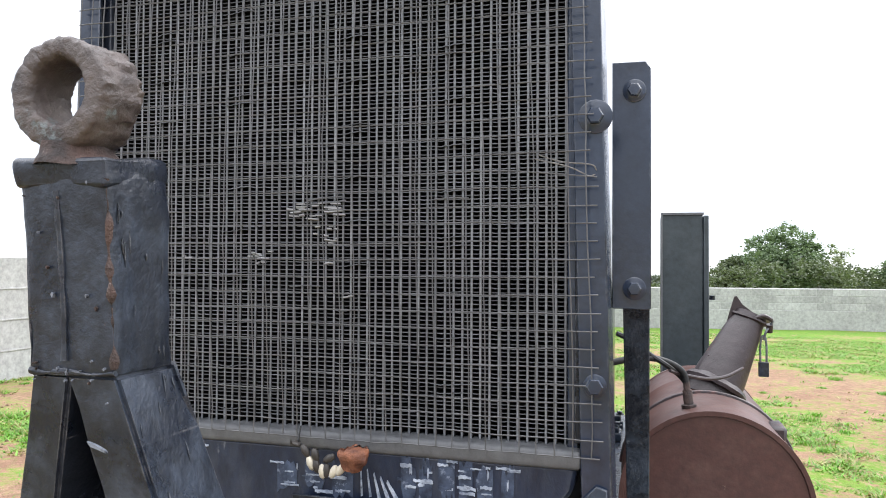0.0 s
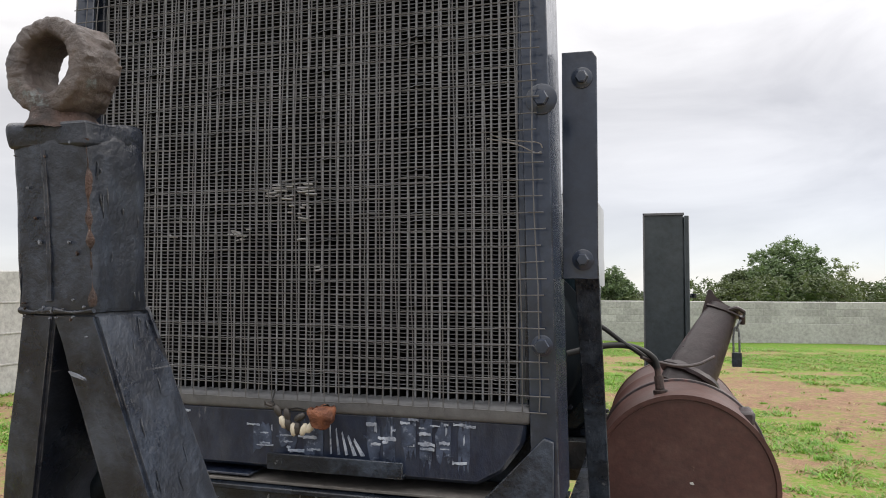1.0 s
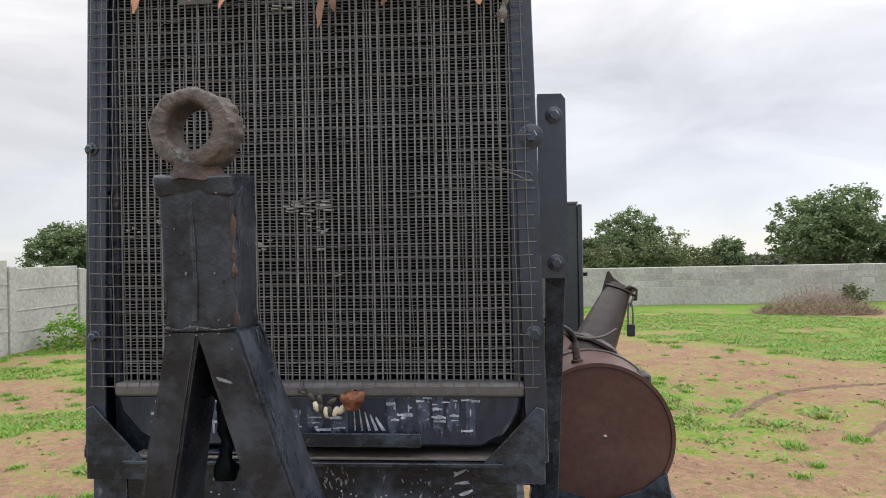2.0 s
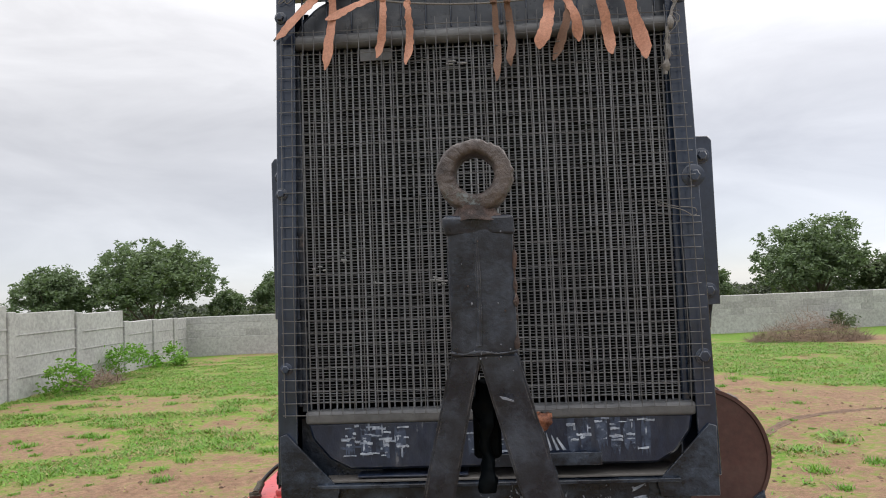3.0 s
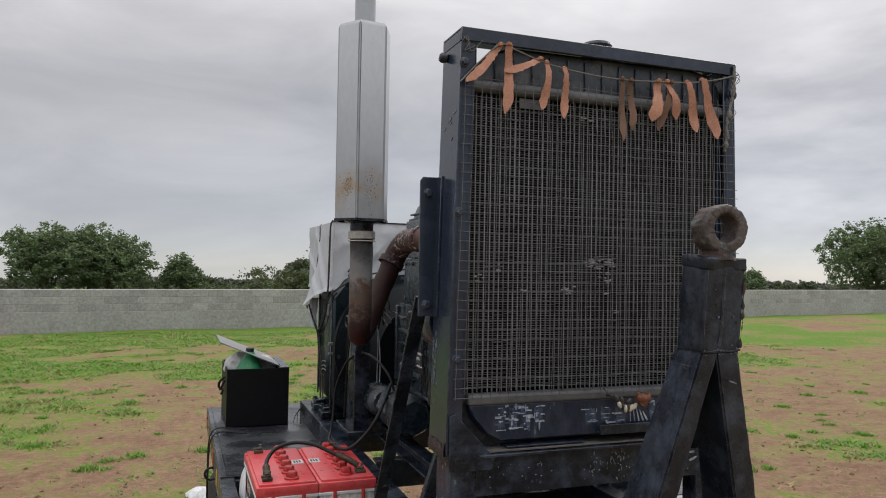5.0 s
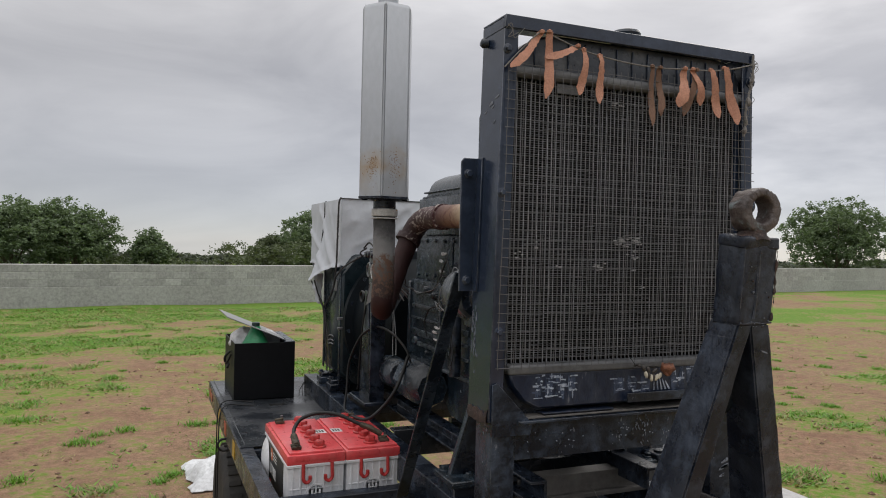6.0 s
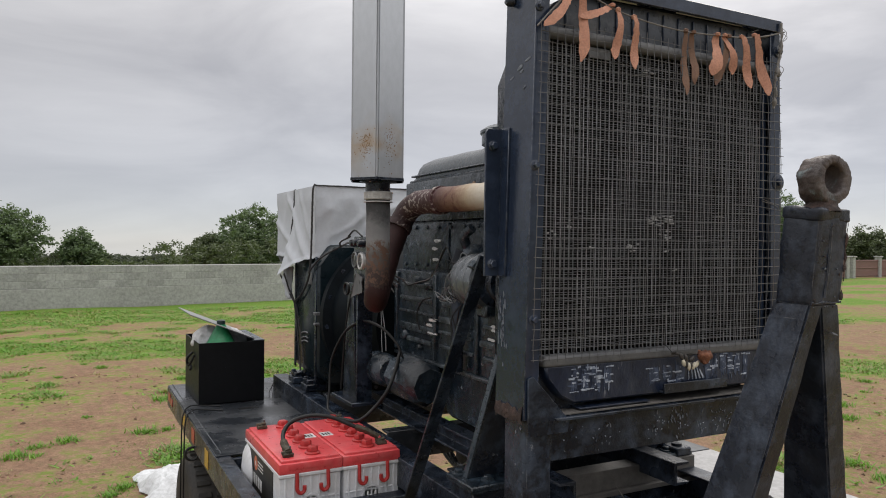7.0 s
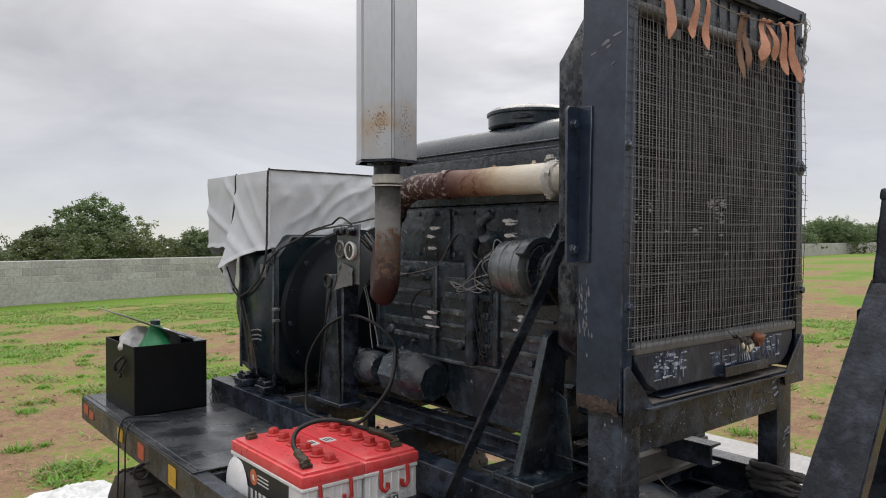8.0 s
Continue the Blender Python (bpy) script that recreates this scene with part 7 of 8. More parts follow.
part("down_pipe", rough(sweep([(-0.285, 1.19, 1.85), (-0.335, 1.16, 1.75), (-0.39, 1.11, 1.65), (-0.44, 1.04, 1.575), (-0.472, 0.985, 1.56), (-0.482, 0.955, 1.595), (-0.481, 0.95, 1.625)], 0.0434, 18, 7), 0.003, 25), BURNT_DARK, exh, "dark burnt down pipe")
part("riser_pipe", rough(sweep([(-0.4815, 0.952, 1.606), (-0.480, 0.95, 1.70), (-0.480, 0.95, 1.80), (-0.480, 0.95, 1.93)], 0.0440, 20, 8), 0.002, 30), PIPE, exh, "flaking grey riser pipe")
part("band", join(lathe([(0.049, 0), (0.052, 0.003), (0.052, 0.027), (0.049, 0.03)], Matrix.Translation((-0.480, 0.95, 1.93)), 26), lathe([(0.053, 0), (0.053, 0.004)], Matrix.Translation((-0.48, 0.95, 1.921)), 26)), CLAMP, exh, "white insulating band")
part("silencer_neck", lathe([(0.045, 0), (0.045, 0.03), (0.085, 0.042), (0.09, 0.046)], Matrix.Translation((-0.480, 0.955, 1.96)), 24), BLACK, exh)
hexm = Matrix.Translation((-0.482, 0.955, 0)) @ pose(0, 0, 0, 0, 0, 247)
sil = lathe([(0.092, 2.0), (0.108, 2.004), (0.108, 2.735), (0.098, 2.752), (0.05, 2.765), (0, 2.767)], hexm, 6)
bmesh.ops.bevel(sil, geom=[e for e in sil.edges if abs(e.verts[0].co.z - e.verts[1].co.z) > 0.5], offset=0.007, segments=2, affect="EDGES")
sl_ = part("silencer", sil, SILENCER, exh, "grey aluminium-painted hexagonal silencer with rust stains")
th = radians(247)
part("seam", rough(sweep([(-0.482 + 0.106 * math.cos(th), 0.955 + 0.106 * math.sin(th), 2.008), (-0.482 + 0.106 * math.cos(th), 0.955 + 0.106 * math.sin(th), 2.73)], 0.003, 6, 0), 0.002, 50), SILENCER, sl_)
part("tail_pipe", rod((-0.482, 0.955, 2.76), (-0.482, 0.955, 3.05), 0.040, 20), SILENCER, exh)
part("bottom_rim", lathe([(0.110, 1.997), (0.110, 2.006), (0.104, 2.006), (0.104, 1.997)], hexm, 6), BLACK, exh)
rs = random.Random(31)
V, F = {}, {}
for fi, (az, n_, zc, spread) in enumerate(((217, 150, 2.125, 0.024), (277, 90, 2.13, 0.030), (217, 22, 2.07, 0.05), (277, 18, 2.03, 0.04))):
    fn = radians(az)
    nrm = Vector((math.cos(fn), math.sin(fn), 0))
    tdir = Vector((-math.sin(fn), math.cos(fn), 0))
    base_ = Vector((-0.482, 0.955, 0)) + nrm * (0.108 * math.cos(radians(30)) + 0.0002)
    V, F = [], []
    for k in range(n_):
        c = base_ + tdir * (rs.gauss(0.008 if fi % 2 == 0 else 0.0, 0.012 if n_ > 50 else 0.02)) + Vector((0, 0, zc + rs.gauss(0, spread)))
        q = rs.uniform(0.0006, 0.0024)
        i = len(V)
        for e in range(6):
            g_ = q * rs.uniform(0.6, 1.3)
            V.append(tuple(c + tdir * g_ * math.cos(e * 1.047) + Vector((0, 0, g_ * math.sin(e * 1.047)))))
        V.append(tuple(c + nrm * 0.0012))
        F += [(i + e, i + (e + 1) % 6, i + 6) for e in range(6)]
    me = bpy.data.meshes.new("rust_speckle")
    me.from_pydata(V, [], F)
    me.materials.append(SPECKLE)
    adopt(tagged(new("rust_speckle", me), "cluster of brown rust specks", kind="stuff"), sl_)

# ---- alternator and its cover ----
alt = thing("alternator", (0, 2.1, 1.03), "dark green-black alternator with a round bell housing", "alternator")
ax = Matrix.Translation((0, 0, 1.40)) @ pose(0, 0, 0, -90, 0, 0)
part("bell_housing", lathe([(0.19, 1.45), (0.27, 1.47), (0.29, 1.62), (0.33, 1.68), (0.345, 1.86), (0.385, 1.88), (0.385, 1.925), (0.36, 1.93), (0.36, 1.985), (0.2, 1.985)], ax, 72), HOUSING, alt, "round stepped bell housing")
for k in range(16):
    th = 2 * math.pi * k / 16 + 0.1
    part("flange_bolt", lathe([(0.012, 0), (0.012, 0.012), (0, 0.013)], axis_matrix((0.365 * math.cos(th), 1.88, 1.40 + 0.365 * math.sin(th)), (0.365 * math.cos(th), 1.8, 1.40 + 0.365 * math.sin(th))), 6), BLACK, alt)
oct_ = [(-0.375, 1.12), (-0.30, 1.05), (0.30, 1.05), (0.375, 1.12), (0.375, 1.66), (0.30, 1.76), (-0.30, 1.76), (-0.375, 1.66)]
part("stator_case", front(oct_, 2.40, 0.415, 0.012), ALT, alt, "panelled dark green-black stator case")
part("end_bell", lathe([(0.36, 2.40), (0.36, 2.46), (0.33, 2.54), (0.26, 2.60), (0.12, 2.63), (0, 2.63)], ax, 40), ALT, alt)
for y, z0, z1 in ((2.0, 1.06, 1.70), (2.36, 1.10, 1.68)):
    part("case_strip", box(-0.381, -0.374, y, y + 0.022, z0, z1, 0.001), BLACK, alt)
for z in (1.255, 1.275, 1.30):
    part("louvre", sweep([(-0.377, 2.14, z), (-0.384, 2.16, z + 0.006), (-0.384, 2.22, z - 0.004), (-0.377, 2.25, z - 0.012)], 0.0045, 6, 5), LIP, alt)
part("hole_cover", box(-0.379, -0.374, 2.085, 2.15, 1.556, 1.618, 0.012), LIP, alt, "pale blank terminal plate")
part("lug", join(box(-0.40, -0.37, 1.955, 1.985, 1.41, 1.425, 0.002), box(-0.40, -0.37, 1.955, 1.985, 1.36, 1.372, 0.002)), LIP, alt)
for y in (2.09, 2.32):
    for sx in (-1, 1):
        ft = part("foot", join(box(sx * 0.36 - 0.055, sx * 0.36 + 0.055, y - 0.05, y + 0.05, 1.018, 1.052, 0.004), box(sx * 0.36 - 0.045, sx * 0.36 + 0.045, y - 0.04, y + 0.04, 1.052, 1.075, 0.004)), BLACK, alt)
        part("bolt", bolt((sx * 0.40, y, 1.075), (0, 0, 1), 0.012, 0.018), BLACK, ft)

# tarpaulin over the top box
tarp = thing("tarpaulin", (0, 2.45, 1.6), "grey-white tarpaulin roped over the alternator's top", "tarpaulin")
tb = bmesh.new()
NU, NV = 200, 40
x0, x1, y0, y1 = -0.368, 0.36, 2.06, 2.83
per = []
Lx, Ly = x1 - x0, y1 - y0
tot = 2 * (Lx + Ly)
for i in range(NU):
    d = tot * i / NU
    if d < Lx:
        per.append((x0 + d, y0, 0.0, -1.0))
    elif d < Lx + Ly:
        per.append((x1, y0 + d - Lx, 1.0, 0.0))
    elif d < 2 * Lx + Ly:
        per.append((x1 - (d - Lx - Ly), y1, 0.0, 1.0))
    else:
        per.append((x0, y1 - (d - 2 * Lx - Ly), -1.0, 0.0))


def tarp_bottom(x, y):
    if y < y0 + 0.01:
        return 1.692 + max(0.0, 0.24 * (x + 0.24)) + 0.010 * noise.noise(Vector((x * 9, 0, 0)))
    if x < x0 + 0.01:
        k = (y - y0) / (y1 - y0)
        low = k / 0.52 if k < 0.52 else max(0.0, 1 - (k - 0.52) / 0.07)
        return 1.69 - 0.105 * low ** 1.6 + 0.010 * noise.noise(Vector((0, y * 14, 0)))
    return 1.66 + 0.03 * noise.noise(Vector((x * 8, y * 8, 1)))


def crease(u, v, a, w, ph):
    """A pulled fold: a soft ridge along a slanted line."""
    d = (u * math.cos(a) + v * math.sin(a)) - ph
    return math.exp(-(d / w) ** 2)


grid = []
for (px_, py_, nx_, ny_) in per:
    col = []
    zb = tarp_bottom(px_, py_)
    for k in range(NV + 1):
        t = k / NV
        z = 2.062 + (zb - 2.062) * t
        damp = min(1.0, t * 6)
        o = damp * (0.012 * noise.noise(Vector((px_ * 4, py_ * 4, z * 4))) + 0.004 * noise.noise(Vector((px_ * 13 + 3, py_ * 13, z * 9))))
        if ny_ < 0:
            u, v = px_ - x0, 2.062 - z
            for a_, sc, h_, sd_ in ((0.9, 11, 0.012, 2.0), (0.6, 7, 0.012, 5.0), (-0.4, 6, 0.007, 9.0)):
                p_ = u * math.cos(a_) + v * math.sin(a_)
                q_ = -u * math.sin(a_) + v * math.cos(a_)
                r1_ = max(0.0, 1 - 2.6 * abs(noise.noise(Vector((p_ * sc, q_ * sc * 0.28, sd_)))))
                o += damp * h_ * r1_ ** 2 * min(1.0, 0.25 + u * 2.0)
        if nx_ < 0:
            u, v = py_ - y0, 2.062 - z
            o += 0.085 * t * t * (max(0.0, u / 0.40) if u < 0.40 else max(0.0, 1 - (u - 0.40) / 0.05))
            for a_, w_, ph, h_ in ((0.9, 0.022, 0.34, 0.012), (0.7, 0.018, 0.22, 0.007), (1.2, 0.02, 0.44, 0.010)):
                o += damp * h_ * crease(u, v, a_, w_, ph)
            o -= damp * 0.012 * math.exp(-((u - 0.40) / 0.025) ** 2) * max(0.0, 1 - t * 1.4)
        if t > 0.965 and (nx_ < 0 or ny_ < 0):
            o += 0.006
        col.append(tb.verts.new((px_ + nx_ * o, py_ + ny_ * o, z)))
    grid.append(col)
for i in range(NU):
    a, c = grid[i], grid[(i + 1) % NU]
    for k in range(NV):
        tb.faces.new((a[k], a[k + 1], c[k + 1], c[k]))
tops = [g[0] for g in grid]
inner = []
for (px_, py_, nx_, ny_) in per:
    inner.append(tb.verts.new(((px_ - 0.0) * 0.55, y0 + Ly / 2 + (py_ - y0 - Ly / 2) * 0.55, 2.066 + 0.004 * noise.noise(Vector((px_ * 5, py_ * 5, 2))))))
for i in range(NU):
    n = (i + 1) % NU
    tb.faces.new((tops[i], tops[n], inner[n], inner[i]))
tb.faces.new(inner)
part("sheet", tb, CANVAS, tarp, "creased grey-white tarpaulin sheet")
part("box_inside", box(-0.33, 0.33, 2.10, 2.80, 1.762, 2.05, 0.01), ALT, tarp)
for pts, rr0 in (([(-0.372, 2.062, 2.068), (-0.385, 2.050, 2.04), (-0.388, 2.050, 1.95), (-0.390, 2.050, 1.84), (-0.392, 2.050, 1.72), (-0.395, 2.055, 1.66), (-0.392, 2.10, 1.58), (-0.39, 2.22, 1.50), (-0.386, 2.36, 1.45)], 0.0052),
                 ([(-0.36, 2.455, 2.066), (-0.366, 2.455, 2.05), (-0.366, 2.458, 1.98), (-0.370, 2.462, 1.91), (-0.376, 2.468, 1.85), (-0.380, 2.47, 1.80)], 0.0052),
                 ([(-0.40, 2.06, 1.62), (-0.395, 1.99, 1.66), (-0.375, 1.93, 1.70), (-0.32, 1.86, 1.745), (-0.24, 1.85, 1.78), (-0.10, 1.90, 1.80), (0.05, 1.97, 1.82), (0.22, 2.03, 1.85)], 0.0045),
                 ([(-0.30, 1.87, 1.755), (-0.36, 1.70, 1.775), (-0.40, 1.46, 1.80)], 0.004),
                 ([(-0.43, 2.42, 1.60), (-0.41, 2.40, 1.52), (-0.388, 2.36, 1.44), (-0.384, 2.28, 1.20), (-0.386, 2.24, 1.09)], 0.0045),
                 ([(-0.43, 2.50, 1.59), (-0.40, 2.44, 1.50), (-0.386, 2.36, 1.44)], 0.0045),
                 ([(-0.386, 2.33, 1.43), (-0.383, 2.22, 1.22), (-0.386, 2.17, 1.09)], 0.004),
                 ([(-0.372, 2.056, 2.064), (-0.2, 2.056, 2.064), (0.0, 2.056, 2.064), (0.2, 2.056, 2.064), (0.36, 2.058, 2.063)], 0.0032)):
    part("rope", rough(sweep(pts, rr0, 7, 8), 0.0015, 120), ROPE, tarp)
hang = rough(front([(-0.40, 1.46), (-0.385, 1.46), (-0.375, 1.64), (-0.415, 1.64), (-0.425, 1.55)], 2.47, 0.05, 0.006), 0.01, 22)
bmesh.ops.subdivide_edges(hang, edges=hang.edges[:], cuts=4, use_grid_fill=True)
part("hanging_corner", rough(hang, 0.012, 24), CANVAS, tarp)

# gauge panel on its stand
gp = thing("gauge_panel", (-0.38, 1.42, 1.06), "pale instrument plate with two round gauges on a black stand", "gauge panel")
part("stand_leg", join(side([(1.40, 1.10), (1.56, 1.10), (1.50, 1.60), (1.44, 1.60)], -0.392, 0.010, 0.002), box(-0.40, -0.33, 1.365, 1.38, 1.10, 1.60, 0.002)), BLACK, gp)
part("stand_foot", box(-0.43, -0.31, 1.34, 1.60, 1.085, 1.102, 0.003), BLACK, gp)
plate = Matrix.Translation((-0.40, 1.325, 1.69)) @ pose(0, 0, 0, 0, 0, -2)
b = box(-0.004, 0.004, -0.085, 0.085, -0.12, 0.11, 0.003)
b.transform(plate)
part("plate", b, ALLOY, gp, "scratched pale metal plate")
for dy_, dz_ in ((-0.035, 0.008), (0.038, 0.012)):
    c = plate @ Vector((-0.004, dy_, dz_))
    w_ = plate.to_3x3() @ Vector((-1, 0, 0))
    g_ = part("gauge", lathe([(0.034, 0), (0.036, 0.012), (0.033, 0.016), (0.029, 0.016), (0.028, 0.012)], axis_matrix(c, c + w_), 28), PRINT if dy_ < 0 else ALLOY, gp, "round gauge with a pale rim")
    part("dial", lathe([(0.028, 0.012), (0, 0.0125)], axis_matrix(c, c + w_), 24), GLASSFACE, g_)
    b = box(-0.0165, -0.0155, dy_ - 0.001, dy_ + 0.001, dz_ - 0.002, dz_ + 0.018, 0.0)
    b.transform(plate)
    part("needle", b, PRINT, g_)
for dy_, dz_ in ((-0.05, 0.08), (0.0, 0.085), (0.05, 0.082)):
    c = plate @ Vector((-0.004, dy_, dz_))
    part("switch", lathe([(0.017, 0), (0.016, 0.02), (0.012, 0.03), (0, 0.031)], axis_matrix(c, c + plate.to_3x3() @ Vector((-1, 0, 0))), 14), BLACK, gp)
b = side([(0.10, -0.155), (0.02, -0.13), (-0.05, -0.125), (-0.055, -0.06), (-0.01, -0.045), (0.03, -0.04), (0.055, -0.075)], -0.012, 0.0015, 0.0)
bmesh.ops.triangulate(b, faces=b.faces[:])
bmesh.ops.subdivide_edges(b, edges=b.edges[:], cuts=4)
rough(b, 0.010, 22)
b.transform(plate)
part("torn_label", b, LIP, gp, "torn pale paper label")
part("cable_coil", join(*[sweep([(-0.42 + 0.004 * k, 1.45 + 0.028 * math.cos(t_ * 0.7), 1.575 + 0.025 * math.sin(t_ * 0.7)) for t_ in range(10)], 0.004, 6, 3) for k in range(2)]), CABLE, gp)
for pts in ([(-0.41, 1.30, 1.79), (-0.40, 1.25, 1.76), (-0.36, 1.22, 1.70), (-0.32, 1.25, 1.62), (-0.30, 1.35, 1.55)], [(-0.40, 1.29, 1.77), (-0.38, 1.24, 1.72), (-0.33, 1.22, 1.66), (-0.29, 1.30, 1.57)], [(-0.43, 1.40, 1.80), (-0.42, 1.35, 1.825), (-0.41, 1.29, 1.80)], [(-0.39, 1.47, 1.55), (-0.40, 1.49, 1.45), (-0.40, 1.53, 1.30), (-0.40, 1.56, 1.12)]):
    part("wire", sweep(pts, 0.004, 6, 6), CABLE, gp)

# ---- fuel drum ----
drum = thing("fuel_drum", (0.69, 1.36, DZ), "rust-red fuel drum lying on its side with a slanted filler neck", "fuel drum")
dc, dr_ = Vector((0.689, 0, 1.135)), 0.2405
y0, y1 = 0.945, 1.82
prof = [(0, y0 + 0.006), (dr_ - 0.012, y0 + 0.006), (dr_ - 0.010, y0), (dr_ + 0.002, y0), (dr_ + 0.002, y0 + 0.012), (dr_ - 0.002, y0 + 0.016)]
for c in (0.30, 0.64):
    yc = y0 + c * (y1 - y0)
    prof += [(dr_ - 0.002, yc - 0.022), (dr_ + 0.004, yc - 0.008), (dr_ + 0.004, yc + 0.008), (dr_ - 0.002, yc + 0.022)]
prof += [(dr_ - 0.002, y1 - 0.016), (dr_ + 0.002, y1 - 0.012), (dr_ + 0.002, y1), (dr_ - 0.012, y1), (dr_ - 0.012, y1 - 0.006), (0, y1 - 0.006)]
part("drum_body", lathe(prof, Matrix.Translation((dc.x, 0, dc.z)) @ pose(0, 0, 0, -90, 0, 0), 64), DRUM, drum, "rust-red primed drum shell")
nk0, nk1 = Vector((0.705, 1.36, 1.33)), Vector((0.836, 1.455, 1.585))
nx_ = part("filler_neck", join(lathe([(0.084, 0), (0.077, 0.10), (0.056, 0.26), (0.051, 0.29), (0.051, 0.31), (0.044, 0.312)], axis_matrix(nk0, nk1), 28)), NECK, drum, "brown slanted filler neck with a hinged lid")
upn = (nk1 - nk0).normalized()
tipc = nk0 + upn * 0.33
lidm = axis_matrix(nk0 + upn * 0.305, nk1) @ pose(0, 0, 0, 10, -6, 0)
part("neck_lid", rough(lathe([(0, 0.0), (0.060, 0.0), (0.062, 0.006), (0.058, 0.010), (0.02, 0.013), (0, 0.014)], lidm, 22), 0.004, 40), NECK, nx_)
part("lid_ear", join(front([(0.768, 1.575), (0.790, 1.655), (0.798, 1.658), (0.814, 1.630), (0.860, 1.596), (0.840, 1.570)], 1.445, 0.007, 0.001), rod(tipc + Vector((0.03, -0.03, -0.02)), tipc + Vector((0.05, 0.03, -0.035)), 0.008, 10)), NECK, nx_)
part("hasp", join(sweep([tipc + Vector((-0.03, -0.05, -0.04)), tipc + Vector((0.02, -0.06, -0.012)), tipc + Vector((0.05, -0.045, -0.025))], 0.007, 8, 5), rod((0.873, 1.415, 1.595), (0.873, 1.435, 1.575), 0.012, 10), rod((0.893, 1.42, 1.57), (0.893, 1.43, 1.545), 0.010, 10)), NECK, nx_)
part("weld_collar", rough(lathe([(0.098, 0.02), (0.10, 0.03), (0.088, 0.045)], axis_matrix(nk0 + upn * 0.02, nk1), 28), 0.004, 40), NECK, drum)
part("clip", join(box(0.703, 0.733, 1.36, 1.38, 1.44, 1.475, 0.002), box(0.716, 0.753, 1.34, 1.352, 1.425, 1.465, 0.002)), NECK, drum)
lock = thing("padlock", (0.873, 1.42, 1.40), "small dark padlock hanging from the filler lid", "padlock")
part("body", box(0.858, 0.889, 1.405, 1.42, 1.405, 1.452, 0.004, 2), BLACK, lock)
part("shackle", sweep([(0.864, 1.4125, 1.45), (0.864, 1.4125, 1.50), (0.868, 1.4125, 1.53), (0.878, 1.4125, 1.53), (0.882, 1.4125, 1.50), (0.882, 1.4125, 1.45)], 0.0035, 8, 5), ALLOY, lock)
part("chain_link", join(sweep([(0.873, 1.4125, 1.52), (0.880, 1.4125, 1.545), (0.890, 1.42, 1.56)], 0.004, 6, 4), sweep([(0.894, 1.42, 1.562), (0.900, 1.42, 1.58), (0.894, 1.42, 1.592)], 0.004, 6, 4)), ALLOY, lock)
# outlet fittings and hoses on top of the drum
part("outlet", join(lathe([(0.020, 0), (0.020, 0.012), (0.013, 0.014), (0.013, 0.05), (0.009, 0.055), (0.009, 0.075)], axis_matrix((0.632, 1.04, 1.362), (0.624, 1.04, 1.434)), 12)), RUST, drum, "rusty outlet nipple")
part("hose", sweep([(0.624, 1.04, 1.434), (0.614, 1.04, 1.463), (0.58, 1.03, 1.487), (0.53, 1.00, 1.502), (0.46, 0.95, 1.50), (0.38, 0.93, 1.48)], 0.009, 10, 8), CABLE, drum, "black rubber fuel hose")
part("hose", sweep([(0.624, 1.05, 1.430), (0.605, 1.05, 1.452), (0.57, 1.0, 1.485), (0.53, 1.0, 1.51), (0.48, 0.98, 1.55), (0.44, 0.97, 1.57)], 0.007, 8, 8), CABLE, drum, "black rubber fuel hose")
part("hose", sweep([(0.58, 1.0, 1.47), (0.61, 1.05, 1.455), (0.68, 1.12, 1.435), (0.74, 1.18, 1.435), (0.79, 1.22, 1.455)], 0.005, 8, 8), NECK, drum, "thin brown return pipe")
part("band", rough(sweep([(dc.x + (dr_ + 0.006) * math.cos(t_), 1.21, dc.z + (dr_ + 0.006) * math.sin(t_)) for t_ in [0.05 + 0.2 * k for k in range(16)]], 0.006, 6, 2), 0, 1), NECK, drum)
part("side_hinge", rough(box(0.848, 0.890, 1.11, 1.21, 1.270, 1.312, 0.008), 0.004, 40), NECK, drum)
for y in (0.98, 1.66):
    part("saddle", front([(0.46, DZ + 0.003), (0.92, DZ + 0.003), (0.90, 1.03), (0.82, 0.965), (0.69, 0.925), (0.56, 0.965), (0.48, 1.03)], y + 0.04, 0.08, 0.003), BLACK, drum)
part("mark", dab(0.710, 1.141, 0.012, 0.008, y0 + 0.0055, r_), PRINT, drum)

# ---- control cabinet ----
cab = thing("control_cabinet", (0.667, 2.2, DZ), "tall dark grey-green sheet-metal control cabinet", "cabinet")
part("body", box(0.576, 0.737, 2.03, 2.38, DZ + 0.004, 1.966, 0.004), CABINET, cab)
part("door", box(0.739, 0.759, 2.02, 2.39, 1.0, 1.955, 0.003), CABINET, cab)
part("front_rim", join(box(0.574, 0.580, 2.024, 2.034, DZ + 0.01, 1.968, 0.001), box(0.574, 0.740, 2.024, 2.034, 1.958, 1.968, 0.001)), LIP, cab)
part("latch", join(rod((0.759, 2.10, 1.62), (0.782, 2.10, 1.62), 0.008, 8), rod((0.777, 2.10, 1.612), (0.777, 2.10, 1.63), 0.012, 8)), BLACK, cab)

# ---- batteries ----
bat = thing("battery", (-0.755, 1.095, 0.783), "big grey-white truck battery with a red lid and black label", "battery", group="pair of batteries")


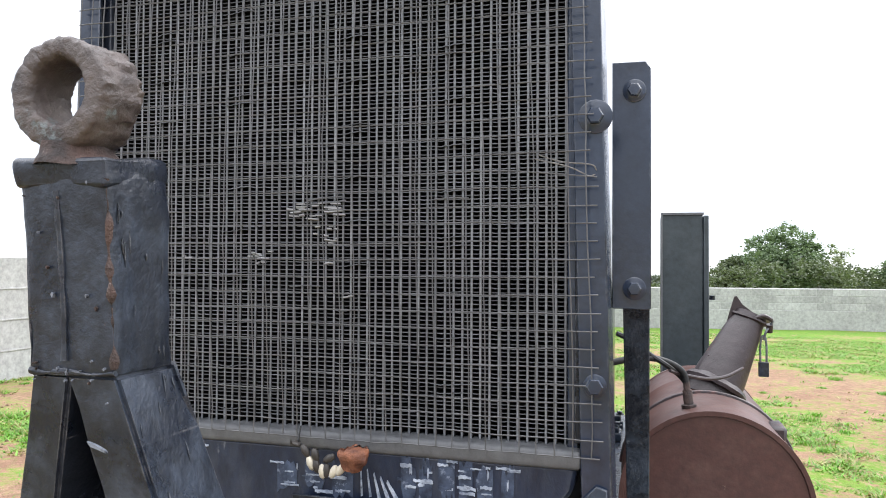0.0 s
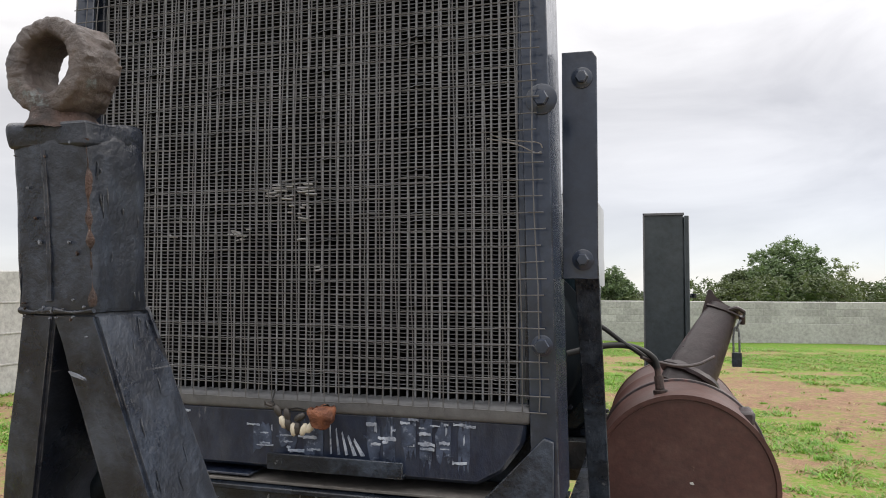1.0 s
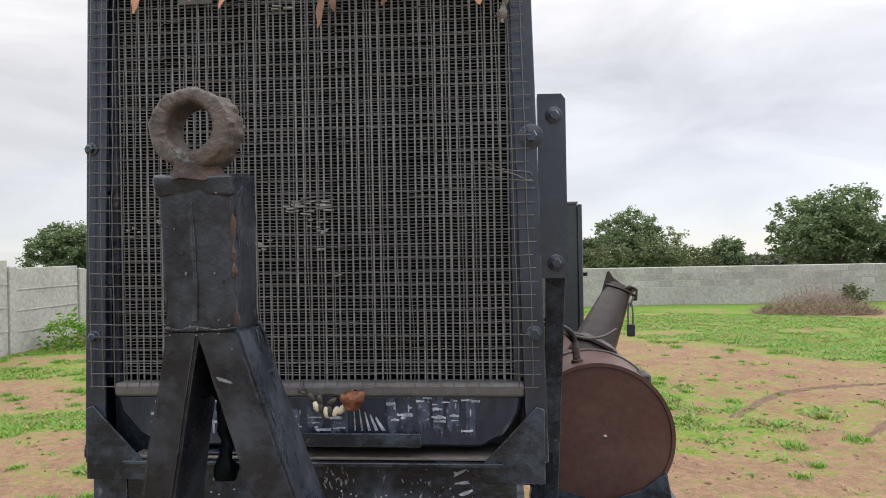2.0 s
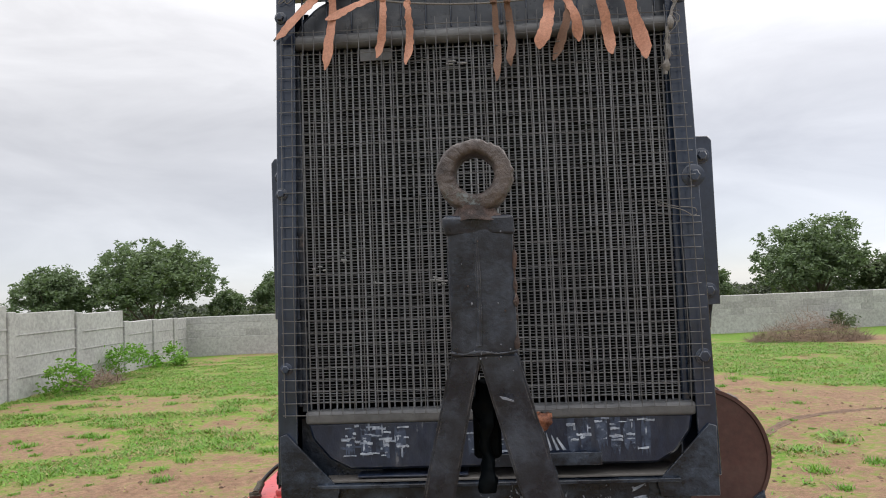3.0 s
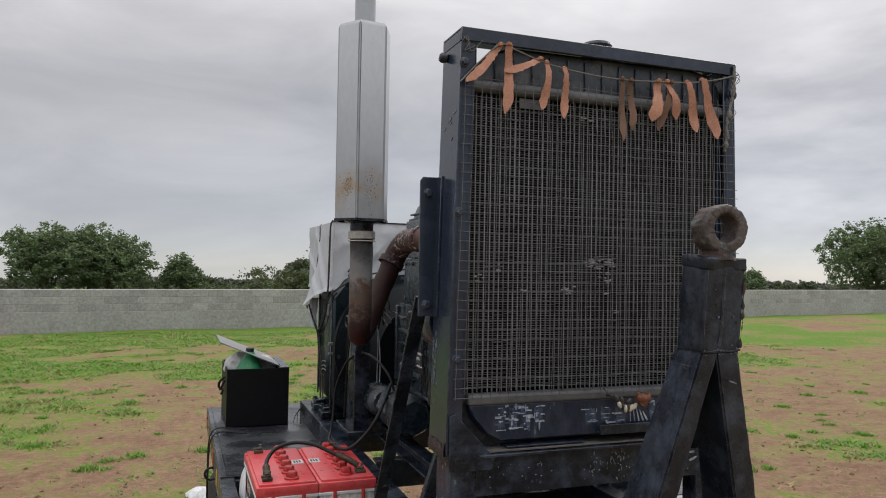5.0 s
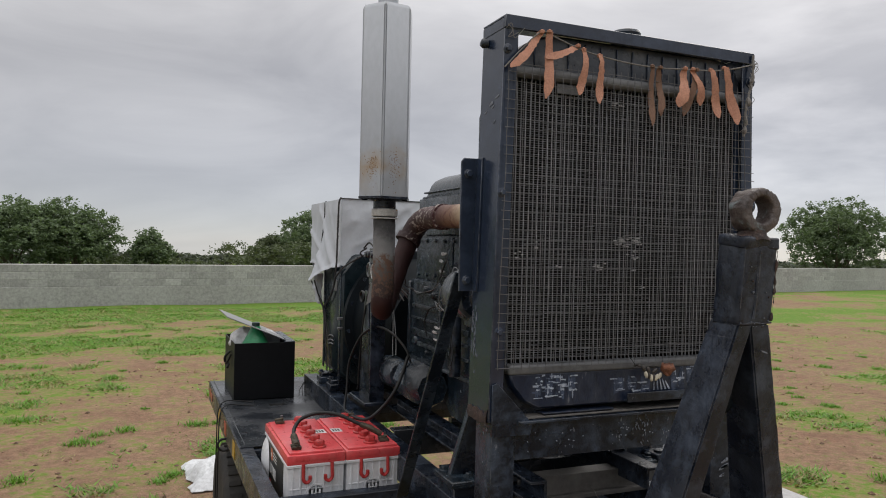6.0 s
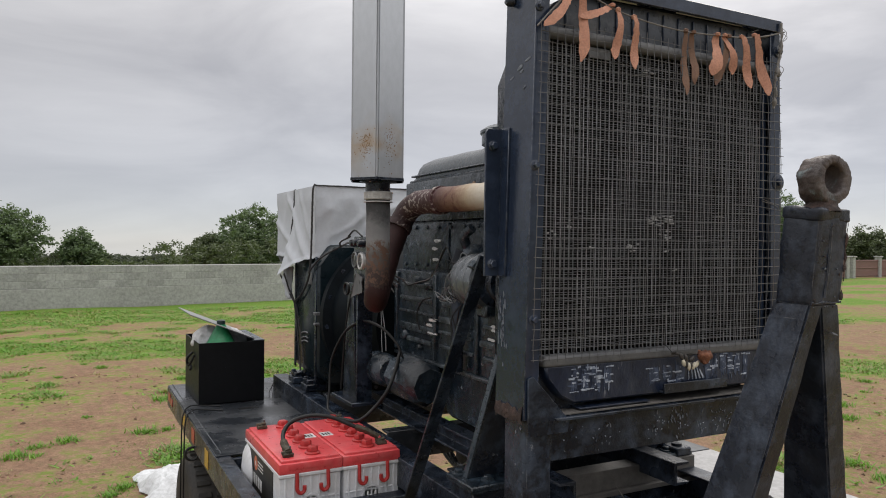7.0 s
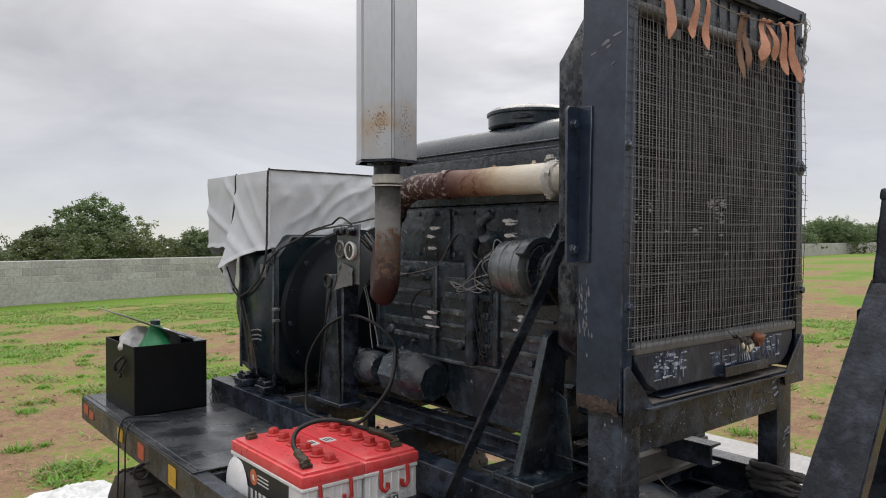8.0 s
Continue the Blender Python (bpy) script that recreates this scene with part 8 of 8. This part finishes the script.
def battery(root, x0, x1, y0, y1, zb, zt, labelled):
    w = x1 - x0
    case = part("case", box(x0 + 0.004, x1 - 0.004, y0 + 0.006, y1 - 0.006, zb, zt - 0.045, 0.006, 2), CASE, root)
    for k in range(7):
        xx = x0 + 0.022 + (w - 0.044) * k / 6
        part("rib", box(xx - 0.0035, xx + 0.0035, y0 + 0.002, y0 + 0.0075, zb + 0.01, zt - 0.05, 0.0015), CASE, case)
    for z in (zb + 0.02, zb + 0.075, zb + 0.13, zt - 0.062):
        part("rib", box(x0 + 0.012, x1 - 0.012, y0 + 0.0025, y0 + 0.0075, z, z + 0.006, 0.0015), CASE, case)
    c = Vector(((x0 + x1) / 2, y0 + 0.004, (zb + zt) / 2 - 0.025))
    part("roundel", join(lathe([(0.040, 0), (0.040, 0.005), (0.033, 0.005), (0.033, 0)], axis_matrix(c, c - Vector((0, 1, 0))), 28), box(c.x - 0.018, c.x - 0.010, y0 - 0.001, y0 + 0.004, c.z - 0.018, c.z + 0.018, 0.002), box(c.x + 0.010, c.x + 0.018, y0 - 0.001, y0 + 0.004, c.z - 0.018, c.z + 0.018, 0.002), box(c.x - 0.012, c.x + 0.012, y0 - 0.001, y0 + 0.004, c.z - 0.005, c.z + 0.005, 0.002)), CASE, case)
    lid = part("lid", box(x0, x1, y0, y1, zt - 0.048, zt - 0.012, 0.006, 2), RED, root, "red plastic battery lid")
    part("lid_top", box(x0 + 0.010, x1 - 0.006, y0 + 0.012, y1 - 0.012, zt - 0.016, zt - 0.004, 0.005, 2), RED, lid)
    part("lid_rim", join(box(x0 + 0.03, x1 - 0.03, y0 - 0.003, y0 + 0.012, zt - 0.036, zt - 0.012, 0.005, 2)), RED, lid)
    part("case_rim", box(x0 - 0.001, x1 + 0.001, y0 - 0.001, y1 + 0.001, zt - 0.060, zt - 0.047, 0.003), CASE, root)
    for k in range(6):
        yy = y0 + 0.062 + (y1 - y0 - 0.125) * k / 5
        part("vent_cap", join(lathe([(0.027, 0), (0.027, 0.007), (0.022, 0.010)], Matrix.Translation((x0 + (0.6 if labelled else 0.52) * w, yy, zt - 0.006)), 18), lathe([(0.0205, 0.008), (0.0205, 0.022), (0.016, 0.027), (0, 0.028)], Matrix.Translation((x0 + (0.6 if labelled else 0.52) * w, yy, zt - 0.006)), 6)), RED_CAP, lid)
    for hx in (x0 + 0.27 * w, x0 + 0.76 * w):
        s = -1 if hx > (x0 + x1) / 2 else 1
        part("carry_hook", sweep([(hx, y0 - 0.004, zt - 0.045), (hx, y0 - 0.007, zt - 0.075), (hx, y0 - 0.008, zt - 0.10), (hx + s * 0.012, y0 - 0.008, zt - 0.112), (hx + s * 0.024, y0 - 0.008, zt - 0.104), (hx + s * 0.025, y0 - 0.008, zt - 0.088)], 0.0065, 8, 5), RED_CAP, root, "red plastic carry hook")
    ty = 0.74 if labelled else 0.04
    part("tag", box(x0 + ty * w, x0 + (ty + 0.20) * w, y0 + 0.25, y0 + 0.305, zt - 0.0045, zt - 0.003, 0.0003), PRINT, lid, "white paper tag")
    for k in range(3):
        part("tag_bar", box(x0 + (ty + 0.03 + 0.05 * k) * w, x0 + (ty + 0.06 + 0.05 * k) * w, y0 + 0.262, y0 + 0.292, zt - 0.0032, zt - 0.0025, 0.0), STICKER, lid)
    if labelled:
        lb = part("label_film", box(x0 + 0.0005, x0 + 0.0045, y0 + 0.09, y1 - 0.05, zb + 0.02, zt - 0.055, 0.001), STICKER, root, "black printed label film")
        ly, lz = y0 + 0.33, zt - 0.095
        part("label_badge", lathe([(0.026, 0), (0, 0.0004)], axis_matrix((x0 + 0.0004, ly, lz), (x0 - 1, ly, lz)), 24), BADGE, lb)
        part("badge_centre", side([(ly - 0.008, lz - 0.010), (ly + 0.006, lz - 0.008), (ly + 0.010, lz + 0.004), (ly - 0.002, lz + 0.010)], x0 - 0.0004, 0.0006), PRINT, lb)
        for k, (wv, hv) in enumerate(((0.022, 0.042), (0.022, 0.042), (0.018, 0.042), (0.014, 0.042), (0.020, 0.042), (0.024, 0.042))):
            yy = ly + 0.075 - 0.031 * k
            part("name_bar", side([(yy - wv / 2, lz - 0.082), (yy + wv / 2, lz - 0.080), (yy + wv / 2, lz - 0.082 + hv), (yy - wv / 2, lz - 0.084 + hv)], x0 - 0.0004, 0.0008), PRINT, lb, "plain white printed bar")
        for k in range(3):
            part("small_print", side([(ly - 0.11, lz + 0.012 - 0.012 * k), (ly - 0.03, lz + 0.012 - 0.012 * k), (ly - 0.03, lz + 0.016 - 0.012 * k), (ly - 0.11, lz + 0.016 - 0.012 * k)], x0 - 0.0003, 0.0006), PRINT, lb)
        part("red_flash", side([(ly + 0.09, lz - 0.115), (ly + 0.03, lz - 0.105), (ly - 0.02, lz - 0.16), (ly + 0.05, lz - 0.165)], x0 - 0.0004, 0.0007), RED, lb)


battery(bat, -0.865, -0.647, 0.838, 1.350, 0.784, 1.055, True)
bat2 = thing("battery", (-0.535, 1.095, 0.783), "big grey-white truck battery with a red lid and vent caps", "battery", group="pair of batteries")
battery(bat2, -0.645, -0.432, 0.838, 1.350, 0.784, 1.055, False)


def lug(root, x, y, z):
    part("terminal", rough(join(lathe([(0.013, 0), (0.012, 0.02), (0.0, 0.021)], Matrix.Translation((x, y, z)), 12), box(x - 0.020, x + 0.018, y - 0.013, y + 0.013, z + 0.004, z + 0.019, 0.003), rod((x - 0.022, y, z + 0.020), (x + 0.012, y, z + 0.024), 0.006, 8)), 0.003, 90), TERMINAL, root, "corroded brass terminal clamp")
    part("terminal_bolt", rod((x + 0.008, y + 0.012, z + 0.008), (x + 0.008, y + 0.012, z + 0.036), 0.005, 8), ALLOY, root)


lug(bat, -0.812, 1.295, 1.046)
lug(bat, -0.821, 0.892, 1.046)
lug(bat2, -0.478, 0.905, 1.046)
lug(bat2, -0.505, 1.29, 1.046)
jump = thing("jumper_cable", (-0.63, 0.9, 1.05), "thick black cable bridging the two batteries", "cable")
part("cable", sweep([(-0.821, 0.900, 1.070), (-0.822, 0.945, 1.083), (-0.808, 1.00, 1.105), (-0.772, 1.03, 1.132), (-0.71, 1.02, 1.150), (-0.64, 0.99, 1.145), (-0.58, 0.955, 1.120), (-0.53, 0.93, 1.098), (-0.486, 0.910, 1.078)], 0.0074, 10, 8), CABLE, jump)
part("sleeve", rough(sweep([(-0.56, 0.945, 1.112), (-0.52, 0.925, 1.095), (-0.486, 0.910, 1.076)], 0.0118, 10, 5), 0.004, 120), TERMINAL, jump, "frayed taped cable end")
part("sleeve", rough(sweep([(-0.821, 0.890, 1.066), (-0.821, 0.92, 1.075), (-0.821, 0.95, 1.086)], 0.0135, 12, 4), 0.004, 120), TERMINAL, jump, "taped cable end")
loop_ = thing("starter_cable", (-0.45, 1.3, 1.0), "thick black cable looping from battery to starter", "cable")
part("cable", sweep([(-0.505, 1.29, 1.068), (-0.50, 1.40, 1.06), (-0.47, 1.53, 1.055), (-0.452, 1.565, 1.12), (-0.44, 1.575, 1.25), (-0.415, 1.50, 1.37), (-0.39, 1.42, 1.425), (-0.364, 1.357, 1.443), (-0.325, 1.27, 1.42), (-0.29, 1.20, 1.364), (-0.275, 1.175, 1.31)], 0.0056, 10, 8), CABLE, loop_)
part("cable", sweep([(-0.29, 1.17, 1.33), (-0.33, 1.12, 1.27), (-0.37, 1.10, 1.20), (-0.41, 1.13, 1.13), (-0.47, 1.16, 1.075), (-0.505, 1.28, 1.062)], 0.0075, 10, 8), CABLE, loop_)
part("swollen_side", lathe([(0.10, 0), (0.095, 0.006), (0.075, 0.015), (0.04, 0.022), (0, 0.024)], axis_matrix((-0.862, 1.30, 0.895), (-1.0, 1.31, 0.895)), 26), CASE, bat, "swollen grey-white case side")

# ---- tool box on the deck ----
tbx = thing("tool_box", (-0.70, 2.66, DZ), "open black steel tool box holding bottles and bags", "tool box")
TX0, TX1, TY0, TY1, TZ = -0.876, -0.535, 2.42, 2.90, 1.238
part("wall_front", box(TX0, TX1, TY0, TY0 + 0.006, DZ + 0.004, TZ, 0.001), MATT_BLACK, tbx)
part("wall_back", box(TX0, TX1, TY1 - 0.006, TY1, DZ + 0.004, TZ - 0.004, 0.001), MATT_BLACK, tbx)
part("wall_side", box(TX0, TX0 + 0.006, TY0 + 0.006, TY1 - 0.006, DZ + 0.004, TZ - 0.004, 0.001), MATT_BLACK, tbx, "black painted box side with a latch")
part("wall_side", box(TX1 - 0.006, TX1, TY0 + 0.006, TY1 - 0.006, DZ + 0.004, TZ - 0.004, 0.001), MATT_BLACK, tbx)
part("floor", box(TX0, TX1, TY0, TY1, DZ + 0.003, DZ + 0.01, 0.001), MATT_BLACK, tbx)
part("rim", join(box(TX1 - 0.06, TX1 + 0.002, TY0, TY1, TZ, TZ + 0.004, 0.001)), COVER, tbx)
lid_ = box(-0.36, 0.0, TY0 + 0.02, TY1 + 0.005, -0.002, 0.003, 0.001)
lid_.transform(Matrix.Translation((TX1 - 0.05, 0, TZ + 0.008)) @ pose(0, 0, 0, 0, 23, 0))
part("lid", lid_, LID_TIN, tbx, "raised sheet-metal lid")
for ya_, yb_ in ((TY0 + 0.06, TY0 + 0.13), (TY1 - 0.15, TY1 - 0.07)):
    part("hinge", rod((TX1 - 0.05, ya_, TZ + 0.008), (TX1 - 0.05, yb_, TZ + 0.008), 0.006, 8), BLACK, tbx)
part("latch", join(sweep([(TX0 - 0.004, 2.60, 1.17), (TX0 - 0.03, 2.61, 1.14), (TX0 - 0.03, 2.62, 1.11), (TX0 - 0.012, 2.61, 1.095), (TX0 - 0.02, 2.57, 1.08)], 0.007, 7, 5), sweep([(TX0 - 0.004, 2.55, 1.16), (TX0 - 0.02, 2.56, 1.12), (TX0 - 0.028, 2.59, 1.10)], 0.006, 7, 5)), CABLE, tbx, "black wire latch loop")
fun = thing("funnel_bottle", (-0.745, 2.50, 1.0), "green plastic bottle standing in the tool box", "bottle")
part("body", lathe([(0, 0), (0.09, 0), (0.092, 0.02), (0.092, 0.22), (0.080, 0.26), (0.030, 0.335), (0.024, 0.345), (0, 0.345)], Matrix.Translation((-0.745, 2.53, DZ + 0.012)) @ Matrix.Diagonal((0.95, 0.95, 1.16, 1)), 28), GREEN, fun)
part("cap", lathe([(0.023, 0), (0.023, 0.022), (0.018, 0.026), (0, 0.027)], Matrix.Translation((-0.745, 2.53, DZ + 0.410)), 18), CAP_GREEN, fun, "dark green bottle cap")
for k, (cx, cy, cz, r0, mt, lab) in enumerate(((-0.80, 2.62, 1.235, 0.075, PLASTIC_BAG, "crumpled white plastic bag in the tool box"), (-0.67, 2.68, 1.20, 0.085, CASE, "crumpled grey bag in the tool box"))):
    b = bmesh.new()
    bmesh.ops.create_icosphere(b, subdivisions=4, radius=r0)
    bmesh.ops.translate(b, vec=(cx, cy, cz), verts=b.verts)
    rough(rough(b, 0.03, 16), 0.01, 50)
    bag = box(cx - 0.05, cx + 0.05, cy - 0.06, cy + 0.06, DZ + 0.011, cz, 0.02, 2)
    solid("bag", join(b, bag), mt, lab, "bag")
cords = thing("electric_cable", (-0.94, 2.35, DZ), "thin dark cables trailing over the deck edge", "cable")
for x_, y_ in ((0.0, 0.0), (0.0, -0.10)):
    part("cord", sweep([(-0.78, 2.36 + y_, DZ + 0.006), (-0.86, 2.40 + y_, DZ + 0.008), (-0.93, 2.38 + y_, DZ + 0.012), (-0.965, 2.34 + y_, DZ - 0.03), (-0.972, 2.33 + y_, DZ - 0.2), (-0.97, 2.36 + y_, DZ - 0.45), (-0.975, 2.33 + y_, 0.06)], 0.0035, 6, 7), CABLE, cords)
for k in range(5):
    part("cord", sweep([(-0.50 + 0.02 * k, 2.45, DZ + 0.006), (-0.48 + 0.02 * k, 2.52 + 0.03 * k, DZ + 0.03 + 0.02 * k), (-0.44, 2.56, DZ + 0.06), (-0.42, 2.62, DZ + 0.01)], 0.0022, 5, 6), CABLE, cords)
part("ring", sweep([(-0.965 + 0.03 * math.cos(t_ * 0.63), 2.02, 0.78 + 0.03 * math.sin(t_ * 0.63)) for t_ in range(11)], 0.006, 6, 3), CABLE, cords)
slot = box(-0.70, -0.61, 2.25, 2.285, DZ + 0.0022, DZ + 0.004, 0.0006)
part("dark_slot", slot, CABLE, trailer)

# ---- white sheets and rope ----
def sheet(name, cx, cy, cz, sx, sy, h, seed, label, category, mat=PLASTIC_BAG):
    b = bmesh.new()
    bmesh.ops.create_grid(b, x_segments=28, y_segments=28, size=0.5)
    q = Vector((seed * 3.1, seed * 1.7, seed))
    low = []
    for v in b.verts:
        d = max(abs(v.co.x), abs(v.co.y)) * 2
        n1 = noise.fractal(Vector((v.co.x * 3, v.co.y * 3, 0)) + q, 0.8, 2.0, 4)
        z = h * max(0.0, (1 - d ** 2.5)) * (0.75 + 0.5 * n1) + 0.012
        v.co = Vector((cx + v.co.x * sx * (1 + 0.18 * n1), cy + v.co.y * sy * (1 - 0.15 * n1), cz + z))
    bmesh.ops.solidify(b, geom=list(b.faces), thickness=0.004)
    return solid(name, b, mat, label, category)


sheet("white_sack", -0.76, 4.0, 0.0, 0.52, 0.7, 0.14, 2, "crumpled white plastic sack lying on the ground", "sack")
coil = thing("rope_coil", (0.37, 0.03, 0.94), "dark rope wound round the foot of the stand's post", "rope")
rc = random.Random(8)
for k in range(6):
    ph, rx_, ry_ = rc.uniform(0, 6.28), rc.uniform(0.072, 0.098), rc.uniform(0.052, 0.068)
    cx_, cy_ = 0.372 + rc.uniform(-0.004, 0.012), 0.034 + rc.uniform(-0.006, 0.006)
    pts = []
    for i_ in range(11):
        th = ph + 0.628 * i_
        x = cx_ + rx_ * math.copysign(abs(math.cos(th)) ** 0.7, math.cos(th))
        pts.append((x, cy_ + ry_ * math.copysign(abs(math.sin(th)) ** 0.7, math.sin(th)), 1.018 - 0.013 * k - 0.36 * (x - 0.372) + rc.uniform(-0.006, 0.006)))
    part("turn", rough(sweep(pts, 0.0105, 8, 5), 0.004, 90), ROPE, coil)
part("loose_end", rough(sweep([(0.44, -0.03, 0.98), (0.47, -0.035, 0.955), (0.49, -0.03, 0.935), (0.485, -0.01, 0.90)], 0.011, 8, 5), 0.005, 80), ROPE, coil)
part("thin_end", sweep([(0.45, -0.035, 0.955), (0.42, -0.045, 0.945), (0.38, -0.05, 0.925), (0.33, -0.06, 0.86)], 0.0035, 6, 6), TWINE, coil, "thin frayed rope end")
part("front_plate", box(0.56, 0.95, -0.10, 0.695, DZ - 0.006, DZ, 0.001), SHEEN_PLATE, trailer, "steel front plate with sky sheen in its pale colour")
bwire = thing("loose_wire", (0.3, 0.2, 0.95), "thin bent bare wire under the cross beam", "wire")
part("wire", sweep([(0.05, 0.26, 1.02), (0.06, 0.22, 0.98), (0.08, 0.20, 0.96), (0.10, 0.22, 0.92), (0.16, 0.20, 0.88)], 0.002, 5, 6), TWINE, bwire)

# ---- blocks of the boundary wall ----
rng = random.Random(14)
blk = [to_mesh("block", box(-0.1995, 0.1995, -0.030, 0.0, 0.002, 0.187, 0.005), BLOCK, False), to_mesh("block", box(-0.199, 0.199, -0.0285, 0.0, 0.003, 0.186, 0.007), BLOCK, False)]
farblocks = []
for rw in range(3):
    z = 0.525 + 0.19 * rw
    for k in range(98):
        x = -8.3 + 0.405 * k + (0.2 if rw % 2 else 0.0)
        if x > 30:
            break
        m_ = wall_m @ pose(x + rng.uniform(-0.006, 0.006), rng.uniform(0, 0.003), z, 0, rng.uniform(-0.3, 0.3), 0)
        piece("block", blk[rng.random() < 0.4], wall_back, m_)
for rw in range(3):
    for k in range(108):
        x = 46.3 + 0.405 * k
        b = bmesh.new()
        farblocks.append((x, 0.525 + 0.19 * rw))
        b.free()
V, F = [], []
for x, z in farblocks:
    i = len(V)
    for dx in (-0.1995, 0.1995):
        for dy in (-0.03, 0.0):
            for dz in (0.002, 0.187):
                V.append(tuple(wall_m @ Vector((x + dx, dy, z + dz))))
    F += [(i, i + 1, i + 3, i + 2), (i + 4, i + 6, i + 7, i + 5), (i, i + 4, i + 5, i + 1), (i + 2, i + 3, i + 7, i + 6), (i + 1, i + 5, i + 7, i + 3), (i, i + 2, i + 6, i + 4)]
me = bpy.data.meshes.new("far_blocks")
me.from_pydata(V, [], F)
me.materials.append(BLOCK_FAR)
adopt(tagged(new("far_blocks", me), kind="stuff"), wall_back)
